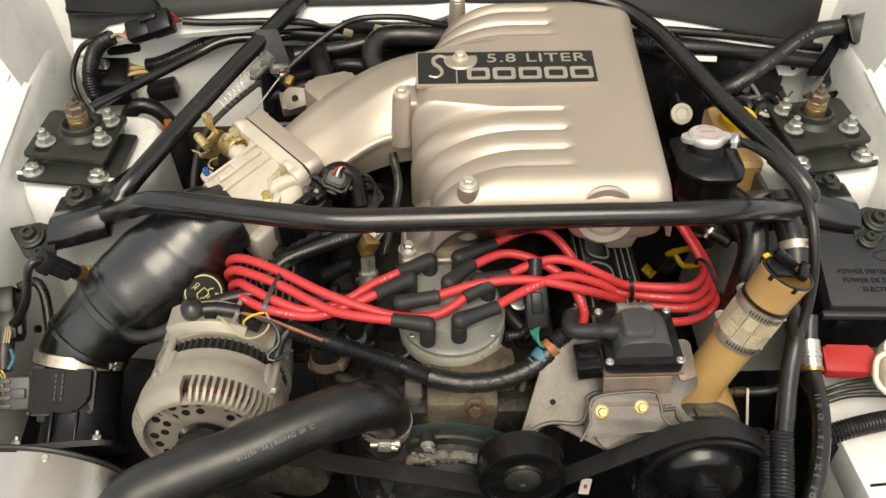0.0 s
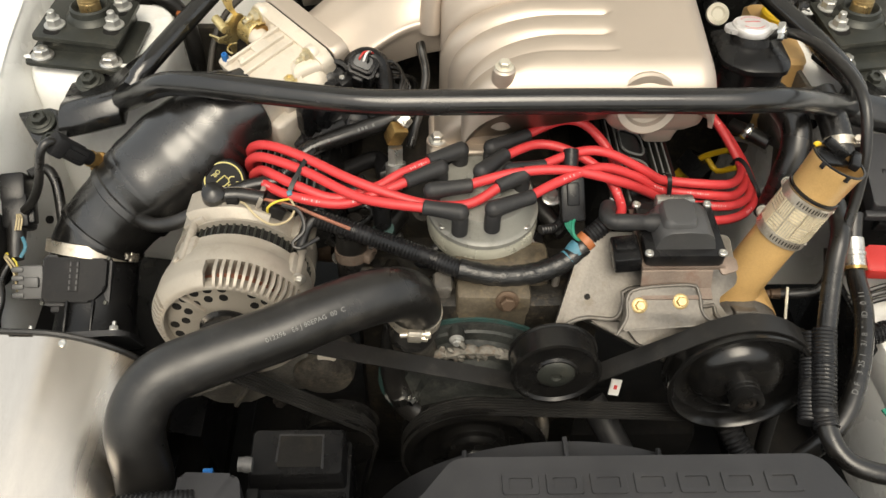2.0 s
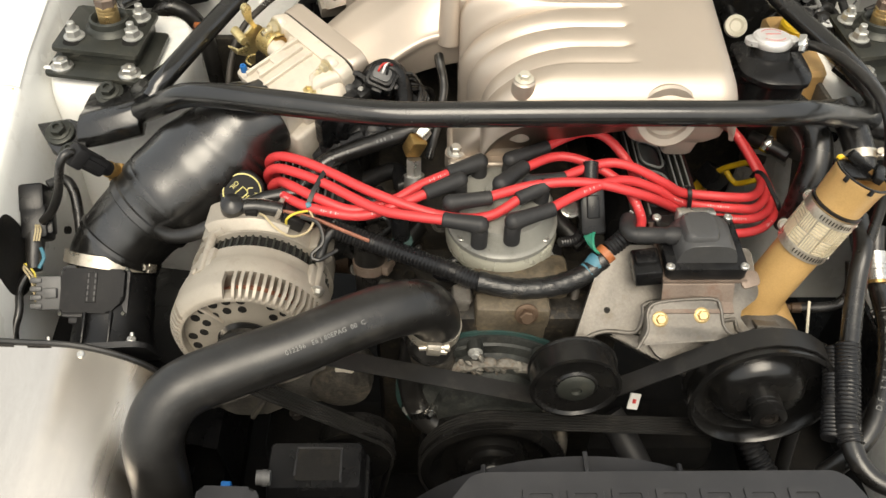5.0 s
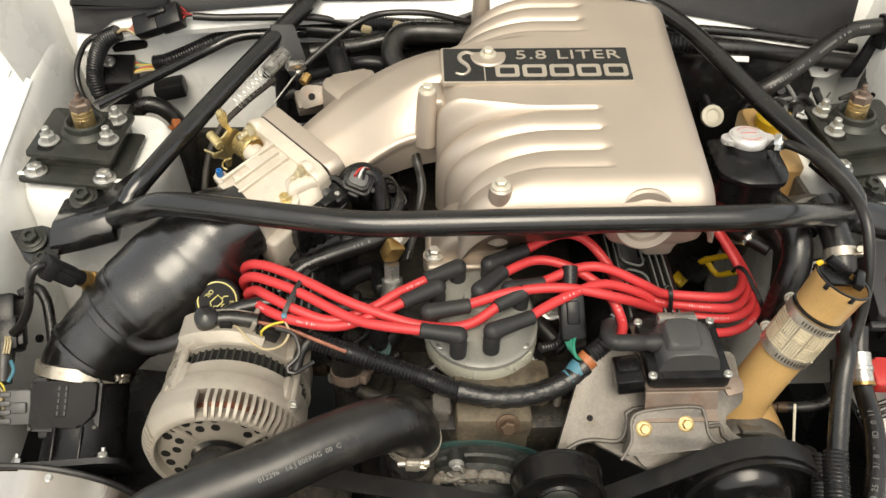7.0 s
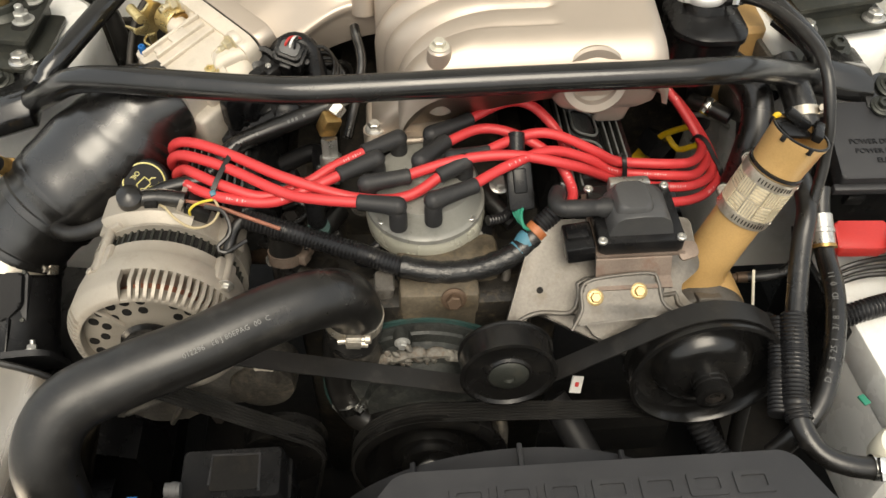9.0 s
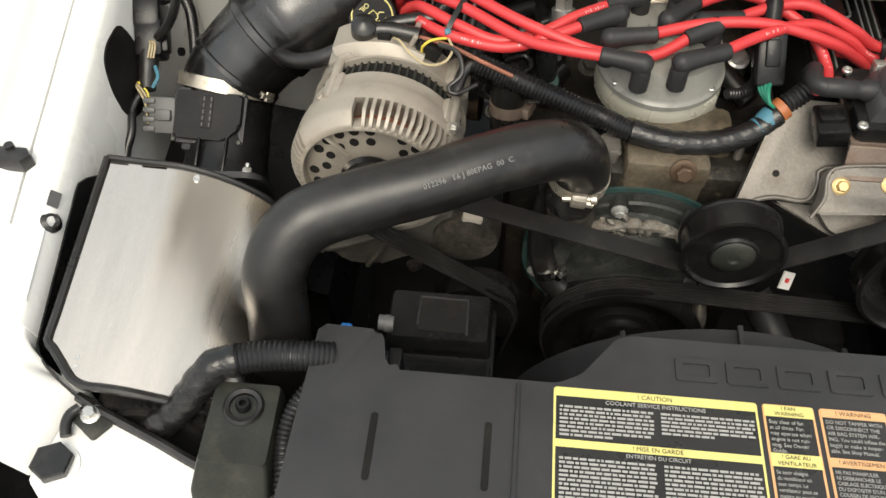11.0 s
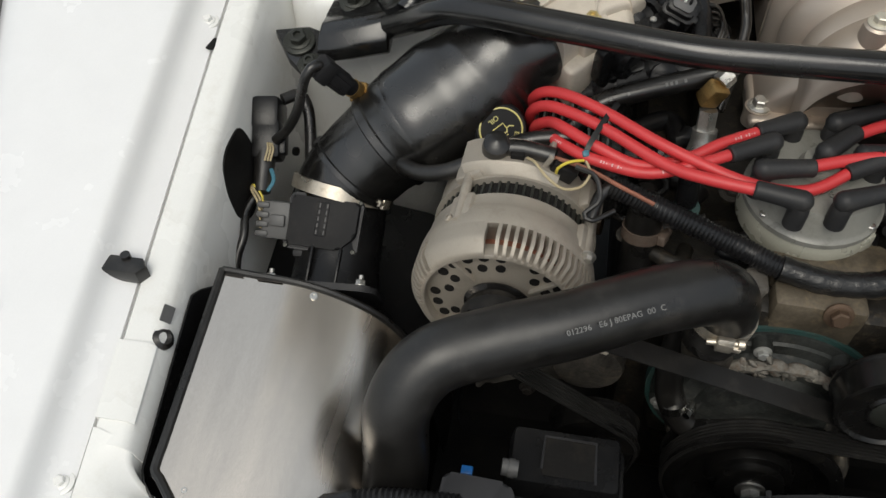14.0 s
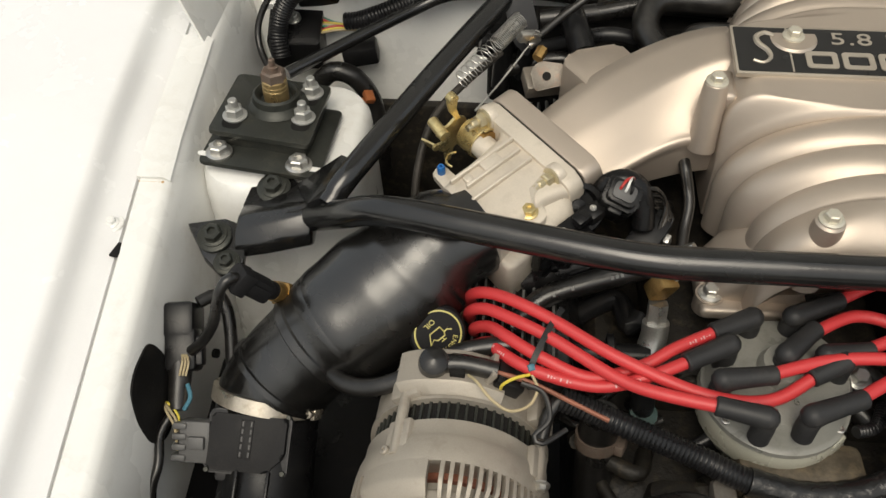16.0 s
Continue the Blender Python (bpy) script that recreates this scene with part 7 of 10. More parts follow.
for a in (95, 150, 210, 265):
    box(bm, mm @ Vector((0.0296 * math.cos(radians(a)), 0.0296 * math.sin(radians(a)), -0.002)), (0.0026, 0.005, 0.008), mm.to_3x3().to_4x4() @ turn(0, 0, a), 0.0008)
box(bm, mm @ Vector((0.004, 0.020, 0.003)), (0.028, 0.010, 0.010), mm.to_3x3().to_4x4() @ turn(0, 15, -20), 0.002)
box(bm, mm @ Vector((0.020, 0.004, 0.003)), (0.010, 0.026, 0.009), mm.to_3x3().to_4x4() @ turn(10, 0, -25), 0.002)
box(bm, mm @ Vector((-0.002, 0.012, -0.004)), (0.036, 0.030, 0.004), mm.to_3x3().to_4x4() @ turn(0, 0, 15), 0.001)
part("cap_clip", bm, PLASTIC, res, "black cap clip")
part("yellow_tab", box(bmesh.new(), mm @ Vector((-0.022, 0.017, 0.003)), (0.009, 0.005, 0.004), mm.to_3x3().to_4x4() @ turn(0, 0, 35), 0.001), YELLOWPL, res, "yellow plastic tab")
bm = tube(bmesh.new(), [(0.366, 0.634, 0.6765), (0.392, 0.633, 0.679), (0.412, 0.636, 0.683), (0.424, 0.648, 0.695), (0.424, 0.67, 0.72)], 0.0062, 14)
part("return_hose", bm, RUBBER, res, "black return hose")
bm = lathe(bmesh.new(), [(0.0035, 0), (0.0050, 0.002), (0.0045, 0.006), (0.0062, 0.007), (0.0066, 0.020), (0.0062, 0.024)], (0.348, 0.6357, 0.6750), (1, -0.05, 0.05), 20)
part("hose_end_clip", bm, RUSTBROWN, res, "brown hose clip")
# cast pump ring in front of the drum
bm = lathe(bmesh.new(), [(0.030, -0.004), (0.0525, -0.004), (0.0525, 0.012), (0.0505, 0.016), (0.036, 0.018)], (0.299, 0.586, 0.664), (0, -1, 0.10), 48)
part("pump_casting", bm, BRACKET, res)
bm = box(bmesh.new(), (0.297, 0.578, 0.7155), (0.028, 0.018, 0.006), turn(-25, 3, 0), 0.002)
part("casting_lug", bm, BRACKET, res)

PD = Vector((0.0, -1, 0.07)).normalized()


def pulley(name, label, o, prof, n=64):
    t = thing(name, o, label, "pulley", "belt pulleys")
    part("wheel", lathe(bmesh.new(), prof, o, PD, n), PULLEY, t)
    return t


ps = pulley("power_steering_pulley", "large black dished power steering pulley", (0.280, 0.525, 0.684),
            [(0.02, -0.002), (0.078, -0.002), (0.081, 0.0), (0.081, 0.002), (0.077, 0.004), (0.077, 0.024), (0.081, 0.026), (0.081, 0.029), (0.077, 0.030), (0.074, 0.026), (0.071, 0.014), (0.062, 0.009), (0.054, 0.009), (0.051, 0.013), (0.047, 0.022), (0.040, 0.027), (0.028, 0.029), (0.018, 0.029)])
o = Vector((0.280, 0.525, 0.684))
bm = lathe(bmesh.new(), [(0.018, 0.020), (0.018, 0.036), (0.0165, 0.037), (0.0165, 0.039), (0.018, 0.040), (0.018, 0.042), (0.0165, 0.043), (0.0165, 0.045), (0.0185, 0.046), (0.0185, 0.054), (0.014, 0.056), (0.011, 0.056), (0.0105, 0.050)], o, PD, 32)
part("hub", bm, PULLEY, ps)
bm = lathe(bmesh.new(), [(0.010, 0.046), (0.010, 0.0535), (0.006, 0.0535), (0.006, 0.048)], o, PD, 20)
part("shaft_end", bm, RUST, ps, "rusty shaft end")
idl = pulley("idler_pulley", "smooth black idler pulley", (0.073, 0.530, 0.704),
             [(0.02, -0.002), (0.047, -0.002), (0.0495, 0.0), (0.0495, 0.002), (0.0475, 0.003), (0.0475, 0.029), (0.0495, 0.030), (0.0495, 0.031), (0.046, 0.032), (0.043, 0.029), (0.024, 0.028), (0.0225, 0.031), (0.0215, 0.031)])
bm = lathe(bmesh.new(), [(0.0205, 0.024), (0.0205, 0.031), (0.017, 0.034), (0.006, 0.035), (0.005, 0.032), (0.0, 0.032)], (0.073, 0.530, 0.704), PD, 32, close=False)
part("hub_cap", bm, PLATE, idl, "dull metal hub cap")
ck = pulley("crank_pulley", "black crankshaft pulley with belt grooves", (-0.008, 0.532, 0.533),
            [(0.02, -0.002), (0.087, -0.002), (0.090, 0.0), (0.087, 0.002), (0.087, 0.028), (0.090, 0.030), (0.090, 0.034), (0.084, 0.037), (0.076, 0.037), (0.070, 0.030), (0.062, 0.022), (0.045, 0.020), (0.042, 0.028), (0.030, 0.030), (0.02, 0.030)])
part("hub", lathe(bmesh.new(), [(0.034, 0.02), (0.034, 0.038), (0.026, 0.040), (0.010, 0.040)], (-0.008, 0.532, 0.533), PD, 30), PULLEY, ck)
bolt(ck, Vector((-0.008, 0.532, 0.533)) + PD * 0.040, PD, 0.010, ZINC)
lo = pulley("lower_pulley", "black accessory pulley low in the bay", (-0.172, 0.532, 0.558),
            [(0.02, -0.002), (0.045, -0.002), (0.048, 0.0), (0.044, 0.002), (0.044, 0.026), (0.048, 0.028), (0.048, 0.031), (0.041, 0.032), (0.02, 0.028)])

# belt: tangents from wheel to wheel, in the plane of the wheels
belt = thing("drive_belt", (0.05, 0.52, 0.6), "black ribbed serpentine drive belt", "belt")
WHEELS = [(-0.281, 0.728, 0.030, 1), (0.073, 0.704, 0.0490, -1), (0.280, 0.684, 0.0785, 1), (-0.008, 0.533, 0.0905, -1), (-0.11, 0.430, 0.040, 1), (-0.172, 0.558, 0.0455, -1)]


def belt_path():
    pts = []
    n = len(WHEELS)
    ends = []
    for i in range(n):
        x0, z0, r0, s0 = WHEELS[i]
        x1, z1, r1, s1 = WHEELS[(i + 1) % n]
        d = Vector((x1 - x0, z1 - z0))
        L = d.length
        base = math.atan2(d.y, d.x)
        # clockwise run: the belt lies to the left of its travel on the wheels with s = 1
        off = math.asin(max(-1, min(1, (s0 * r0 - s1 * r1) / L)))
        ang = base + math.pi / 2 - off
        ends.append(((x0 + s0 * r0 * math.cos(ang), z0 + s0 * r0 * math.sin(ang)), (x1 + s1 * r1 * math.cos(ang), z1 + s1 * r1 * math.sin(ang))))
    for i in range(n):
        a, b = ends[i]
        for k in range(12):
            t = k / 12
            pts.append((a[0] + (b[0] - a[0]) * t, a[1] + (b[1] - a[1]) * t))
        x1, z1, r1, s1 = WHEELS[(i + 1) % n]
        c = ends[(i + 1) % n][0]
        a0 = math.atan2(b[1] - z1, b[0] - x1)
        a1 = math.atan2(c[1] - z1, c[0] - x1)
        if s1 > 0:
            while a1 > a0:
                a1 -= 2 * math.pi
        else:
            while a1 < a0:
                a1 += 2 * math.pi
        for k in range(14):
            a = a0 + (a1 - a0) * k / 14
            pts.append((x1 + r1 * math.cos(a), z1 + r1 * math.sin(a)))
    return pts


path = belt_path()
n = len(path)
def belt_loop(section):
    bm = bmesh.new()
    rings = []
    for i, (x, z) in enumerate(path):
        px, pz = path[i - 1]
        qx, qz = path[(i + 1) % n]
        tx, tz = qx - px, qz - pz
        ll = math.hypot(tx, tz) or 1
        nx, nz = -tz / ll, tx / ll
        yb = 0.5155 + 0.07 * (z - 0.65)
        rings.append([bm.verts.new((x + nx * (h + 0.0034), yb + w, z + nz * (h + 0.0034))) for h, w in section])
    for i in range(n):
        p, q = rings[i], rings[(i + 1) % n]
        for k in range(len(section)):
            j = (k + 1) % len(section)
            bm.faces.new((p[k], p[j], q[j], q[k]))
    return bm


band = part("band", belt_loop([(0.0, 0.0115), (0.0, -0.0115), (-0.0018, -0.0115), (-0.0018, 0.0115)]), BELT, belt, sharp=30)
for k in range(6):
    w0 = -0.0108 + 0.0036 * k
    part("rib", belt_loop([(-0.0017, w0), (-0.0017, w0 + 0.0032), (-0.0036, w0 + 0.0024), (-0.0036, w0 + 0.0008)]), BELT, band, sharp=30)

# ---- front cover, labels, shroud ----
cover = thing("radiator_cover", (0.0, 0.30, 0.68), "grey-black grained plastic radiator cover with warning labels", "radiator cover")
CM = frame_of((0.0, 0.33, 0.7365), (1, 0, 0), (0, 0.04, 1))
outline = [(-0.302, 0.044), (-0.250, 0.042), (-0.244, 0.034), (-0.240, 0.012), (-0.232, 0.004), (-0.145, 0.004), (-0.095, 0.004), (-0.075, 0.014), (-0.045, 0.052), (-0.032, 0.056), (0.305, 0.056), (0.318, 0.048), (0.335, 0.010), (0.36, -0.02),
           (0.36, -0.30), (-0.312, -0.30), (-0.306, -0.06)]
bm = prism(bmesh.new(), rounded(outline, 0.006), CM, -0.030, 0.0, 0.004, 3)
part("panel", bm, COVER, cover)
bm = bmesh.new()
box(bm, CM @ Vector((-0.127, -0.15, 0.0012)), (0.004, 0.30, 0.003), CM.to_3x3().to_4x4(), 0.0012)
part("step", bm, COVER, cover)
# near-black bars take the place of the slots' shaded depth
for u in (-0.2415, -0.1495):
    part("slot", prism(bmesh.new(), round_rect(0.006, 0.058, 0.0029, 4), CM @ Matrix.Translation((u, -0.066, 0)), -0.02, 0.0006), BLACKVOID, cover, "dark slot")
# the model name, kept to raised plain blocks
for k in range(7):
    bm = bmesh.new()
    u = 0.020 + k * 0.0418
    o = round_rect(0.034, 0.022, 0.003, 3)
    i = round_rect(0.022, 0.012, 0.002, 3)
    mm = CM @ Matrix.Translation((u, 0.0265, 0))
    a = [bm.verts.new(mm @ Vector((p, q, 0.0018))) for p, q in o]
    b = [bm.verts.new(mm @ Vector((p, q, 0.0018))) for p, q in i]
    a2 = [bm.verts.new(mm @ Vector((p * 1.05, q * 1.05, -0.001))) for p, q in o]
    b2 = [bm.verts.new(mm @ Vector((p * 0.95, q * 0.95, -0.001))) for p, q in i]
    for s in range(len(o)):
        e = (s + 1) % len(o)
        bm.faces.new((a[s], a[e], b[e], b[s]))
        bm.faces.new((a2[s], a2[e], a[e], a[s]))
        bm.faces.new((b[s], b[e], b2[e], b2[s]))
    part("name_block", bm, COVER, cover)


def sticker(name, u0, u1, v0, v1, edge, label):
    """A label's backing with its coloured border."""
    w, h = u1 - u0, v1 - v0
    mm = CM @ Matrix.Translation(((u0 + u1) / 2, (v0 + v1) / 2, 0))
    b = part(name, prism(bmesh.new(), round_rect(w, h, 0.003), mm, -0.0005, 0.0005), edge, cover, label)
    part("field", prism(bmesh.new(), round_rect(w - 0.004, h - 0.004, 0.002), mm, -0.0005, 0.0009), LABELBLACK, b)
    return b


def strip(parent, u0, u1, v0, v1, mat):
    bm = bmesh.new()
    box(bm, CM @ Vector(((u0 + u1) / 2, (v0 + v1) / 2, 0.0009)), (u1 - u0, v1 - v0, 0.0008), CM.to_3x3().to_4x4())
    return part("heading_strip", bm, mat, parent)


def words(parent, s, u, v, size, mat, wide=1.0, align="CENTER"):
    lettering("lettering", s, size, CM @ Matrix.Translation((u, v, 0.0014)), mat, parent, 0.00015, wide=wide, align=align)


def fine_print(parent, u0, u1, v0, v1, rows, mat, seed):
    """Lines of print too small to read."""
    rnd = random.Random(seed)
    bm = bmesh.new()
    step = (v1 - v0) / rows
    for k in range(rows):
        v = v1 - (k + 0.5) * step
        u = u0
        while u < u1 - 0.002:
            w = min(0.0018 + rnd.random() * 0.006, u1 - u)
            box(bm, CM @ Vector((u + w / 2, v, 0.0011)), (w, step * 0.52, 0.0004), CM.to_3x3().to_4x4())
            u += w + 0.0012
            if k == rows - 1 and u > u0 + (u1 - u0) * 0.55:
                break
    part("fine_print", bm, mat, parent)


VT = 0.0005
lab = sticker("caution_label", -0.098, 0.066, -0.098, VT, LABELYELLOW, "yellow and black coolant caution label")
strip(lab, -0.097, 0.065, -0.008, VT - 0.001, LABELYELLOW)
words(lab, "! CAUTION", -0.016, -0.0042, 0.0056, LABELBLACK)
words(lab, "COOLANT SERVICE INSTRUCTIONS", -0.016, -0.0115, 0.0050, INK)
fine_print(lab, -0.093, -0.018, -0.044, -0.0155, 8, INK, 1)
fine_print(lab, -0.012, 0.062, -0.036, -0.0155, 6, INK, 2)
strip(lab, -0.097, 0.065, -0.053, -0.0465, LABELYELLOW)
words(lab, "! MISE EN GARDE", -0.016, -0.0498, 0.0052, LABELBLACK)
words(lab, "ENTRETIEN DU CIRCUIT", -0.016, -0.0565, 0.0046, INK)
fine_print(lab, -0.093, -0.018, -0.096, -0.0605, 10, INK, 3)
fine_print(lab, -0.012, 0.062, -0.096, -0.0605, 10, INK, 4)
lab = sticker("fan_label", 0.070, 0.111, -0.098, VT, LABELORANGE, "orange and black fan warning label")
strip(lab, 0.071, 0.110, -0.0105, VT - 0.001, LABELYELLOW)
words(lab, "! FAN", 0.0905, -0.0032, 0.0048, LABELBLACK)
words(lab, "WARNING", 0.0905, -0.0080, 0.0048, LABELBLACK)
for k, s in enumerate(("Stay clear of fan", "at all times. Fan", "may operate when", "engine is not run-", "ning. See Owner", "Guide.")):
    words(lab, s, 0.0735, -0.0155 - 0.0050 * k, 0.0046, INK, 0.92, "LEFT")
strip(lab, 0.071, 0.110, -0.0535, -0.0425, LABELYELLOW)
words(lab, "! GARE AU", 0.0905, -0.0455, 0.0047, LABELBLACK)
words(lab, "VENTILATEUR", 0.0905, -0.0508, 0.0047, LABELBLACK)
for k, s in enumerate(("Se tenir eloigne", "du ventilateur en", "tout temps. Le", "ventilateur peut se", "mettre en marche", "si moteur est arrete.", "Consulter le Guide", "du proprietaire.")):
    words(lab, s, 0.0735, -0.0585 - 0.0048 * k, 0.0044, INK, 0.86, "LEFT")
lab = sticker("airbag_label", 0.115, 0.168, -0.098, VT, LABELORANGE, "orange and black air bag warning label")
strip(lab, 0.116, 0.167, -0.0075, VT - 0.001, LABELORANGE)
words(lab, "! WARNING", 0.1415, -0.0038, 0.0052, LABELBLACK)
for k, s in enumerate(("DO NOT TAMPER WITH", "OR DISCONNECT THE", "AIR BAG SYSTEM WIR-", "ING. You could inflate the", "bag(s) or make it inoper-", "able. See Shop Manual.")):
    words(lab, s, 0.1185, -0.0118 - 0.0050 * k, 0.0045, INK, 0.9, "LEFT")
strip(lab, 0.116, 0.167, -0.0500, -0.0425, LABELORANGE)
words(lab, "! AVERTISSEMENT", 0.1415, -0.0462, 0.0048, LABELBLACK)
for k, s in enumerate(("NE PAS MANIPULER", "NI DEBRANCHER LE", "CABLAGE ELECTRIQUE", "DU DISPOSITIF D'UN", "COUSSIN DE SECURITE.", "Cela pourrait gonfler", "le coussin de securite", "ou le mettre hors service", "et entrainer des bles-", "sures.")):
    words(lab, s, 0.1185, -0.0545 - 0.0045 * k, 0.0042, INK, 0.88, "LEFT")
lab = sticker("attention_label", 0.172, 0.268, -0.058, VT, LABELWHITE, "white and black notice label")
strip(lab, 0.173, 0.267, -0.0065, VT - 0.001, LABELWHITE)
words(lab, "ATTENTION", 0.220, -0.0032, 0.0046, LABELBLACK)
fine_print(lab, 0.176, 0.264, -0.021, -0.0105, 4, INK, 8)
strip(lab, 0.173, 0.267, -0.031, -0.025, LABELWHITE)
words(lab, "ATTENTION", 0.220, -0.0280, 0.0046, LABELBLACK)
fine_print(lab, 0.176, 0.264, -0.055, -0.034, 6, INK, 9)
lab = sticker("belt_diagram_label", 0.172, 0.268, -0.13, -0.060, LABELWHITE, "white and black belt routing diagram label")
bm = bmesh.new()
for u, v, r in ((0.205, -0.068, 0.003), (0.226, -0.070, 0.004), (0.240, -0.072, 0.0068), (0.222, -0.081, 0.0058), (0.206, -0.081, 0.003), (0.204, -0.095, 0.0055), (0.222, -0.096, 0.0068)):
    tube(bm, [CM @ Vector((u + r * math.cos(a), v + r * math.sin(a), 0.0011)) for a in [2 * math.pi * k / 20 for k in range(21)]], 0.0004, 5, smooth=False)
tube(bm, [CM @ Vector((u, v, 0.0011)) for u, v in ((0.205, -0.065), (0.222, -0.0735), (0.238, -0.0655), (0.246, -0.076), (0.228, -0.098), (0.200, -0.099), (0.203, -0.081), (0.202, -0.069))], 0.0004, 5, smooth=False)
part("diagram", bm, INK, lab)
lab = sticker("air_label", 0.272, 0.322, -0.098, VT, LABELYELLOW, "yellow and black caution label")
strip(lab, 0.273, 0.321, -0.008, VT - 0.001, LABELYELLOW)
words(lab, "! CAUTION", 0.297, -0.0042, 0.0052, LABELBLACK)
fine_print(lab, 0.275, 0.319, -0.044, -0.012, 8, INK, 11)
strip(lab, 0.273, 0.321, -0.053, -0.0465, LABELYELLOW)
fine_print(lab, 0.275, 0.319, -0.096, -0.058, 9, INK, 12)
lab = sticker("lubrication_label", -0.098, 0.168, -0.14, -0.1015, LABELWHITE, "white and black service label")
words(lab, "USE", -0.06, -0.106, 0.006, INK)
fine_print(lab, -0.02, 0.164, -0.112, -0.104, 1, INK, 13)
fine_print(lab, -0.094, 0.164, -0.136, -0.114, 6, INK, 14)

# fan shroud
shroud = thing("fan_shroud", (0.075, 0.40, 0.50), "black plastic fan shroud behind the radiator cover", "fan shroud")
bm = bmesh.new()
rows = []
for k in range(33):
    a = radians(20 + 140 * k / 32)
    c, s = math.cos(a), math.sin(a)
    rows.append([Vector((0.075 + r * c, y, 0.475 + r * s * 1.0)) for r, y in ((0.245, 0.335), (0.235, 0.355), (0.218, 0.385), (0.214, 0.428), (0.209, 0.430), (0.209, 0.40))])
sheet(bm, rows, 0.003)
ring_part = part("ring", bm, COVER, shroud)
for a in (62, 90, 118):
    bm = bmesh.new()
    c, s = math.cos(radians(a)), math.sin(radians(a))
    box(bm, (0.075 + 0.219 * c, 0.405, 0.475 + 0.219 * s), (0.005, 0.05, 0.004), turn(0, 90 - a, 0), 0.001)
    part("rib", bm, COVER, ring_part)
bm = bmesh.new()
box(bm, (0.02, 0.325, 0.55), (0.66, 0.02, 0.30), None, 0.004)
part("backplate", bm, PLASTIC, shroud)
bm = bmesh.new()
for k in range(7):
    a = 2 * math.pi * k / 7
    prism(bm, rounded([(0.03, -0.02), (0.19, -0.035), (0.195, 0.03), (0.03, 0.02)], 0.01), frame_of((0.075, 0.39, 0.475), (math.cos(a), 0, math.sin(a)), (0.3 * math.sin(a), -1, -0.3 * math.cos(a))), 0, 0.003)
cyl(bm, (0.075, 0.36, 0.475), (0.075, 0.43, 0.475), 0.05)
part("fan", bm, PLASTIC, shroud, "black fan blades")

tank = thing("washer_tank", (-0.20, 0.41, 0.55), "black plastic box with a square recess beside the fan shroud", "reservoir")
bm = bmesh.new()
loft(bm, [[Vector((-0.202 + u, 0.402 + v, z)) for u, v in round_rect(w, h, 0.006, 4)] for z, w, h in ((0.50, 0.104, 0.110), (0.640, 0.108, 0.114), (0.644, 0.106, 0.112))])
part("body", bm, PLASTIC, tank)
bm = loft(bmesh.new(), [[Vector((-0.2035 + u, 0.430 + v, z)) for u, v in round_rect(w, h, 0.005, 4)] for z, w, h in ((0.640, 0.104, 0.060), (0.668, 0.097, 0.054), (0.6705, 0.094, 0.051))])
lid = part("lid", bm, PLASTIC, tank)
# recess is a near-black patch flush on the lid, its shade in the colour
part("recess", prism(bmesh.new(), round_rect(0.046, 0.036, 0.003, 3), Matrix.Translation((-0.200, 0.430, 0.6705)), -0.004, 0.0006), BLACKVOID, lid, "square recess in the lid")
bm = tube(bmesh.new(), [(-0.224, 0.418, 0.671), (-0.223, 0.450, 0.671), (-0.177, 0.449, 0.671), (-0.176, 0.410, 0.671)], 0.0014, 6, smooth=False)
part("recess_rim", bm, COVER, lid)
part("ledge", prism(bmesh.new(), round_rect(0.100, 0.040, 0.003, 3), Matrix.Translation((-0.202, 0.374, 0.652)), -0.012, 0.0, 0.002), PLASTIC, tank)
part("bracket_post", box(bmesh.new(), (-0.235, 0.352, 0.69), (0.012, 0.03, 0.05), None, 0.002), PLASTIC, tank)
bm = cyl(bmesh.new(), (-0.244, 0.405, 0.690), (-0.258, 0.405, 0.691), 0.0075)
lathe(bm, [(0.0085, 0.0), (0.0085, 0.005), (0.006, 0.006)], (-0.247, 0.405, 0.690), (-1, 0, 0.05), 20)
part("nozzle", bm, GREYPL, tank, "grey pipe stub")
bm = box(bmesh.new(), (-0.287, 0.396, 0.690), (0.010, 0.008, 0.008), None, 0.001)
part("blue_connector", bm, BLUEPL, None, "small blue wiring connector", category="connector")

# mount box with its grommet, beside the cover
mount = thing("radiator_mount", (-0.355, 0.28, 0.67), "black sheet steel radiator mount with a rubber grommet", "radiator mount")
MM = frame_of((-0.3555, 0.284, 0.7155), (1, 0.03, -0.06), (0.06, 0.04, 1))
bm = bmesh.new()
loft(bm, [[MM @ Vector((u, v + dv, z)) for u, v in round_rect(w, h, 0.004, 3)] for z, w, h, dv in ((-0.06, 0.066, 0.10, -0.014), (-0.02, 0.064, 0.092, -0.010), (-0.004, 0.058, 0.076, 0), (0.0, 0.055, 0.073, 0))])
part("box", bm, PLATE, mount)
bm = lathe(bmesh.new(), [(0.017, -0.001), (0.0175, 0.001), (0.0155, 0.0035), (0.012, 0.0025), (0.0105, -0.002), (0.0, -0.002)], MM @ Vector((0.0, 0.014, 0)), MM.to_3x3() @ Vector((0, 0, 1)), 32, close=False)
part("grommet", bm, RUBBER, mount)
bm = lathe(bmesh.new(), [(0.0065, -0.004), (0.0065, 0.006), (0.0055, 0.008), (0.003, 0.008), (0.0028, 0.002)], MM @ Vector((0.0, 0.014, 0)), MM.to_3x3() @ Vector((0, 0, 1)), 20)
part("pin", bm, PLASTIC, mount)

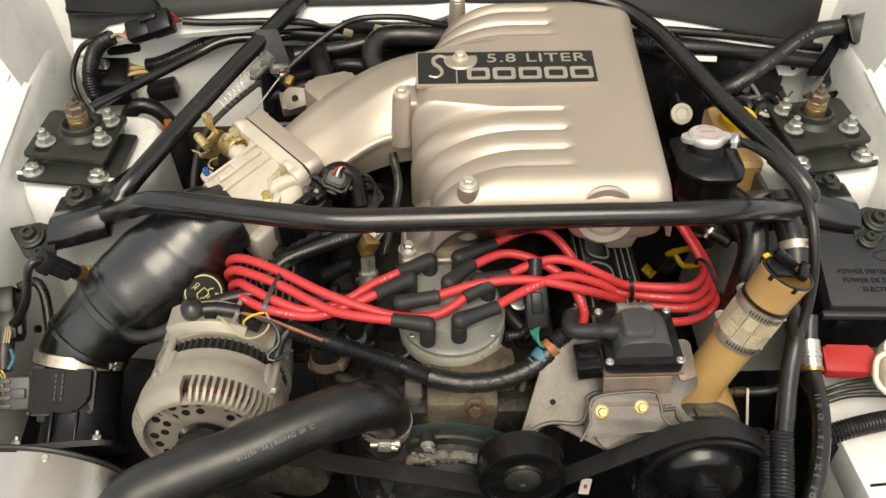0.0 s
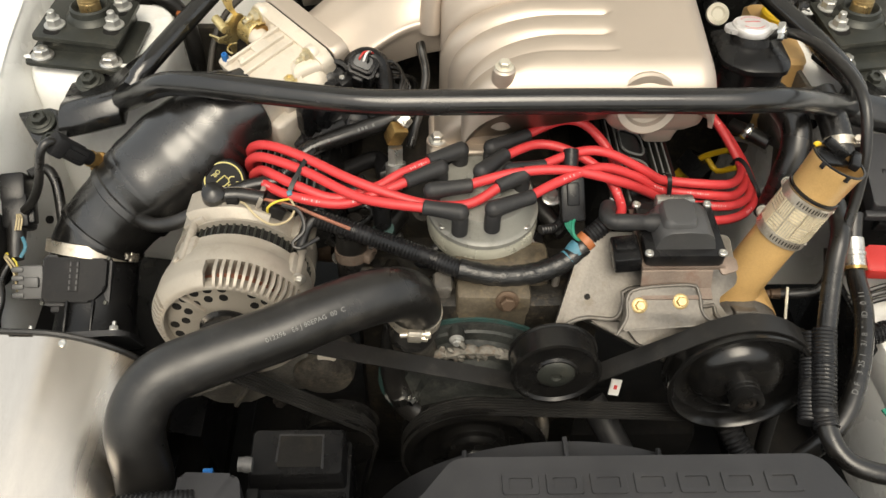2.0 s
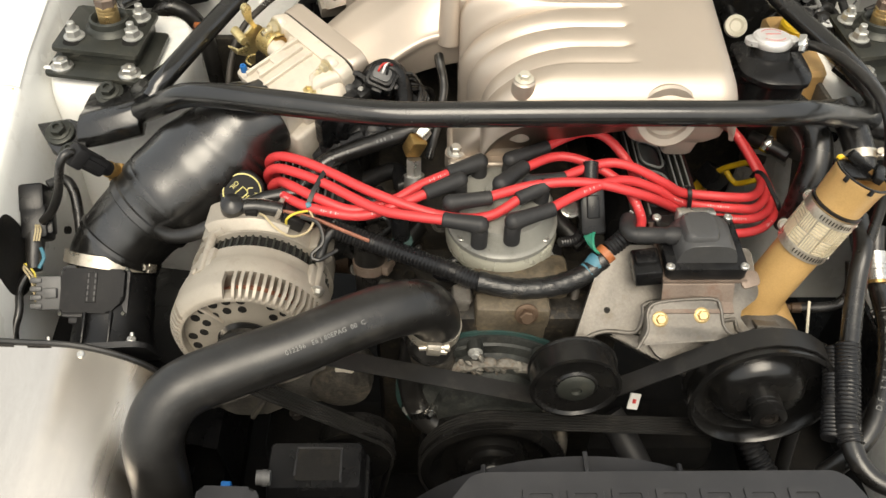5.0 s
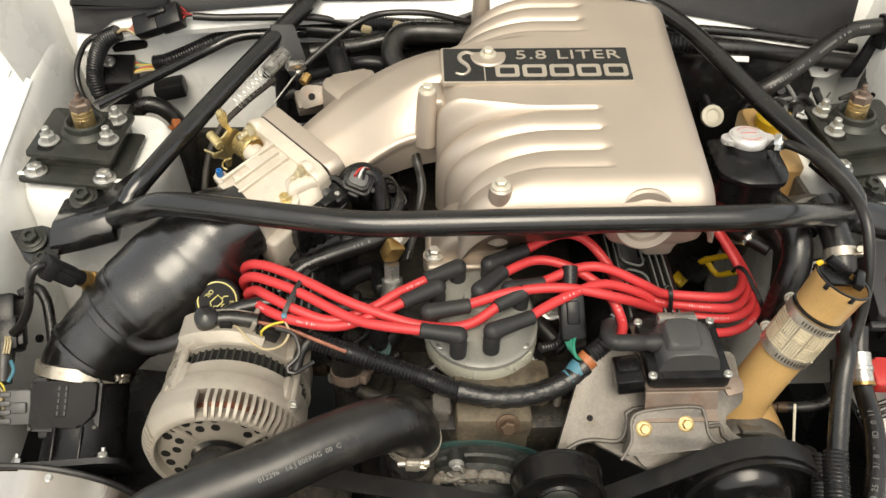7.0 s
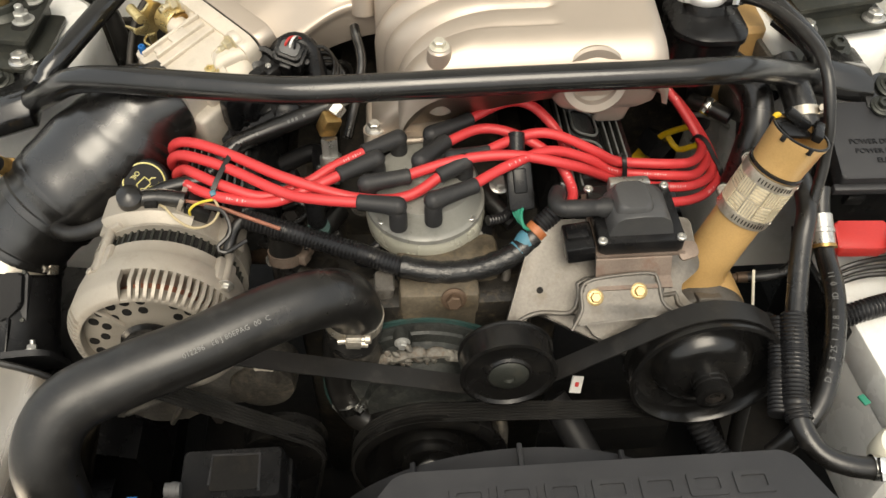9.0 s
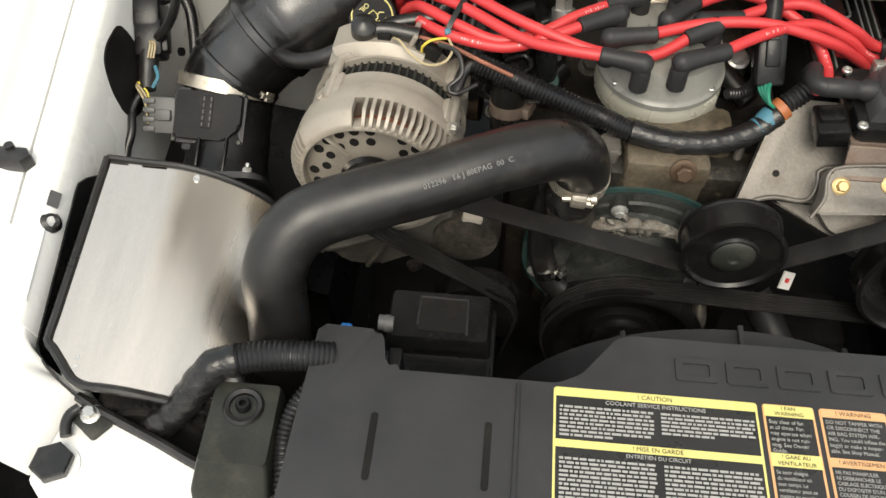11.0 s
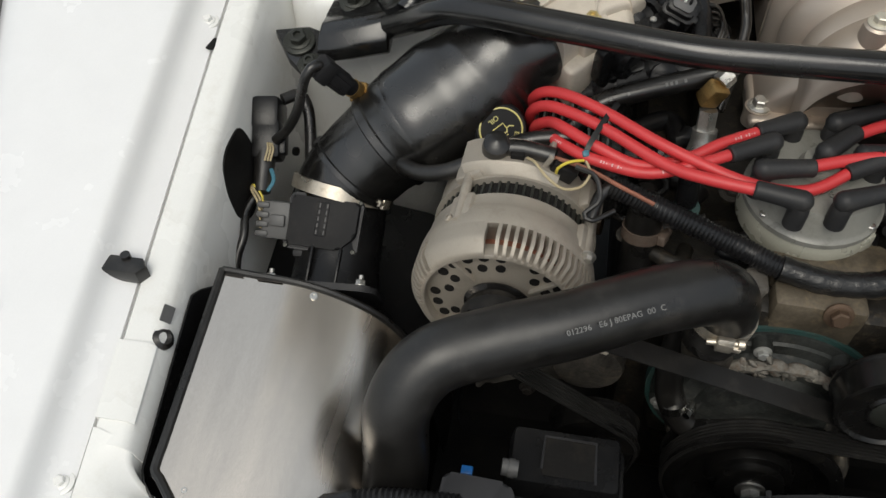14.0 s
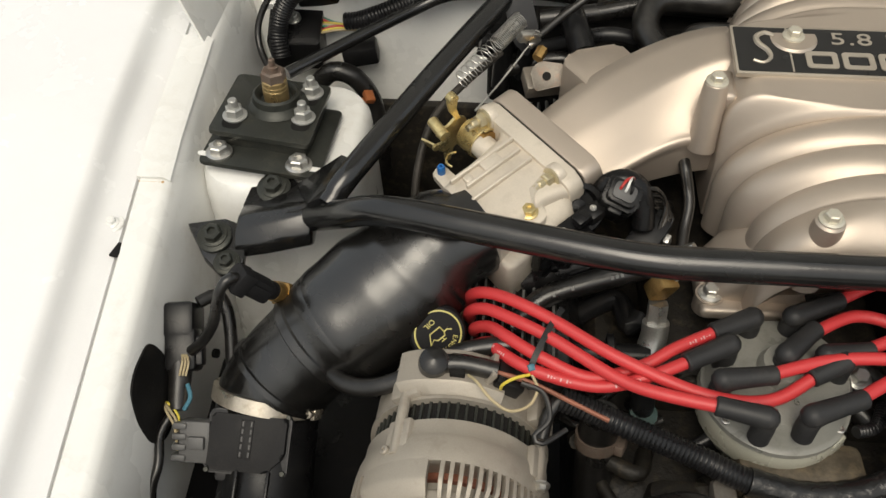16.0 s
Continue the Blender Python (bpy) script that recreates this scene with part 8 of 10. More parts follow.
loom = thing("front_harness", (-0.37, 0.33, 0.70), "black corrugated wiring loom partly wrapped in worn tape", "wiring loom")
bm = loom_tube(bmesh.new(), [(-0.285, 0.345, 0.728), (-0.315, 0.341, 0.733), (-0.345, 0.338, 0.733), (-0.372, 0.333, 0.730)], 0.0140, 0.0042, 0.0014)
part("sleeve", bm, LOOM, loom)
bm = tube(bmesh.new(), [(-0.366, 0.334, 0.731), (-0.385, 0.328, 0.728), (-0.400, 0.316, 0.714), (-0.412, 0.306, 0.699), (-0.428, 0.298, 0.682), (-0.446, 0.290, 0.668)], 0.0145, 16, 0.005, lambda u: 0.0148 + 0.0009 * math.sin(u * 37))
part("tape_wrap", bm, TAPE, loom, "worn tape wrap")
bm = loom_tube(bmesh.new(), [(-0.300, 0.325, 0.715), (-0.312, 0.305, 0.712), (-0.318, 0.28, 0.705), (-0.315, 0.25, 0.698), (-0.31, 0.22, 0.69)], 0.0085, 0.0042, 0.0014)
part("branch", bm, LOOM, loom)
bm = tube(bmesh.new(), [(-0.515, 0.308, 0.684), (-0.49, 0.296, 0.684), (-0.46, 0.284, 0.684), (-0.43, 0.272, 0.684), (-0.393, 0.256, 0.684), (-0.36, 0.244, 0.684), (-0.32, 0.232, 0.684)], 0.0048, 8)
part("support_seal", bm, RUBBER, None, "black rubber seal strip on the radiator support", category="seal")
clip = thing("support_clip", (-0.505, 0.285, 0.68), "black rubber clip bolted on the white support", "clip")
bm = bmesh.new()
prism(bm, rounded([(-0.016, -0.012), (0.018, -0.014), (0.02, 0.008), (-0.012, 0.014)], 0.003), frame_of((-0.497, 0.290, 0.6805), (0.8, -0.5, 0), (0, 0, 1)), 0, 0.005, 0.001)
part("plate", bm, PLATE, clip)
bm = tube(bmesh.new(), [(-0.508, 0.296, 0.688), (-0.514, 0.289, 0.688), (-0.515, 0.279, 0.687), (-0.512, 0.270, 0.685)], 0.005, 10, 0.003)
part("hook", bm, RUBBER, clip)

# ---- right side: filler, brake parts, fuse box, hoses ----
filler = thing("coolant_filler", (0.33, 0.85, 0.78), "black coolant filler neck with a bright pressure cap", "coolant filler")
bm = bmesh.new()
loft(bm, [[Vector((cx + u, cy + v, z)) for u, v in rounded([(-w, -h * 0.5), (-w * 0.4, -h), (w * 0.75, -h), (w, -h * 0.55), (w, h), (-w, h)], 0.012)] for z, cx, cy, w, h in
          ((0.806, 0.336, 0.866, 0.028, 0.028), (0.818, 0.335, 0.860, 0.034, 0.034), (0.832, 0.333, 0.855, 0.037, 0.039), (0.869, 0.333, 0.852, 0.039, 0.042), (0.873, 0.333, 0.852, 0.0420, 0.0450), (0.879, 0.333, 0.852, 0.0420, 0.0450), (0.882, 0.333, 0.852, 0.0385, 0.0415), (0.887, 0.332, 0.857, 0.030, 0.031), (0.890, 0.330, 0.863, 0.0225, 0.0225), (0.898, 0.330, 0.865, 0.021, 0.021))])
part("neck", bm, PLASTIC, filler, sharp=22)
part("outlet", tube(bmesh.new(), [(0.338, 0.868, 0.815), (0.344, 0.885, 0.795), (0.358, 0.905, 0.77), (0.38, 0.92, 0.73), (0.39, 0.93, 0.66)], 0.019, 18), RUBBER, filler)
CPM = frame_of((0.330, 0.866, 0.897), (1, 0.02, 0), (0, 0.10, 1))
bm = lathe(bmesh.new(), [(0.0225, 0.0), (0.0235, 0.002), (0.0235, 0.008), (0.0225, 0.0095), (0.0212, 0.0092), (0.0190, 0.0112), (0.0, 0.0125)], CPM.translation, CPM.to_3x3() @ Vector((0, 0, 1)), 44, close=False)
pcap = part("pressure_cap", bm, PALECAP, filler, "bright pressed steel pressure cap")
for s in (-1, 1):
    bm = prism(bmesh.new(), rounded([(0.014 * s, -0.014), (0.029 * s, -0.008), (0.034 * s, 0.0), (0.029 * s, 0.008), (0.014 * s, 0.014)][::s], 0.0035), CPM, 0.001, 0.007, 0.002)
    part("cap_ear", bm, PALECAP, pcap)
bm = bmesh.new()
for k in range(3):
    for j in range(9):
        a = radians(40 + j * 12.5) if k == 0 else radians(-140 + j * 12.5)
        if k == 2:
            box(bm, CPM @ Vector((-0.0085 + j * 0.0021, 0.001, 0.0125)), (0.0013, 0.0016, 0.0004), CPM.to_3x3().to_4x4())
        else:
            box(bm, CPM @ Vector((0.0145 * math.cos(a), 0.0145 * math.sin(a), 0.0118)), (0.0010, 0.0014, 0.0005), CPM.to_3x3().to_4x4() @ turn(0, 0, math.degrees(a)))
part("cap_print", bm, LETTERRED, pcap, "worn red warning print")
ovf = thing("overflow_hose", (0.37, 0.84, 0.90), "thin black overflow hose looped over the brace", "hose")
bm = tube(bmesh.new(), [(0.352, 0.862, 0.894), (0.366, 0.852, 0.904), (0.376, 0.832, 0.913), (0.386, 0.795, 0.922), (0.394, 0.732, 0.930), (0.398, 0.690, 0.922), (0.402, 0.660, 0.885), (0.404, 0.642, 0.84), (0.398, 0.622, 0.80), (0.388, 0.59, 0.765), (0.37, 0.545, 0.735)], 0.0060, 14)
part("hose", bm, RUBBER, ovf)
band_clamp(ovf, (0.3635, 0.8515, 0.905), (0.8, -0.45, 0.3), 0.0066, 0.009, (0.3, -0.6, 0.7))

booster = thing("brake_booster", (0.43, 1.16, 0.78), "black round brake booster on the firewall", "brake booster")
bm = lathe(bmesh.new(), [(0.135, -0.06), (0.14, -0.02), (0.140, 0.0), (0.136, 0.008), (0.118, 0.016), (0.112, 0.030), (0.075, 0.048), (0.03, 0.052)], (0.425, 1.195, 0.765), (-0.05, -1, 0.05), 48)
part("shell", bm, POWDER, booster)
bm = box(bmesh.new(), (0.408, 1.142, 0.852), (0.036, 0.002, 0.018), turn(-42, 0, -6), 0.0008)
part("sticker", bm, LABELWHITE, booster, "pale sticker")
bm = lathe(bmesh.new(), [(0.0165, 0.0), (0.0165, 0.007), (0.011, 0.0085), (0.008, 0.006), (0.007, 0.006)], (0.369, 1.082, 0.785), (0, -0.7, 0.7), 28)
part("grommet", bm, CREAM, booster, "cream rubber grommet")
bm = cyl(bmesh.new(), (0.372, 1.13, 0.78), (0.369, 1.085, 0.783), 0.012)
part("valve_stub", bm, PLASTIC, booster)
master = thing("brake_fluid_reservoir", (0.41, 0.98, 0.78), "tan brake fluid reservoir with a yellow cap", "reservoir")
bm = bmesh.new()
loft(bm, [[Vector((0.408 + u, 0.965 + v, z)) for u, v in round_rect(w, h, 0.012, 4)] for z, w, h in ((0.72, 0.045, 0.13), (0.80, 0.05, 0.14), (0.828, 0.052, 0.142), (0.834, 0.046, 0.13))])
part("tank", bm, TAN, master)
bm = lathe(bmesh.new(), [(0.024, 0), (0.025, 0.002), (0.025, 0.013), (0.022, 0.016), (0.0, 0.016)], (0.420, 0.992, 0.832), (0, 0, 1), 30, close=False)
part("cap", bm, YELLOWPL, master, "yellow plastic cap")

# rear hoses on the right
heater = thing("heater_hose", (0.45, 1.15, 0.84), "black rubber hoses along the firewall", "hose", "firewall hoses")
bm = tube(bmesh.new(), [(0.22, 1.17, 0.868), (0.31, 1.155, 0.866), (0.41, 1.15, 0.860), (0.50, 1.152, 0.846), (0.58, 1.155, 0.832), (0.62, 1.16, 0.825)], 0.0125, 16)
part("hose", bm, RUBBER, heater)
bm = loom_tube(bmesh.new(), [(0.25, 1.164, 0.868), (0.31, 1.155, 0.867), (0.36, 1.152, 0.864)], 0.0145, 0.006, 0.002)
part("ribbed_sleeve", bm, LOOM, heater)
bm = tube(bmesh.new(), [(0.22, 1.18, 0.886), (0.33, 1.168, 0.884), (0.45, 1.166, 0.872), (0.60, 1.17, 0.846)], 0.007, 12)
part("thin_hose", bm, RUBBER, heater)
vac = thing("vacuum_hose", (0.5, 1.1, 0.87), "black brake vacuum hose with worn white print", "hose")
VP = [(0.40, 1.06, 0.835), (0.432, 1.056, 0.856), (0.475, 1.078, 0.874), (0.525, 1.112, 0.890), (0.560, 1.130, 0.899), (0.600, 1.136, 0.902), (0.635, 1.145, 0.900)]
bm = tube(bmesh.new(), VP, 0.0118, 16)
part("hose", bm, RUBBER, vac)
bm = bmesh.new()
c = spline(VP, 0.004)
rnd = random.Random(11)
for i in range(8, len(c) - 14):
    if rnd.random() < 0.6:
        d = (c[i + 1] - c[i]).normalized()
        nn = Vector((0.15, -0.75, 0.6))
        nn = (nn - d * nn.dot(d)).normalized()
        box(bm, c[i] + nn * 0.0118, (0.0024, 0.0034, 0.0006), frame_of((0, 0, 0), d, nn))
part("print", bm, DULLINK, vac)
clipr = thing("hose_clip", (0.615, 1.14, 0.88), "black hose clip on the white apron", "clip")
bm = bmesh.new()
box(bm, (0.617, 1.138, 0.892), (0.026, 0.022, 0.05), turn(-15, 10, 20), 0.004)
prism(bm, rounded([(-0.02, -0.018), (0.02, -0.022), (0.022, 0.02), (-0.016, 0.024)], 0.004), frame_of((0.628, 1.125, 0.903), (1, 0.3, 0.1), (-0.25, -0.7, 0.65)), 0, 0.012, 0.003)
part("clip", bm, PLASTIC, clipr)
bm = sheet(bmesh.new(), [[Vector((x - 0.012, 1.146, z)), Vector((x + 0.012, 1.146, z))] for x, z in ((0.614, 0.885), (0.610, 0.872), (0.606, 0.853), (0.598, 0.833), (0.590, 0.815))], 0.008)
part("strap", bm, PLASTIC, clipr)
for k in range(3):
    part("lead", tube(bmesh.new(), [(0.620 - 0.005 * k, 1.145, 0.875), (0.620 - 0.005 * k, 1.143, 0.856), (0.622 - 0.006 * k, 1.136, 0.831), (0.609 - 0.006 * k, 1.118, 0.819), (0.582, 1.095, 0.819 - 0.004 * k), (0.555, 1.085, 0.812)], 0.0030, 8), RUBBER, clipr)
aph = thing("apron_hose", (0.61, 1.06, 0.82), "black hose lying on the apron behind the camber plate", "hose")
part("hose", tube(bmesh.new(), [(0.575, 1.10, 0.790), (0.605, 1.09, 0.812), (0.615, 1.07, 0.827), (0.624, 1.05, 0.835), (0.635, 1.03, 0.835), (0.644, 1.01, 0.828), (0.640, 0.985, 0.80)], 0.0062, 12), RUBBER, aph)
patch = thing("firewall_bracket", (0.562, 1.18, 0.81), "white bracket with a bolt hole on the firewall", "bracket")
bm = prism(bmesh.new(), rounded([(-0.028, 0.010), (0.026, -0.004), (0.004, -0.014), (-0.018, -0.012)][::-1], 0.003), frame_of((0.562, 1.172, 0.810), (1, 0, 0), (0, -0.85, 0.5)), 0, 0.003)
part("plate", bm, WHITE, patch)
# hole is a dark disc on the plate, standing for its shade
part("hole", lathe(bmesh.new(), [(0.0042, 0), (0.0042, 0.0006)], Vector((0.566, 1.172, 0.809)) + Vector((0, -0.85, 0.5)).normalized() * 0.003, (0, -0.85, 0.5), 14), BLACKVOID, patch)
# clutter at the booster: plug and harness bundle
bundle = thing("wiring_bundle", (0.50, 1.05, 0.80), "tangled black taped wires beside the brake booster", "wiring loom")
rnd = random.Random(3)
for k in range(7):
    o = Vector((0.485 + rnd.uniform(-0.02, 0.03), 1.06 + rnd.uniform(-0.04, 0.05), 0.80 + rnd.uniform(-0.02, 0.03)))
    pts = [o + Vector((rnd.uniform(-0.05, 0.05), rnd.uniform(-0.05, 0.05), rnd.uniform(-0.05, 0.03))) * 1.0 for _ in range(4)]
    part("wire", tube(bmesh.new(), pts, rnd.choice((0.004, 0.006, 0.009)), 10), RUBBER if k % 2 else LOOM, bundle)

for k in range(10):
    o = Vector((0.425 + 0.007 * k, 1.045 - 0.006 * k, 0.835 - 0.003 * k))
    pts = [o, o + Vector((rnd.uniform(-0.015, 0.02), -0.02, rnd.uniform(-0.01, 0.022))), o + Vector((rnd.uniform(-0.01, 0.03), -0.045, rnd.uniform(-0.02, 0.012))), o + Vector((rnd.uniform(-0.01, 0.02), -0.06, -0.05))]
    part("wire", tube(bmesh.new(), pts, rnd.choice((0.003, 0.004, 0.006)), 8), RUBBER if k % 2 else LOOM, bundle)
for k in range(12):
    o = Vector((0.440 + rnd.uniform(-0.02, 0.06), 1.00 + rnd.uniform(-0.02, 0.06), 0.832 + rnd.uniform(-0.02, 0.02)))
    d = Vector((rnd.uniform(-1, 1), rnd.uniform(-1, 1), rnd.uniform(-0.4, 0.6))).normalized() * 0.018
    part("tape_end", tube(bmesh.new(), [o - d, o + Vector((0, 0, rnd.uniform(0, 0.008))), o + d], rnd.choice((0.0012, 0.002, 0.003)), 6), BOOT if k % 3 else DULLINK, bundle)

# extra taped branches, added to hide the white tower wall and darken the spot
for k in range(9):
    o = Vector((0.470 + 0.010 * (k % 3), 0.955 + 0.016 * k, 0.800 + 0.004 * (k % 4)))
    part("taped_branch", tube(bmesh.new(), [o + Vector((-0.03, -0.012, -0.03)), o + Vector((-0.008, rnd.uniform(-0.012, 0.012), 0.006)), o + Vector((0.014, rnd.uniform(-0.01, 0.01), 0.006)), o + Vector((0.03, 0.01, -0.035))], rnd.choice((0.007, 0.010, 0.012)), 10), RUBBER, bundle)

# fuse box
fuse = thing("fuse_box", (0.55, 0.76, 0.66), "black plastic power distribution box with moulded print", "fuse box")
FM = frame_of((0.552, 0.743, 0.779), (1, -0.02, -0.01), (0.02, -0.25, 1))
bm = prism(bmesh.new(), rounded([(-0.080, -0.052), (0.10, -0.052), (0.10, 0.055), (-0.076, 0.055)], 0.006), FM, -0.022, 0.0, 0.004, 3)
part("lid", bm, COVER, fuse)
bm = bmesh.new()
box(bm, FM @ Vector((0.0, -0.056, -0.016)), (0.175, 0.010, 0.012), FM.to_3x3().to_4x4(), 0.003)
part("lid_edge", bm, COVER, fuse)
bm = prism(bmesh.new(), rounded([(-0.076, -0.05), (0.10, -0.05), (0.10, 0.05), (-0.07, 0.05)], 0.005), FM, -0.12, -0.02, 0.002)
part("box", bm, PLASTIC, fuse)
for u in (-0.05, 0.02):
    bm = box(bmesh.new(), FM @ Vector((u, -0.054, -0.04)), (0.022, 0.008, 0.018), FM.to_3x3().to_4x4(), 0.002)
    part("latch", bm, PLASTIC, fuse)
bm = bmesh.new()
tube(bm, [FM @ Vector((0.012 + 0.019 * math.cos(a), 0.022 + 0.008 * math.sin(a), 0.0)) for a in [2 * math.pi * k / 24 for k in range(25)]], 0.0008, 6, smooth=False)
part("oval_mark", bm, PLASTIC, fuse)
for row, (s, u0) in enumerate((("POWER DISTRIBUTION", -0.060), ("POWER DE DISTRIB.", -0.056), ("ELECTRIQUE", -0.034))):
    lettering("moulded_lettering", s, 0.0095, FM @ Matrix.Translation((u0, -0.002 - 0.013 * row, 0.0003)), PLASTIC, fuse, 0.0008, align="LEFT")

term = thing("battery_terminal_cover", (0.48, 0.635, 0.70), "red plastic battery terminal cover", "terminal cover")
bm = prism(bmesh.new(), rounded([(-0.034, -0.017), (0.020, -0.019), (0.030, -0.010), (0.032, 0.018), (-0.029, 0.020)], 0.005), frame_of((0.483, 0.638, 0.722), (1, -0.02, 0), (0, -0.15, 1)), 0.0, 0.016, 0.004)
part("cover", bm, REDPL, term)
bm = bmesh.new()
tube(bm, [(0.505, 0.617, 0.742), (0.503, 0.605, 0.735), (0.512, 0.592, 0.728), (0.530, 0.588, 0.730), (0.54, 0.60, 0.74), (0.54, 0.625, 0.75), (0.525, 0.632, 0.752), (0.510, 0.628, 0.748), (0.504, 0.616, 0.742)], 0.0036, 10)
lathe(bm, [(0.030, -0.03), (0.032, 0.0), (0.028, 0.012), (0.0, 0.014)], (0.548, 0.632, 0.738), (0, 0, 1), 28, close=False)
bat = thing("battery", (0.54, 0.60, 0.50), "off-white plastic battery case in the corner", "battery")
part("filler_cap", bm, CREAM, bat, "cream plastic cap with a retaining loop")
bm = box(bmesh.new(), (0.555, 0.545, 0.585), (0.19, 0.25, 0.20), turn(0, 0, 4), 0.008)
part("case", bm, WHITE, bat)
# added black sheet keeps the gap beside the pale case dark
part("side_shade", box(bmesh.new(), (0.4505, 0.615, 0.575), (0.010, 0.13, 0.20), turn(0, 0, 4), 0.003), PLASTIC, bat, "black sheet added to darken the case side")
part("ledge", box(bmesh.new(), (0.57, 0.44, 0.655), (0.17, 0.10, 0.03), turn(0, 0, 4), 0.006), WHITE, bat)
part("case_rib", box(bmesh.new(), (0.462, 0.545, 0.66), (0.006, 0.22, 0.05), turn(0, 0, 4), 0.002), WHITE, bat)
part("lid_seam", box(bmesh.new(), (0.555, 0.50, 0.6855), (0.17, 0.003, 0.003), turn(0, 0, 4), 0.001), BLACKVOID, bat)
cable = thing("battery_cable", (0.50, 0.575, 0.69), "black corrugated battery cable over the white case", "cable")
part("sleeve", loom_tube(bmesh.new(), [(0.43, 0.555, 0.690), (0.47, 0.562, 0.700), (0.52, 0.570, 0.704), (0.60, 0.580, 0.705)], 0.0125, 0.0045, 0.0014), LOOM, cable)
for k in range(3):
    part("lead", tube(bmesh.new(), [(0.44, 0.60 + 0.008 * k, 0.69), (0.48, 0.606 + 0.007 * k, 0.702 + 0.003 * k), (0.53, 0.603 + 0.012 * k, 0.706), (0.58, 0.60 + 0.01 * k, 0.70)], 0.0032, 8), RUBBER, cable)
part("tag", box(bmesh.new(), (0.441, 0.470, 0.668), (0.008, 0.012, 0.003), turn(0, 0, 20), 0.001), GREENW, cable, "green tag")

# vertical hoses on the right
coolant = thing("heater_return_hose", (0.37, 0.52, 0.65), "black hose running down with a corrugated sleeve", "hose")
CP = [(0.402, 0.665, 0.80), (0.392, 0.620, 0.80), (0.381, 0.588, 0.781), (0.367, 0.540, 0.756), (0.353, 0.488, 0.735), (0.343, 0.443, 0.720), (0.345, 0.412, 0.710), (0.358, 0.393, 0.703), (0.380, 0.383, 0.70), (0.405, 0.379, 0.698)]
part("hose", tube(bmesh.new(), CP, 0.0105, 16), RUBBER, coolant)
part("sleeve", loom_tube(bmesh.new(), [(0.3605, 0.525, 0.749), (0.353, 0.488, 0.735), (0.343, 0.443, 0.720), (0.342, 0.425, 0.715)], 0.0135, 0.0042, 0.0014), LOOM, coolant)
part("second_sleeve", loom_tube(bmesh.new(), [(0.352, 0.53, 0.735), (0.340, 0.48, 0.720), (0.328, 0.435, 0.708)], 0.0115, 0.0042, 0.0014), LOOM, coolant)
ac = thing("refrigerant_hose", (0.41, 0.55, 0.65), "black refrigerant hose with an aluminium ferrule and white print", "hose")
AP = [(0.428, 0.665, 0.785), (0.424, 0.640, 0.768), (0.422, 0.606, 0.750), (0.418, 0.560, 0.742), (0.408, 0.520, 0.732), (0.392, 0.480, 0.720), (0.374, 0.448, 0.706), (0.352, 0.428, 0.69), (0.33, 0.42, 0.66)]
part("hose", tube(bmesh.new(), AP, 0.0105, 18), RUBBER, ac)
bm = lathe(bmesh.new(), [(0.0095, -0.016), (0.0125, -0.015), (0.0125, 0.0), (0.0135, 0.001), (0.0135, 0.005), (0.0125, 0.006), (0.0125, 0.02), (0.0115, 0.021)], (0.4235, 0.627, 0.7605), (-0.03, -0.87, -0.5), 26)
part("ferrule", bm, ZINC, ac, "dull aluminium ferrule")
bm = lathe(bmesh.new(), [(0.0128, -0.002), (0.0136, -0.0015), (0.0136, 0.002)], (0.4225, 0.610, 0.751), (-0.03, -0.87, -0.5), 26)
part("crimp_ring", bm, BRASS, ac)
c = spline(AP, 0.004)
for k, (ch, i) in enumerate(zip("DF 3251 3/8\" ID 011", range(44, 12, -1))):
    i = int(52 - k * 1.55)
    if ch == " " or not 0 < i < len(c) - 1:
        continue
    d = (c[i - 1] - c[i + 1]).normalized()
    nn = Vector((-0.42, -0.50, 0.78))
    nn = (nn - d * nn.dot(d)).normalized()
    lettering("hose_print", ch, 0.0085, frame_of(c[i] + nn * 0.0106, d, nn), DULLINK, ac, 0.0003)
acend = thing("charge_port", (0.40, 0.385, 0.69), "cream plastic cap with a bright band clamp", "cap")
bm = lathe(bmesh.new(), [(0.02, -0.02), (0.021, 0.004), (0.018, 0.010), (0.0, 0.011)], (0.428, 0.394, 0.705), (0, -0.1, 1), 30, close=False)
part("cap", bm, CREAM, acend)
band_clamp(acend, (0.405, 0.380, 0.698), (0.9, -0.1, 0.0), 0.011, 0.010, (0, -0.4, 1))

# lower clutter right of the engine
low = thing("lower_hoses", (0.3, 0.5, 0.45), "black corrugated and smooth hoses low in the bay", "hose", "low hoses")
part("corrugated_hose", loom_tube(bmesh.new(), [(0.285, 0.52, 0.60), (0.300, 0.49, 0.58), (0.325, 0.45, 0.56), (0.36, 0.42, 0.55)], 0.015, 0.006, 0.002), LOOM, low)
part("smooth_hose", tube(bmesh.new(), [(0.36, 0.56, 0.70), (0.352, 0.53, 0.62), (0.345, 0.50, 0.55), (0.34, 0.46, 0.48)], 0.009, 12), RUBBER, low)
part("steel_line", tube(bmesh.new(), [(0.349, 0.60, 0.73), (0.352, 0.565, 0.67), (0.354, 0.53, 0.60), (0.355, 0.50, 0.52)], 0.0016, 8), CREAM, low, "pale steel line")
part("lower_hose", tube(bmesh.new(), [(0.14, 0.56, 0.56), (0.16, 0.53, 0.54), (0.18, 0.49, 0.52), (0.20, 0.45, 0.50)], 0.018, 16), BOOT, low)
part("drain_pipe", tube(bmesh.new(), [(0.07, 0.55, 0.58), (0.075, 0.52, 0.565), (0.07, 0.50, 0.53)], 0.008, 12), GREY_CAST, low, "dusty metal pipe")
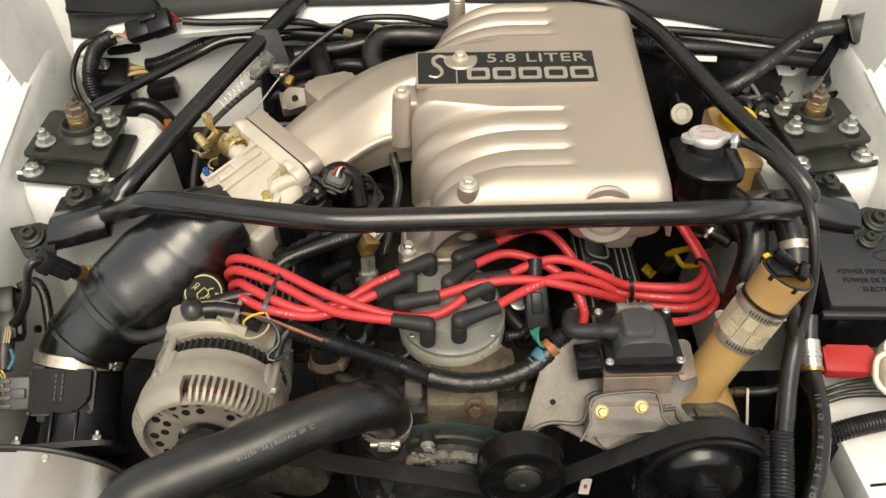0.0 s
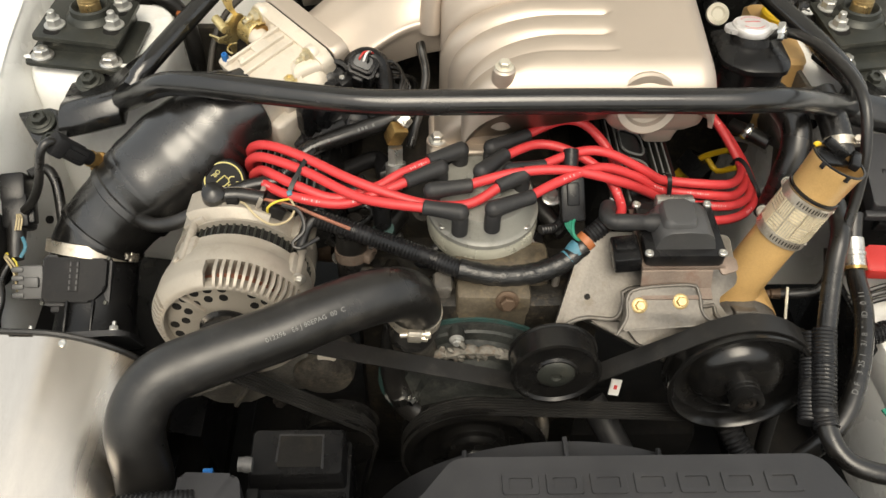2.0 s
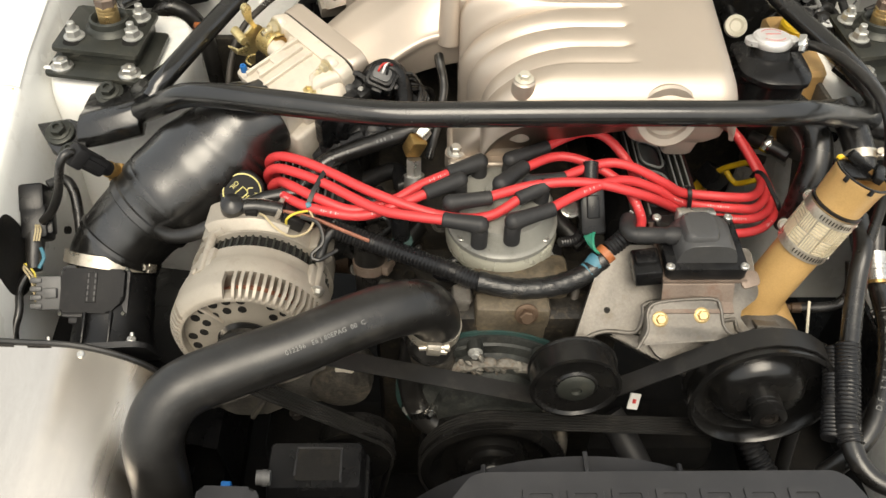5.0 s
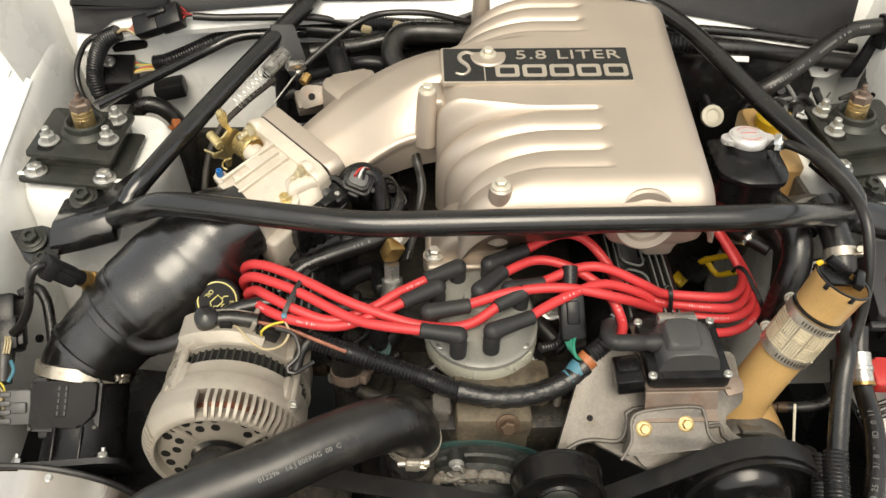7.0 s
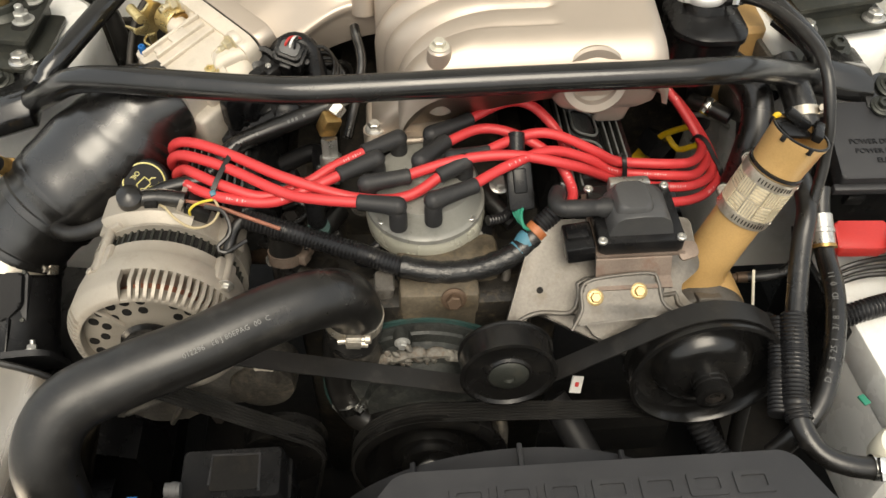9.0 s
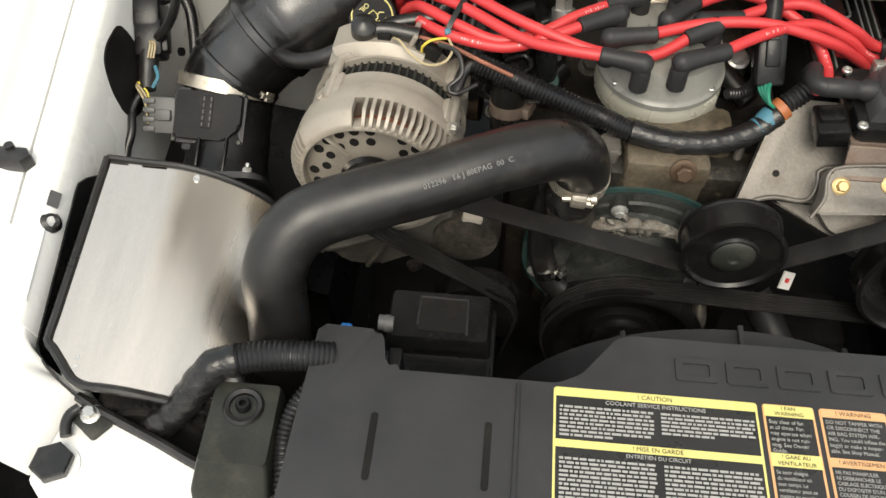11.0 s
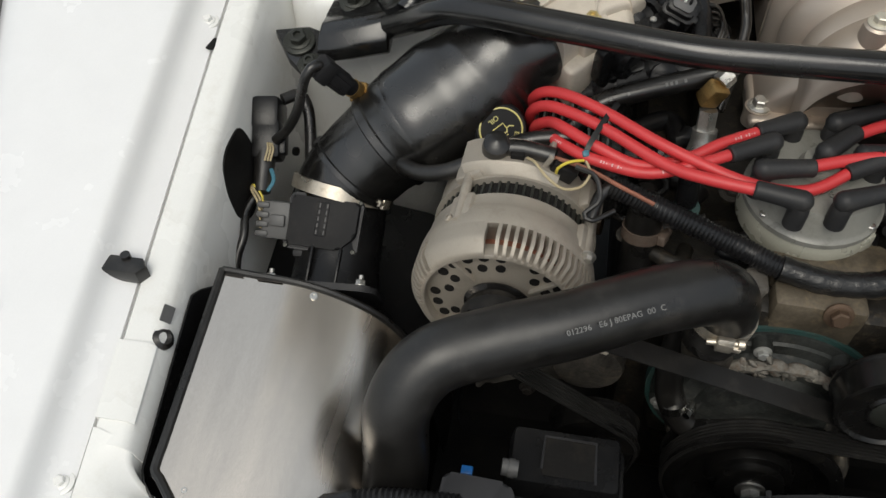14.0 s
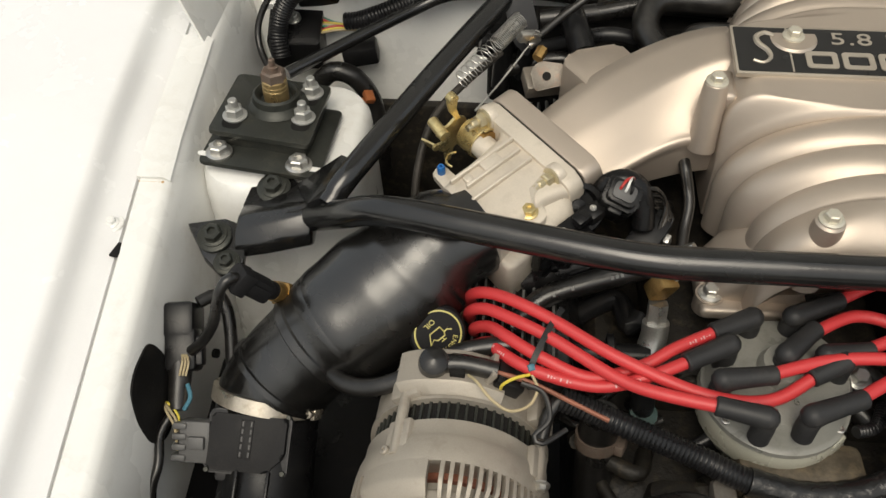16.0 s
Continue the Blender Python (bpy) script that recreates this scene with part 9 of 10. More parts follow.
tag = thing("paper_tag", (0.165, 0.55, 0.60), "small white tag with red print", "tag")
part("tag", box(bmesh.new(), (0.163, 0.552, 0.600), (0.015, 0.002, 0.020), turn(-35, 25, 10)), LABELWHITE, tag)
part("print", box(bmesh.new(), (0.163, 0.5505, 0.602), (0.004, 0.0016, 0.005), turn(-35, 25, 10)), LETTERRED, tag)

# hoses between filler and reservoir
rad = thing("filler_hose", (0.38, 0.80, 0.74), "thick black hose with a bright clamp under the brace", "hose")
part("hose", tube(bmesh.new(), [(0.362, 0.850, 0.826), (0.376, 0.815, 0.826), (0.385, 0.785, 0.818), (0.385, 0.762, 0.800), (0.377, 0.744, 0.770), (0.367, 0.730, 0.715)], 0.0185, 20), RUBBER, rad)
part("pipe", tube(bmesh.new(), [(0.420, 0.82, 0.84), (0.426, 0.785, 0.830), (0.429, 0.755, 0.817), (0.428, 0.73, 0.795), (0.42, 0.71, 0.765)], 0.0175, 18), RUBBER, rad)
band_clamp(rad, (0.4289, 0.752, 0.8155), (0.0, -0.85, -0.5), 0.0180, 0.011, (0.9, -0.2, 0.4), CLAMPSTEEL)
band_clamp(rad, (0.3636, 0.8473, 0.7539), (0.6, -0.6, 0.0), 0.0100, 0.010, (0.2, -0.8, 0.6))
part("stub", tube(bmesh.new(), [(0.345, 0.866, 0.752), (0.3636, 0.8473, 0.7539), (0.385, 0.828, 0.752)], 0.0098, 14), RUBBER, rad)
part("steel_line", tube(bmesh.new(), [(0.362, 0.90, 0.70), (0.395, 0.905, 0.69), (0.440, 0.905, 0.658), (0.452, 0.90, 0.61)], 0.0034, 8), ZINC, rad)
canister = thing("purge_canister", (0.43, 0.83, 0.70), "dusty brown-grey round canister behind the filler hose", "canister")
part("shell", lathe(bmesh.new(), [(0.030, -0.10), (0.040, -0.09), (0.041, -0.01), (0.043, -0.008), (0.043, 0.002), (0.039, 0.008), (0.020, 0.013), (0.0, 0.013)], (0.425, 0.825, 0.792), (-0.1, -0.75, 0.6), 36, close=False), DUSTCAST, canister)
part("nipple", cyl(bmesh.new(), (0.4195, 0.815, 0.796), (0.416, 0.800, 0.806), 0.006, n=14), PLASTIC, canister)
# added dusty panel gives the white tower's side its shaded grey
part("tower_shade", box(bmesh.new(), (0.4325, 0.882, 0.725), (0.008, 0.130, 0.190), turn(0, -4, 4), 0.004), DUSTCAST, canister, "dusty grey panel added over the shaded tower side")
yel = thing("yellow_plug", (0.285, 0.79, 0.73), "black wiring plug with yellow wires", "connector")
part("plug", box(bmesh.new(), (0.3195, 0.885, 0.664), (0.036, 0.030, 0.030), turn(0, 35, 20), 0.003), PLASTIC, yel)
part("lock", box(bmesh.new(), (0.3119, 0.9006, 0.6288), (0.024, 0.016, 0.018), turn(0, -30, 35), 0.002), YELLOWPL, yel)
part("wire", tube(bmesh.new(), [(0.3180, 0.884, 0.670), (0.3266, 0.8691, 0.6951), (0.340, 0.855, 0.715), (0.352, 0.846, 0.726)], 0.0042, 10), YELLOWPL, yel)
part("wire", tube(bmesh.new(), [(0.332, 0.886, 0.684), (0.337, 0.8795, 0.6754), (0.347, 0.867, 0.668), (0.358, 0.858, 0.679), (0.372, 0.852, 0.690)], 0.0042, 10), YELLOWPL, yel)

# ---- rear and left: relays, cables, harnesses ----
relay = thing("control_relay", (-0.53, 1.18, 0.78), "black relay block with a steel bolt on the apron", "relay")
RM = frame_of((-0.528, 1.175, 0.826), (1, 0.1, -0.05), (0.02, -0.35, 1))
bm = prism(bmesh.new(), rounded([(-0.035, -0.035), (0.032, -0.037), (0.034, 0.035), (-0.035, 0.038)], 0.005), RM, -0.05, 0.0, 0.004)
part("case", bm, PLASTIC, relay)
part("flap", box(bmesh.new(), RM @ Vector((0.03, 0.035, 0.012)), (0.055, 0.03, 0.02), RM.to_3x3().to_4x4(), 0.004), PLASTIC, relay)
bolt(relay, RM @ Vector((-0.004, 0.006, 0.0)), RM.to_3x3() @ Vector((0, 0, 1)), 0.0065, ZINC)
for k in range(8):
    mm = (CREAMW, YELLOWW, REDPL, GREENW)[k % 4]
    part("wire", tube(bmesh.new(), [RM @ Vector((0.030, -0.014 + 0.004 * k, -0.006 - 0.002 * (k % 3))), (-0.478, 1.176 + 0.002 * k, 0.815 + 0.002 * (k % 3)), (-0.452, 1.181 + 0.0015 * k, 0.814)], 0.0016, 6, 0.006), mm, relay)
lo1 = thing("apron_harness", (-0.45, 1.2, 0.80), "black corrugated wiring loom along the firewall", "wiring loom", "wiring looms")
part("sleeve", loom_tube(bmesh.new(), [(-0.466, 1.182, 0.825), (-0.447, 1.182, 0.828), (-0.419, 1.182, 0.839), (-0.381, 1.182, 0.856), (-0.355, 1.182, 0.866)], 0.0115, 0.0045, 0.0014), LOOM, lo1)
part("taped_end", tube(bmesh.new(), [(-0.362, 1.182, 0.864), (-0.335, 1.182, 0.873), (-0.305, 1.183, 0.879), (-0.25, 1.184, 0.880), (-0.15, 1.185, 0.870)], 0.0125, 14), RUBBER, lo1)
rod = thing("prop_rod", (-0.5, 1.03, 0.85), "black rod running from the strut tower to the firewall", "rod")
part("rod", tube(bmesh.new(), [(-0.502, 1.022, 0.855), (-0.468, 1.055, 0.858), (-0.436, 1.09, 0.859), (-0.402, 1.122, 0.862), (-0.369, 1.150, 0.866), (-0.341, 1.163, 0.874), (-0.312, 1.170, 0.877), (-0.271, 1.172, 0.877), (-0.23, 1.174, 0.878)], 0.0075, 12), POWDER, rod)
plugl = thing("firewall_plug", (-0.44, 1.17, 0.88), "large black wiring plug with red wires", "connector")
PM = frame_of((-0.433, 1.148, 0.911), (1, 0.04, 0.36), (-0.18, -0.62, 0.78))
part("housing", box(bmesh.new(), PM @ Vector((-0.017, 0, 0)), (0.036, 0.030, 0.024), PM.to_3x3().to_4x4(), 0.004), PLASTIC, plugl)
part("cover", box(bmesh.new(), PM @ Vector((0.018, 0, 0)), (0.036, 0.033, 0.027), PM.to_3x3().to_4x4(), 0.004), PLASTIC, plugl)
part("latch", box(bmesh.new(), PM @ Vector((0.004, 0.008, 0.014)), (0.028, 0.009, 0.006), PM.to_3x3().to_4x4(), 0.002), PLASTIC, plugl)
for k in range(6):
    part("wire", tube(bmesh.new(), [PM @ Vector((-0.034, -0.010 + 0.004 * k, 0)), (-0.484, 1.150 + 0.003 * k, 0.899 - 0.002 * k), (-0.500, 1.156 + 0.002 * k, 0.889)], 0.0022, 6, 0.006), REDPL if k % 2 else CREAMW, plugl)
    part("wire", tube(bmesh.new(), [PM @ Vector((0.035, -0.012 + 0.005 * k, 0)), (-0.394, 1.152 + 0.002 * k, 0.917), (-0.382, 1.158, 0.914)], 0.0013, 6, 0.006), REDPL if k % 2 else RUBBER, plugl)
part("sleeve", loom_tube(bmesh.new(), [(-0.497, 1.157, 0.890), (-0.520, 1.158, 0.877), (-0.538, 1.155, 0.852), (-0.545, 1.145, 0.825), (-0.542, 1.135, 0.80)], 0.0125, 0.0042, 0.0014), LOOM, plugl)
part("lead", tube(bmesh.new(), [(-0.386, 1.158, 0.914), (-0.349, 1.159, 0.911), (-0.292, 1.160, 0.911), (-0.22, 1.162, 0.909), (-0.16, 1.17, 0.895), (-0.06, 1.16, 0.89)], 0.0055, 10), RUBBER, plugl)
part("thin_lead", tube(bmesh.new(), [(-0.515, 1.17, 0.882), (-0.548, 1.165, 0.872), (-0.568, 1.15, 0.84), (-0.566, 1.13, 0.815), (-0.545, 1.10, 0.80), (-0.515, 1.075, 0.80), (-0.49, 1.06, 0.81)], 0.0042, 10), RUBBER, plugl)
lp = thing("loop_hose", (-0.44, 1.10, 0.76), "black hose looped behind the strut tower with orange tape", "hose")
part("hose", tube(bmesh.new(), [(-0.500, 1.12, 0.755), (-0.492, 1.12, 0.775), (-0.474, 1.12, 0.791), (-0.452, 1.12, 0.787), (-0.435, 1.118, 0.770), (-0.424, 1.112, 0.748), (-0.418, 1.10, 0.71), (-0.415, 1.09, 0.66)], 0.0125, 14), RUBBER, lp)
part("tape", box(bmesh.new(), (-0.426, 1.096, 0.772), (0.012, 0.016, 0.008), turn(20, 20, 30), 0.001), ORANGE, lp, "orange tape tab")
part("tape", box(bmesh.new(), (-0.436, 1.092, 0.766), (0.012, 0.008, 0.008), turn(20, 20, 60), 0.001), ORANGE, lp, "orange tape tab")
part("block", box(bmesh.new(), (-0.447, 1.172, 0.786), (0.046, 0.03, 0.026), turn(0, -8, 8), 0.004), PLASTIC, lp)

# throttle cable, its spring and bracket
cab = thing("throttle_cable", (-0.22, 1.05, 0.87), "black throttle cable with a bright end fitting and steel return spring", "cable")
part("outer", tube(bmesh.new(), [(-0.226, 1.052, 0.892), (-0.188, 1.082, 0.912), (-0.149, 1.102, 0.932), (-0.115, 1.118, 0.937), (-0.055, 1.122, 0.935), (0.0, 1.13, 0.918), (0.04, 1.15, 0.90)], 0.0045, 10), RUBBER, cab)
part("end_fitting", tube(bmesh.new(), [(-0.232, 1.047, 0.888), (-0.222, 1.055, 0.894)], 0.0058, 10), ZINC, cab)
part("inner_wire", tube(bmesh.new(), [(-0.230, 1.048, 0.889), (-0.262, 1.000, 0.868), (-0.285, 0.965, 0.858)], 0.0012, 6), ZINC, cab)
S0, S1 = Vector((-0.242, 1.044, 0.922)), Vector((-0.302, 0.966, 0.893))
sm = frame_of(S0, (0, 0, 1), S1 - S0)
SL = (S1 - S0).length
hx = []
for k in range(26 * 10 + 1):
    t = k / 260
    h = SL * (0.55 * t if t < 0.7 else 0.385 + (t - 0.7) / 0.3 * 0.615)
    a = 2 * math.pi * k / 10
    hx.append(sm @ Vector((0.0095 * math.cos(a), 0.0095 * math.sin(a), h)))
part("return_spring", tube(bmesh.new(), hx, 0.0005, 5, smooth=False), ZINC, cab, "steel return spring")
bm = bmesh.new()
prism(bm, rounded([(-0.016, -0.014), (0.018, -0.012), (0.020, 0.010), (-0.006, 0.018), (-0.018, 0.010)], 0.004), frame_of((-0.209, 1.018, 0.868), (1, 0.3, 0), (-0.1, -0.75, 0.65)), 0, 0.004, 0.001)
box(bm, (-0.215, 1.035, 0.85), (0.04, 0.03, 0.02), turn(20, 0, 15), 0.002)
part("bracket", bm, RUSTPINK, cab, "rust-stained steel cable bracket")
# near-black disc in place of the bracket's shaded hole
part("bracket_hole", lathe(bmesh.new(), [(0.0048, 0), (0.0048, 0.0006)], Vector((-0.210, 1.018, 0.868)) + Vector((-0.1, -0.75, 0.65)).normalized() * 0.0041, (-0.1, -0.75, 0.65), 16), BLACKVOID, cab)
part("adjuster_nut", cyl(bmesh.new(), (-0.222, 1.028, 0.884), (-0.216, 1.040, 0.889), 0.0062, n=6), BRASS, cab)
part("clip", box(bmesh.new(), (-0.232, 1.046, 0.900), (0.026, 0.010, 0.012), turn(10, 15, 30), 0.002), ZINC, cab)
tri_ = thing("cable_shield", (-0.25, 1.09, 0.86), "dark grey bent plastic shield by the brace", "shield")
part("plate", prism(bmesh.new(), rounded([(-0.02, 0.035), (0.012, 0.03), (0.018, -0.02), (0.002, -0.05), (-0.012, -0.03)], 0.004), frame_of((-0.243, 1.085, 0.905), (1, 0.2, 0.1), (0.2, -0.9, 0.4)), 0, 0.006, 0.002), COVER, tri_)
for x, z, h in ((-0.262, 0.84, 0.07), (-0.235, 0.85, 0.06)):
    part("post", cyl(bmesh.new(), (x, 1.085, z - h / 2), (x + 0.004, 1.085, z + h / 2), 0.011), PLASTIC, tri_)
# braided line near the throttle linkage and by the plenum
br1 = thing("braided_line", (-0.33, 0.95, 0.80), "thin braided line beside the throttle", "line")
part("line", tube(bmesh.new(), [(-0.262, 1.04, 0.882), (-0.30, 0.985, 0.876), (-0.327, 0.945, 0.862), (-0.34, 0.905, 0.83), (-0.342, 0.875, 0.79), (-0.335, 0.86, 0.74)], 0.0042, 10), BRAID, br1)
br2 = thing("braided_hose", (-0.07, 0.86, 0.80), "braided line beside the runner", "line")
LINE = [(-0.074, 0.925, 0.862), (-0.070, 0.895, 0.849), (-0.066, 0.883, 0.835), (-0.065, 0.868, 0.825), (-0.069, 0.850, 0.813), (-0.074, 0.825, 0.803), (-0.085, 0.79, 0.78)]
part("line", tube(bmesh.new(), LINE, 0.0060, 12), RUBBER, br2)
for off in (-0.0040, 0.0, 0.0040):
    part("stripe", tube(bmesh.new(), [Vector(p) + Vector((off, -0.0050 + abs(off) * 0.5, 0.0024)) for p in LINE], 0.0010, 6), BRAID, br2, "pale woven stripe")

# hoses and plugs behind the neck
rear = thing("rear_hoses", (-0.08, 1.09, 0.83), "black vacuum hoses and plugs behind the intake neck", "hose", "firewall hoses")
part("elbow_hose", tube(bmesh.new(), [(-0.085, 1.035, 0.875), (-0.092, 1.06, 0.882), (-0.103, 1.085, 0.893), (-0.095, 1.11, 0.905), (-0.07, 1.12, 0.907), (-0.02, 1.12, 0.905), (0.03, 1.13, 0.895)], 0.0155, 18), RUBBER, rear)
part("small_hose", tube(bmesh.new(), [(-0.055, 1.045, 0.872), (-0.058, 1.075, 0.882), (-0.045, 1.095, 0.885), (0.0, 1.10, 0.885)], 0.0075, 12), RUBBER, rear)
part("hose", tube(bmesh.new(), [(-0.22, 1.12, 0.876), (-0.15, 1.13, 0.882), (-0.09, 1.14, 0.887), (0.0, 1.145, 0.88)], 0.011, 14), RUBBER, rear)
part("plug_body", tube(bmesh.new(), [(-0.170, 1.06, 0.872), (-0.178, 1.085, 0.884), (-0.185, 1.11, 0.892)], 0.015, 14), PLASTIC, rear)
part("plug_end", cyl(bmesh.new(), (-0.160, 1.045, 0.868), (-0.166, 1.056, 0.872), 0.0075), CREAM, rear, "cream plug end")
part("sleeve", loom_tube(bmesh.new(), [(-0.15, 1.165, 0.898), (-0.08, 1.16, 0.896), (0.0, 1.16, 0.892)], 0.011, 0.0045, 0.0014), LOOM, rear)
for p in ((-0.14, 1.142, 0.900), (-0.095, 1.15, 0.902)):
    part("fir_clip", box(bmesh.new(), p, (0.014, 0.008, 0.010), turn(10, 20, 10), 0.002), CREAMW, rear, "pale clip")
rnd = random.Random(8)
for k in range(9):
    y = 1.08 + rnd.random() * 0.09
    z = 0.80 + rnd.random() * 0.06
    x0 = -0.30 + rnd.random() * 0.1
    pts = [(x0, y, z), (x0 + 0.07, y + rnd.uniform(-0.02, 0.02), z + rnd.uniform(-0.015, 0.02)), (x0 + 0.15, y + rnd.uniform(-0.02, 0.02), z + rnd.uniform(-0.02, 0.02)), (x0 + 0.24, y, z + rnd.uniform(-0.02, 0.02))]
    part("wire", tube(bmesh.new(), pts, rnd.choice((0.0045, 0.006, 0.009)), 10), RUBBER if k % 3 else LOOM, rear)
part("backing", box(bmesh.new(), (-0.08, 1.16, 0.80), (0.40, 0.05, 0.12), None, 0.01), BLACKVOID, rear, "dark heater box behind the hoses")

# idle air valve and its clutter right of the throttle
iac = thing("idle_air_valve", (-0.13, 0.84, 0.80), "black idle air valve below the throttle sensor", "valve")
part("barrel", lathe(bmesh.new(), [(0.016, -0.052), (0.0205, -0.050), (0.0205, -0.020), (0.018, -0.018), (0.018, -0.012), (0.023, -0.010), (0.023, 0.020), (0.019, 0.024), (0.019, 0.040), (0.012, 0.044)], (-0.178, 0.806, 0.796), (0.87, 0.12, 0.42), 30), PLASTIC, iac)
part("base", box(bmesh.new(), (-0.182, 0.812, 0.804), (0.042, 0.036, 0.036), turn(15, -24, 8), 0.005), PLASTIC, iac)
part("mount_lug", prism(bmesh.new(), rounded([(-0.020, -0.014), (0.018, -0.016), (0.022, 0.010), (-0.016, 0.014)], 0.004), frame_of((-0.200, 0.796, 0.800), (0.9, 0.1, 0.42), (-0.15, -0.75, 0.6)), -0.006, 0.006, 0.002), PLASTIC, iac)
part("rib", box(bmesh.new(), (-0.166, 0.790, 0.812), (0.034, 0.005, 0.006), turn(15, -24, 8), 0.001), PLASTIC, iac)
part("pintle_cap", lathe(bmesh.new(), [(0.014, 0), (0.014, 0.006), (0.008, 0.009), (0.0, 0.009)], (-0.148, 0.789, 0.818), (0.2, -0.75, 0.6), 22, close=False), PLASTIC, iac)
part("bracket", box(bmesh.new(), (-0.112, 0.822, 0.822), (0.030, 0.055, 0.010), turn(25, 10, -30), 0.002), PLASTIC, iac)
part("lever", box(bmesh.new(), (-0.098, 0.842, 0.820), (0.009, 0.045, 0.016), turn(20, 0, -20), 0.002), PLASTIC, iac)
part("bright_clip", box(bmesh.new(), (-0.099, 0.832, 0.824), (0.010, 0.014, 0.010), turn(20, 0, -30), 0.002), ZINC, iac)
part("bright_clip", box(bmesh.new(), (-0.090, 0.822, 0.822), (0.006, 0.010, 0.012), turn(20, 0, -30), 0.0015), ZINC, iac)
for k in range(3):
    part("lead", tube(bmesh.new(), [(-0.118 + 0.006 * k, 0.858, 0.835), (-0.105 + 0.008 * k, 0.870, 0.828), (-0.095 + 0.008 * k, 0.878, 0.81), (-0.09, 0.88, 0.77)], 0.0035, 8), RUBBER, iac)

# fuel hose and brass fitting
fuel = thing("fuel_hose", (-0.15, 0.77, 0.79), "black fuel hose with worn white print and a brass elbow", "hose")
FP = [(-0.235, 0.735, 0.785), (-0.206, 0.757, 0.803), (-0.167, 0.769, 0.814), (-0.124, 0.778, 0.825), (-0.095, 0.785, 0.832)]
part("hose", tube(bmesh.new(), FP, 0.0105, 16), RUBBER, fuel)
part("coupling", cyl(bmesh.new(), (-0.096, 0.785, 0.833), (-0.072, 0.783, 0.850), 0.0095, n=6), ZINC, fuel)
part("nut", cyl(bmesh.new(), (-0.088, 0.772, 0.842), (-0.096, 0.764, 0.836), 0.0095, n=6), ZINC, fuel)
part("brass_elbow", box(bmesh.new(), (-0.101, 0.760, 0.826), (0.020, 0.018, 0.026), turn(15, 20, 25), 0.003), BRASS, fuel, "brass elbow")
part("fitting_nut", cyl(bmesh.new(), (-0.102, 0.752, 0.812), (-0.102, 0.744, 0.792), 0.0098, n=6), ZINC, fuel)
part("fitting_base", tube(bmesh.new(), [(-0.102, 0.744, 0.794), (-0.102, 0.738, 0.780), (-0.106, 0.73, 0.768)], 0.0125, 12), ZINC, fuel)
part("rail", tube(bmesh.new(), [(-0.20, 0.725, 0.765), (-0.15, 0.722, 0.768), (-0.106, 0.722, 0.768)], 0.012, 14), PLASTIC, fuel)
part("ring", lathe(bmesh.new(), [(0.014, -0.004), (0.017, -0.003), (0.017, 0.003), (0.014, 0.004)], (-0.142, 0.722, 0.773), (1, 0, 0.1), 20), PLASTIC, fuel)
c = spline(FP, 0.0045)
bm = bmesh.new()
rnd = random.Random(2)
for i in range(4, len(c) - 4):
    if rnd.random() < 0.35:
        d = (c[i + 1] - c[i]).normalized()
        nn = Vector((0.1, -0.7, 0.7))
        nn = (nn - d * nn.dot(d)).normalized()
        box(bm, c[i] + nn * 0.0105, (0.0026, 0.0036, 0.0006), frame_of((0, 0, 0), d, nn))
part("print", bm, DULLINK, fuel, "worn pale print", kind="stuff")

# main harness across the front of the distributor
harness = thing("engine_harness", (-0.03, 0.62, 0.74), "thick black corrugated engine wiring loom", "wiring loom", "wiring looms")
HPT = [(-0.19, 0.652, 0.795), (-0.165, 0.647, 0.788), (-0.128, 0.637, 0.779), (-0.072, 0.622, 0.766), (-0.030, 0.608, 0.757), (0.012, 0.602, 0.751)]
part("sleeve", loom_tube(bmesh.new(), HPT, 0.0112, 0.0040, 0.0013), LOOM, harness)
part("taped_run", tube(bmesh.new(), [(-0.03, 0.608, 0.757), (0.012, 0.602, 0.751), (0.055, 0.606, 0.751), (0.092, 0.618, 0.758), (0.112, 0.630, 0.770)], 0.0118, 16, 0.005, lambda u: 0.0121 + 0.0005 * math.sin(u * 60)), TAPE, harness, "taped loom")
part("blue_tape", tube(bmesh.new(), [(0.094, 0.619, 0.759), (0.101, 0.624, 0.763), (0.108, 0.630, 0.769)], 0.0124, 14, 0.003, lambda u: 0.0123 + 0.0006 * math.sin(u * 31)), BLUETAPE, harness, "torn blue tape")
part("orange_tape", tube(bmesh.new(), [(0.111, 0.631, 0.772), (0.117, 0.635, 0.776)], 0.0122, 14, 0.003), ORANGE, harness, "orange tape")
part("frayed_sleeve", loom_tube(bmesh.new(), [(0.118, 0.637, 0.777), (0.132, 0.645, 0.785), (0.142, 0.655, 0.79), (0.145, 0.672, 0.788)], 0.0112, 0.004, 0.0013), LOOM, harness)
for k in range(4):
    part("wire", tube(bmesh.new(), [(0.094 + 0.003 * k, 0.664 - 0.003 * k, 0.792), (0.092 + 0.002 * k, 0.650 - 0.003 * k, 0.786 + 0.002 * k), (0.100, 0.638 - 0.003 * k, 0.779 + 0.002 * k), (0.112, 0.632, 0.775)], 0.0019, 8, 0.004), GREENW, harness)
part("tail", tube(bmesh.new(), [(-0.19, 0.652, 0.795), (-0.20, 0.640, 0.79), (-0.205, 0.62, 0.78)], 0.006, 10), RUBBER, harness)
dplug = thing("distributor_plug", (0.10, 0.66, 0.77), "black distributor wiring plug", "connector")
DM = frame_of((0.099, 0.672, 0.803), (1, 0.1, 0), (0, -0.75, 0.65))
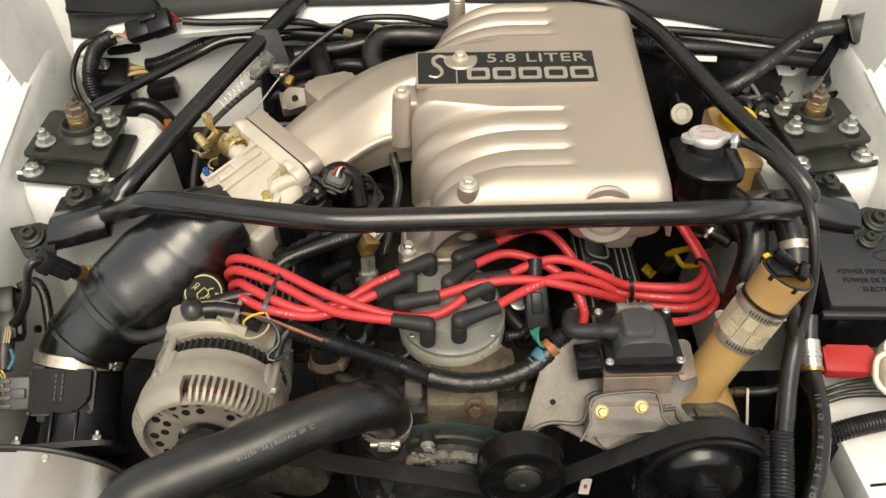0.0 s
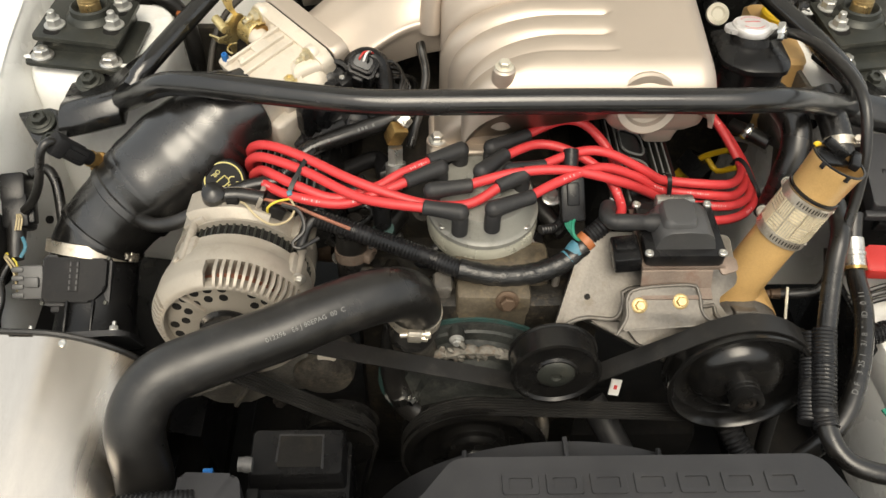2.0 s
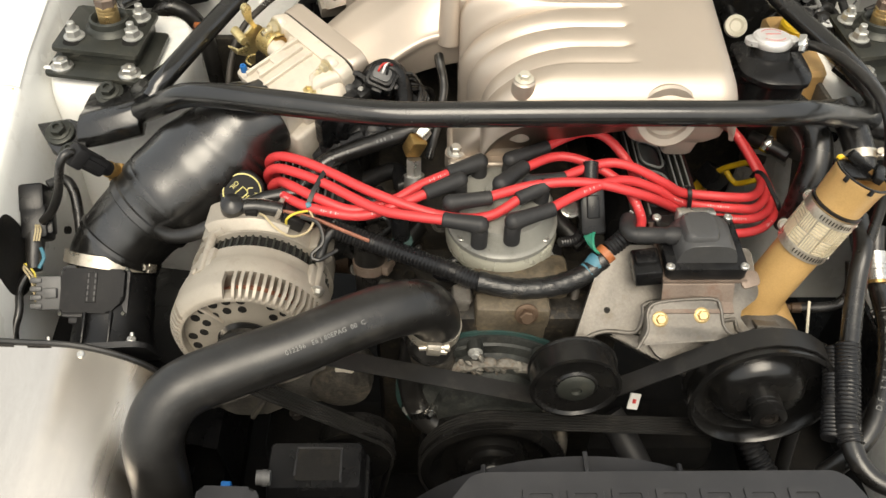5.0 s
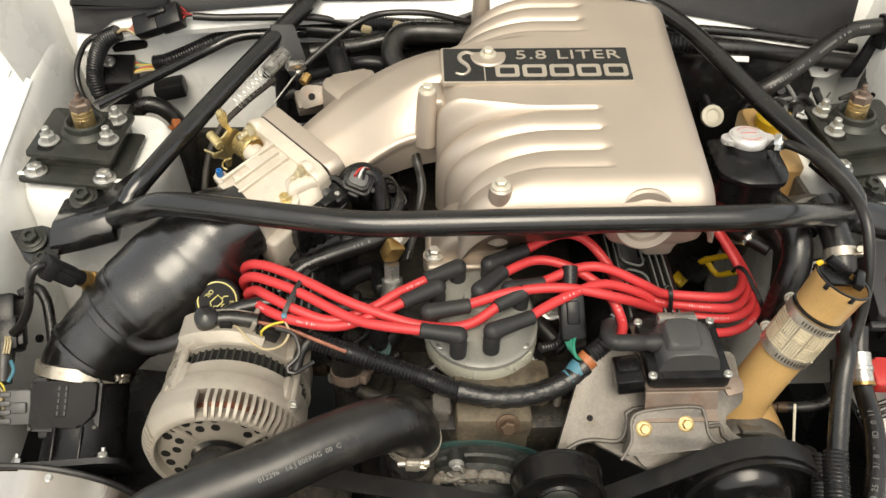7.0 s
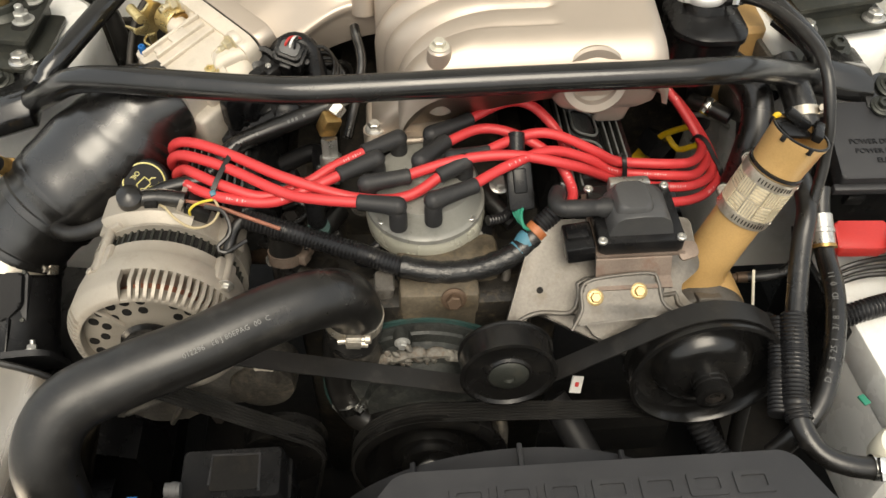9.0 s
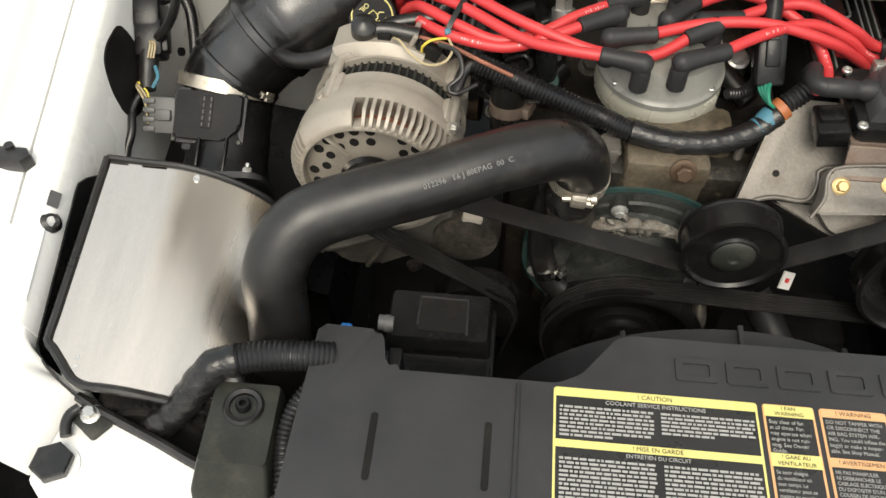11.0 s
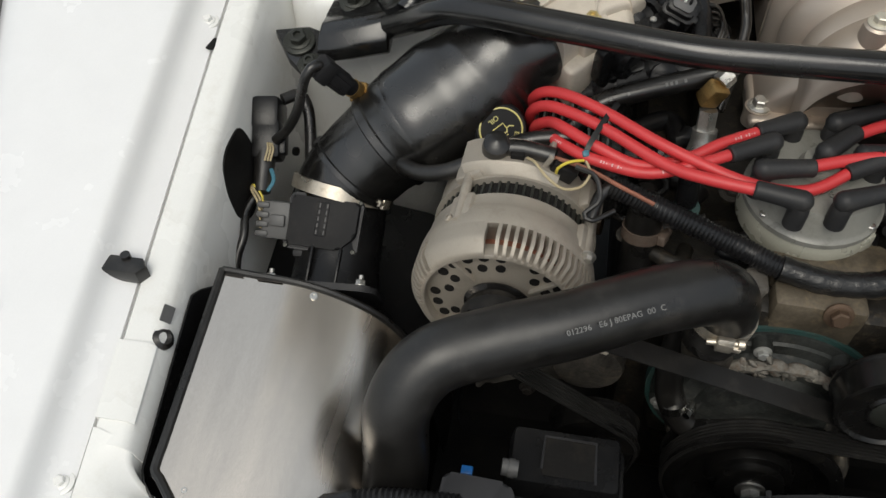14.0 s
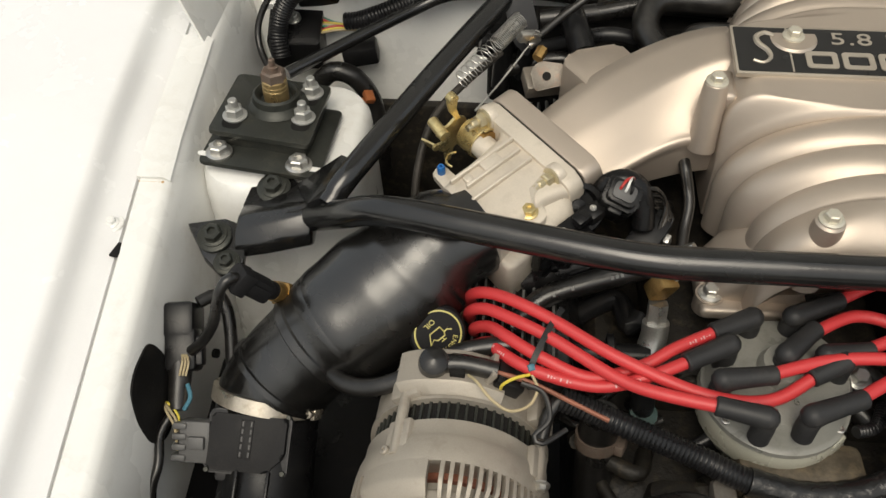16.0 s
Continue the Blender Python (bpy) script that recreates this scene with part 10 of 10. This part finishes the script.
part("housing", box(bmesh.new(), DM @ Vector((0, 0, 0)), (0.028, 0.052, 0.024), DM.to_3x3().to_4x4(), 0.004), PLASTIC, dplug)
part("latch", box(bmesh.new(), DM @ Vector((0, 0.006, 0.013)), (0.014, 0.026, 0.006), DM.to_3x3().to_4x4(), 0.002), PLASTIC, dplug)
part("neck", cyl(bmesh.new(), DM @ Vector((0.0, 0.024, -0.002)), DM @ Vector((0.004, 0.055, -0.01)), 0.009), PLASTIC, dplug)
# heater outlet beside the hose, sensors below the wires
out = thing("coolant_outlet", (-0.15, 0.65, 0.68), "black hose stub with a tan clamp", "hose")
part("hose", tube(bmesh.new(), [(-0.152, 0.655, 0.77), (-0.153, 0.650, 0.74), (-0.152, 0.640, 0.70), (-0.15, 0.62, 0.65)], 0.018, 18), RUBBER, out)
band_clamp(out, (-0.153, 0.650, 0.739), (0.0, 0.25, 1), 0.0185, 0.012, (0.9, -0.4, 0), BRONZE)
sens = thing("coolant_sensor", (-0.115, 0.665, 0.75), "black sensor with a teal seal", "sensor")
part("stem", tube(bmesh.new(), [(-0.118, 0.672, 0.80), (-0.117, 0.668, 0.785), (-0.116, 0.665, 0.765)], 0.0105, 14), PLASTIC, sens)
part("seal", lathe(bmesh.new(), [(0.012, -0.004), (0.0125, 0.0), (0.012, 0.004)], (-0.115, 0.660, 0.766), (0, -0.3, 1), 18), TEAL, sens, "teal seal ring")
low2 = thing("front_cover_harness", (0.02, 0.60, 0.72), "thin black loom below the distributor", "wiring loom")
part("sleeve", loom_tube(bmesh.new(), [(-0.05, 0.625, 0.735), (-0.02, 0.612, 0.722), (0.02, 0.605, 0.718), (0.05, 0.613, 0.728), (0.065, 0.63, 0.745)], 0.0065, 0.0036, 0.001), LOOM, low2)
part("branch", loom_tube(bmesh.new(), [(0.065, 0.655, 0.77), (0.085, 0.665, 0.765), (0.10, 0.69, 0.76)], 0.006, 0.0036, 0.001), LOOM, low2)
part("steel_line", tube(bmesh.new(), [(0.083, 0.615, 0.74), (0.080, 0.600, 0.715), (0.084, 0.59, 0.685)], 0.005, 10), BRAID, low2)
rnd = random.Random(21)
for k in range(14):
    x = rnd.uniform(-0.17, 0.14)
    y = rnd.uniform(0.64, 0.80)
    z = rnd.uniform(0.69, 0.755)
    pts = [(x, y, z)]
    for _ in range(3):
        x, y, z = x + rnd.uniform(-0.05, 0.05), y + rnd.uniform(-0.04, 0.04), z + rnd.uniform(-0.02, 0.015)
        pts.append((x, y, z))
    part("valley_wire", tube(bmesh.new(), pts, rnd.choice((0.004, 0.006, 0.008, 0.011)), 10), (RUBBER, LOOM, DIRTY)[k % 3], low2)
for x, y, z in ((-0.07, 0.70, 0.755), (0.085, 0.72, 0.76), (-0.15, 0.70, 0.74), (0.09, 0.62, 0.70), (0.055, 0.66, 0.735)):
    bolt(low2, (x, y, z), (0.1, -0.3, 1), 0.008, (RUST, ZINC, GREY_CAST)[int(x * 1000) % 3])

# connectors on the left apron
apc = thing("apron_connector", (-0.56, 0.73, 0.72), "black wiring connectors hanging on the white apron", "connector")
part("upper_plug", box(bmesh.new(), (-0.558, 0.738, 0.757), (0.030, 0.036, 0.046), turn(35, 0, 8), 0.005), PLASTIC, apc)
part("lower_plug", box(bmesh.new(), (-0.553, 0.712, 0.745), (0.031, 0.042, 0.034), turn(35, 0, 8), 0.005), PLASTIC, apc)
part("side_lock", box(bmesh.new(), (-0.537, 0.710, 0.748), (0.011, 0.028, 0.016), turn(35, 0, 8), 0.002), PLASTIC, apc)
part("boot", tube(bmesh.new(), [(-0.553, 0.698, 0.742), (-0.551, 0.685, 0.736), (-0.550, 0.672, 0.729), (-0.548, 0.658, 0.722)], 0.011, 12, 0.004, lambda u: 0.012 - 0.003 * u), RUBBER, apc)
for k in range(3):
    part("wire", tube(bmesh.new(), [(-0.549 + 0.002 * k, 0.700, 0.755), (-0.545 + 0.003 * k, 0.690, 0.757), (-0.547 + 0.003 * k, 0.680, 0.748)], 0.0011, 6, 0.004), CREAMW, apc)
part("blue_wire", tube(bmesh.new(), [(-0.540, 0.676, 0.740), (-0.535, 0.665, 0.735), (-0.540, 0.655, 0.728)], 0.0022, 8, 0.004), BLUETAPE, apc)
part("clip", box(bmesh.new(), (-0.568, 0.742, 0.765), (0.006, 0.014, 0.024), turn(30, 0, 0), 0.001), CREAMW, apc, "pale clip")
part("lead", tube(bmesh.new(), [(-0.545, 0.752, 0.770), (-0.530, 0.765, 0.768), (-0.520, 0.757, 0.755), (-0.515, 0.738, 0.735), (-0.512, 0.715, 0.71)], 0.0065, 12), RUBBER, apc)
part("lower_lead", tube(bmesh.new(), [(-0.552, 0.655, 0.722), (-0.560, 0.635, 0.715), (-0.556, 0.610, 0.705), (-0.560, 0.59, 0.69), (-0.558, 0.56, 0.66)], 0.0045, 10), RUBBER, apc)
for p in ((-0.548, 0.742, 0.745), (-0.535, 0.735, 0.71)):
    part("apron_dimple", lathe(bmesh.new(), [(0.005, -0.002), (0.005, 0.002)], p, (1, -0.2, 0.2), 14), BLACKVOID, apc)
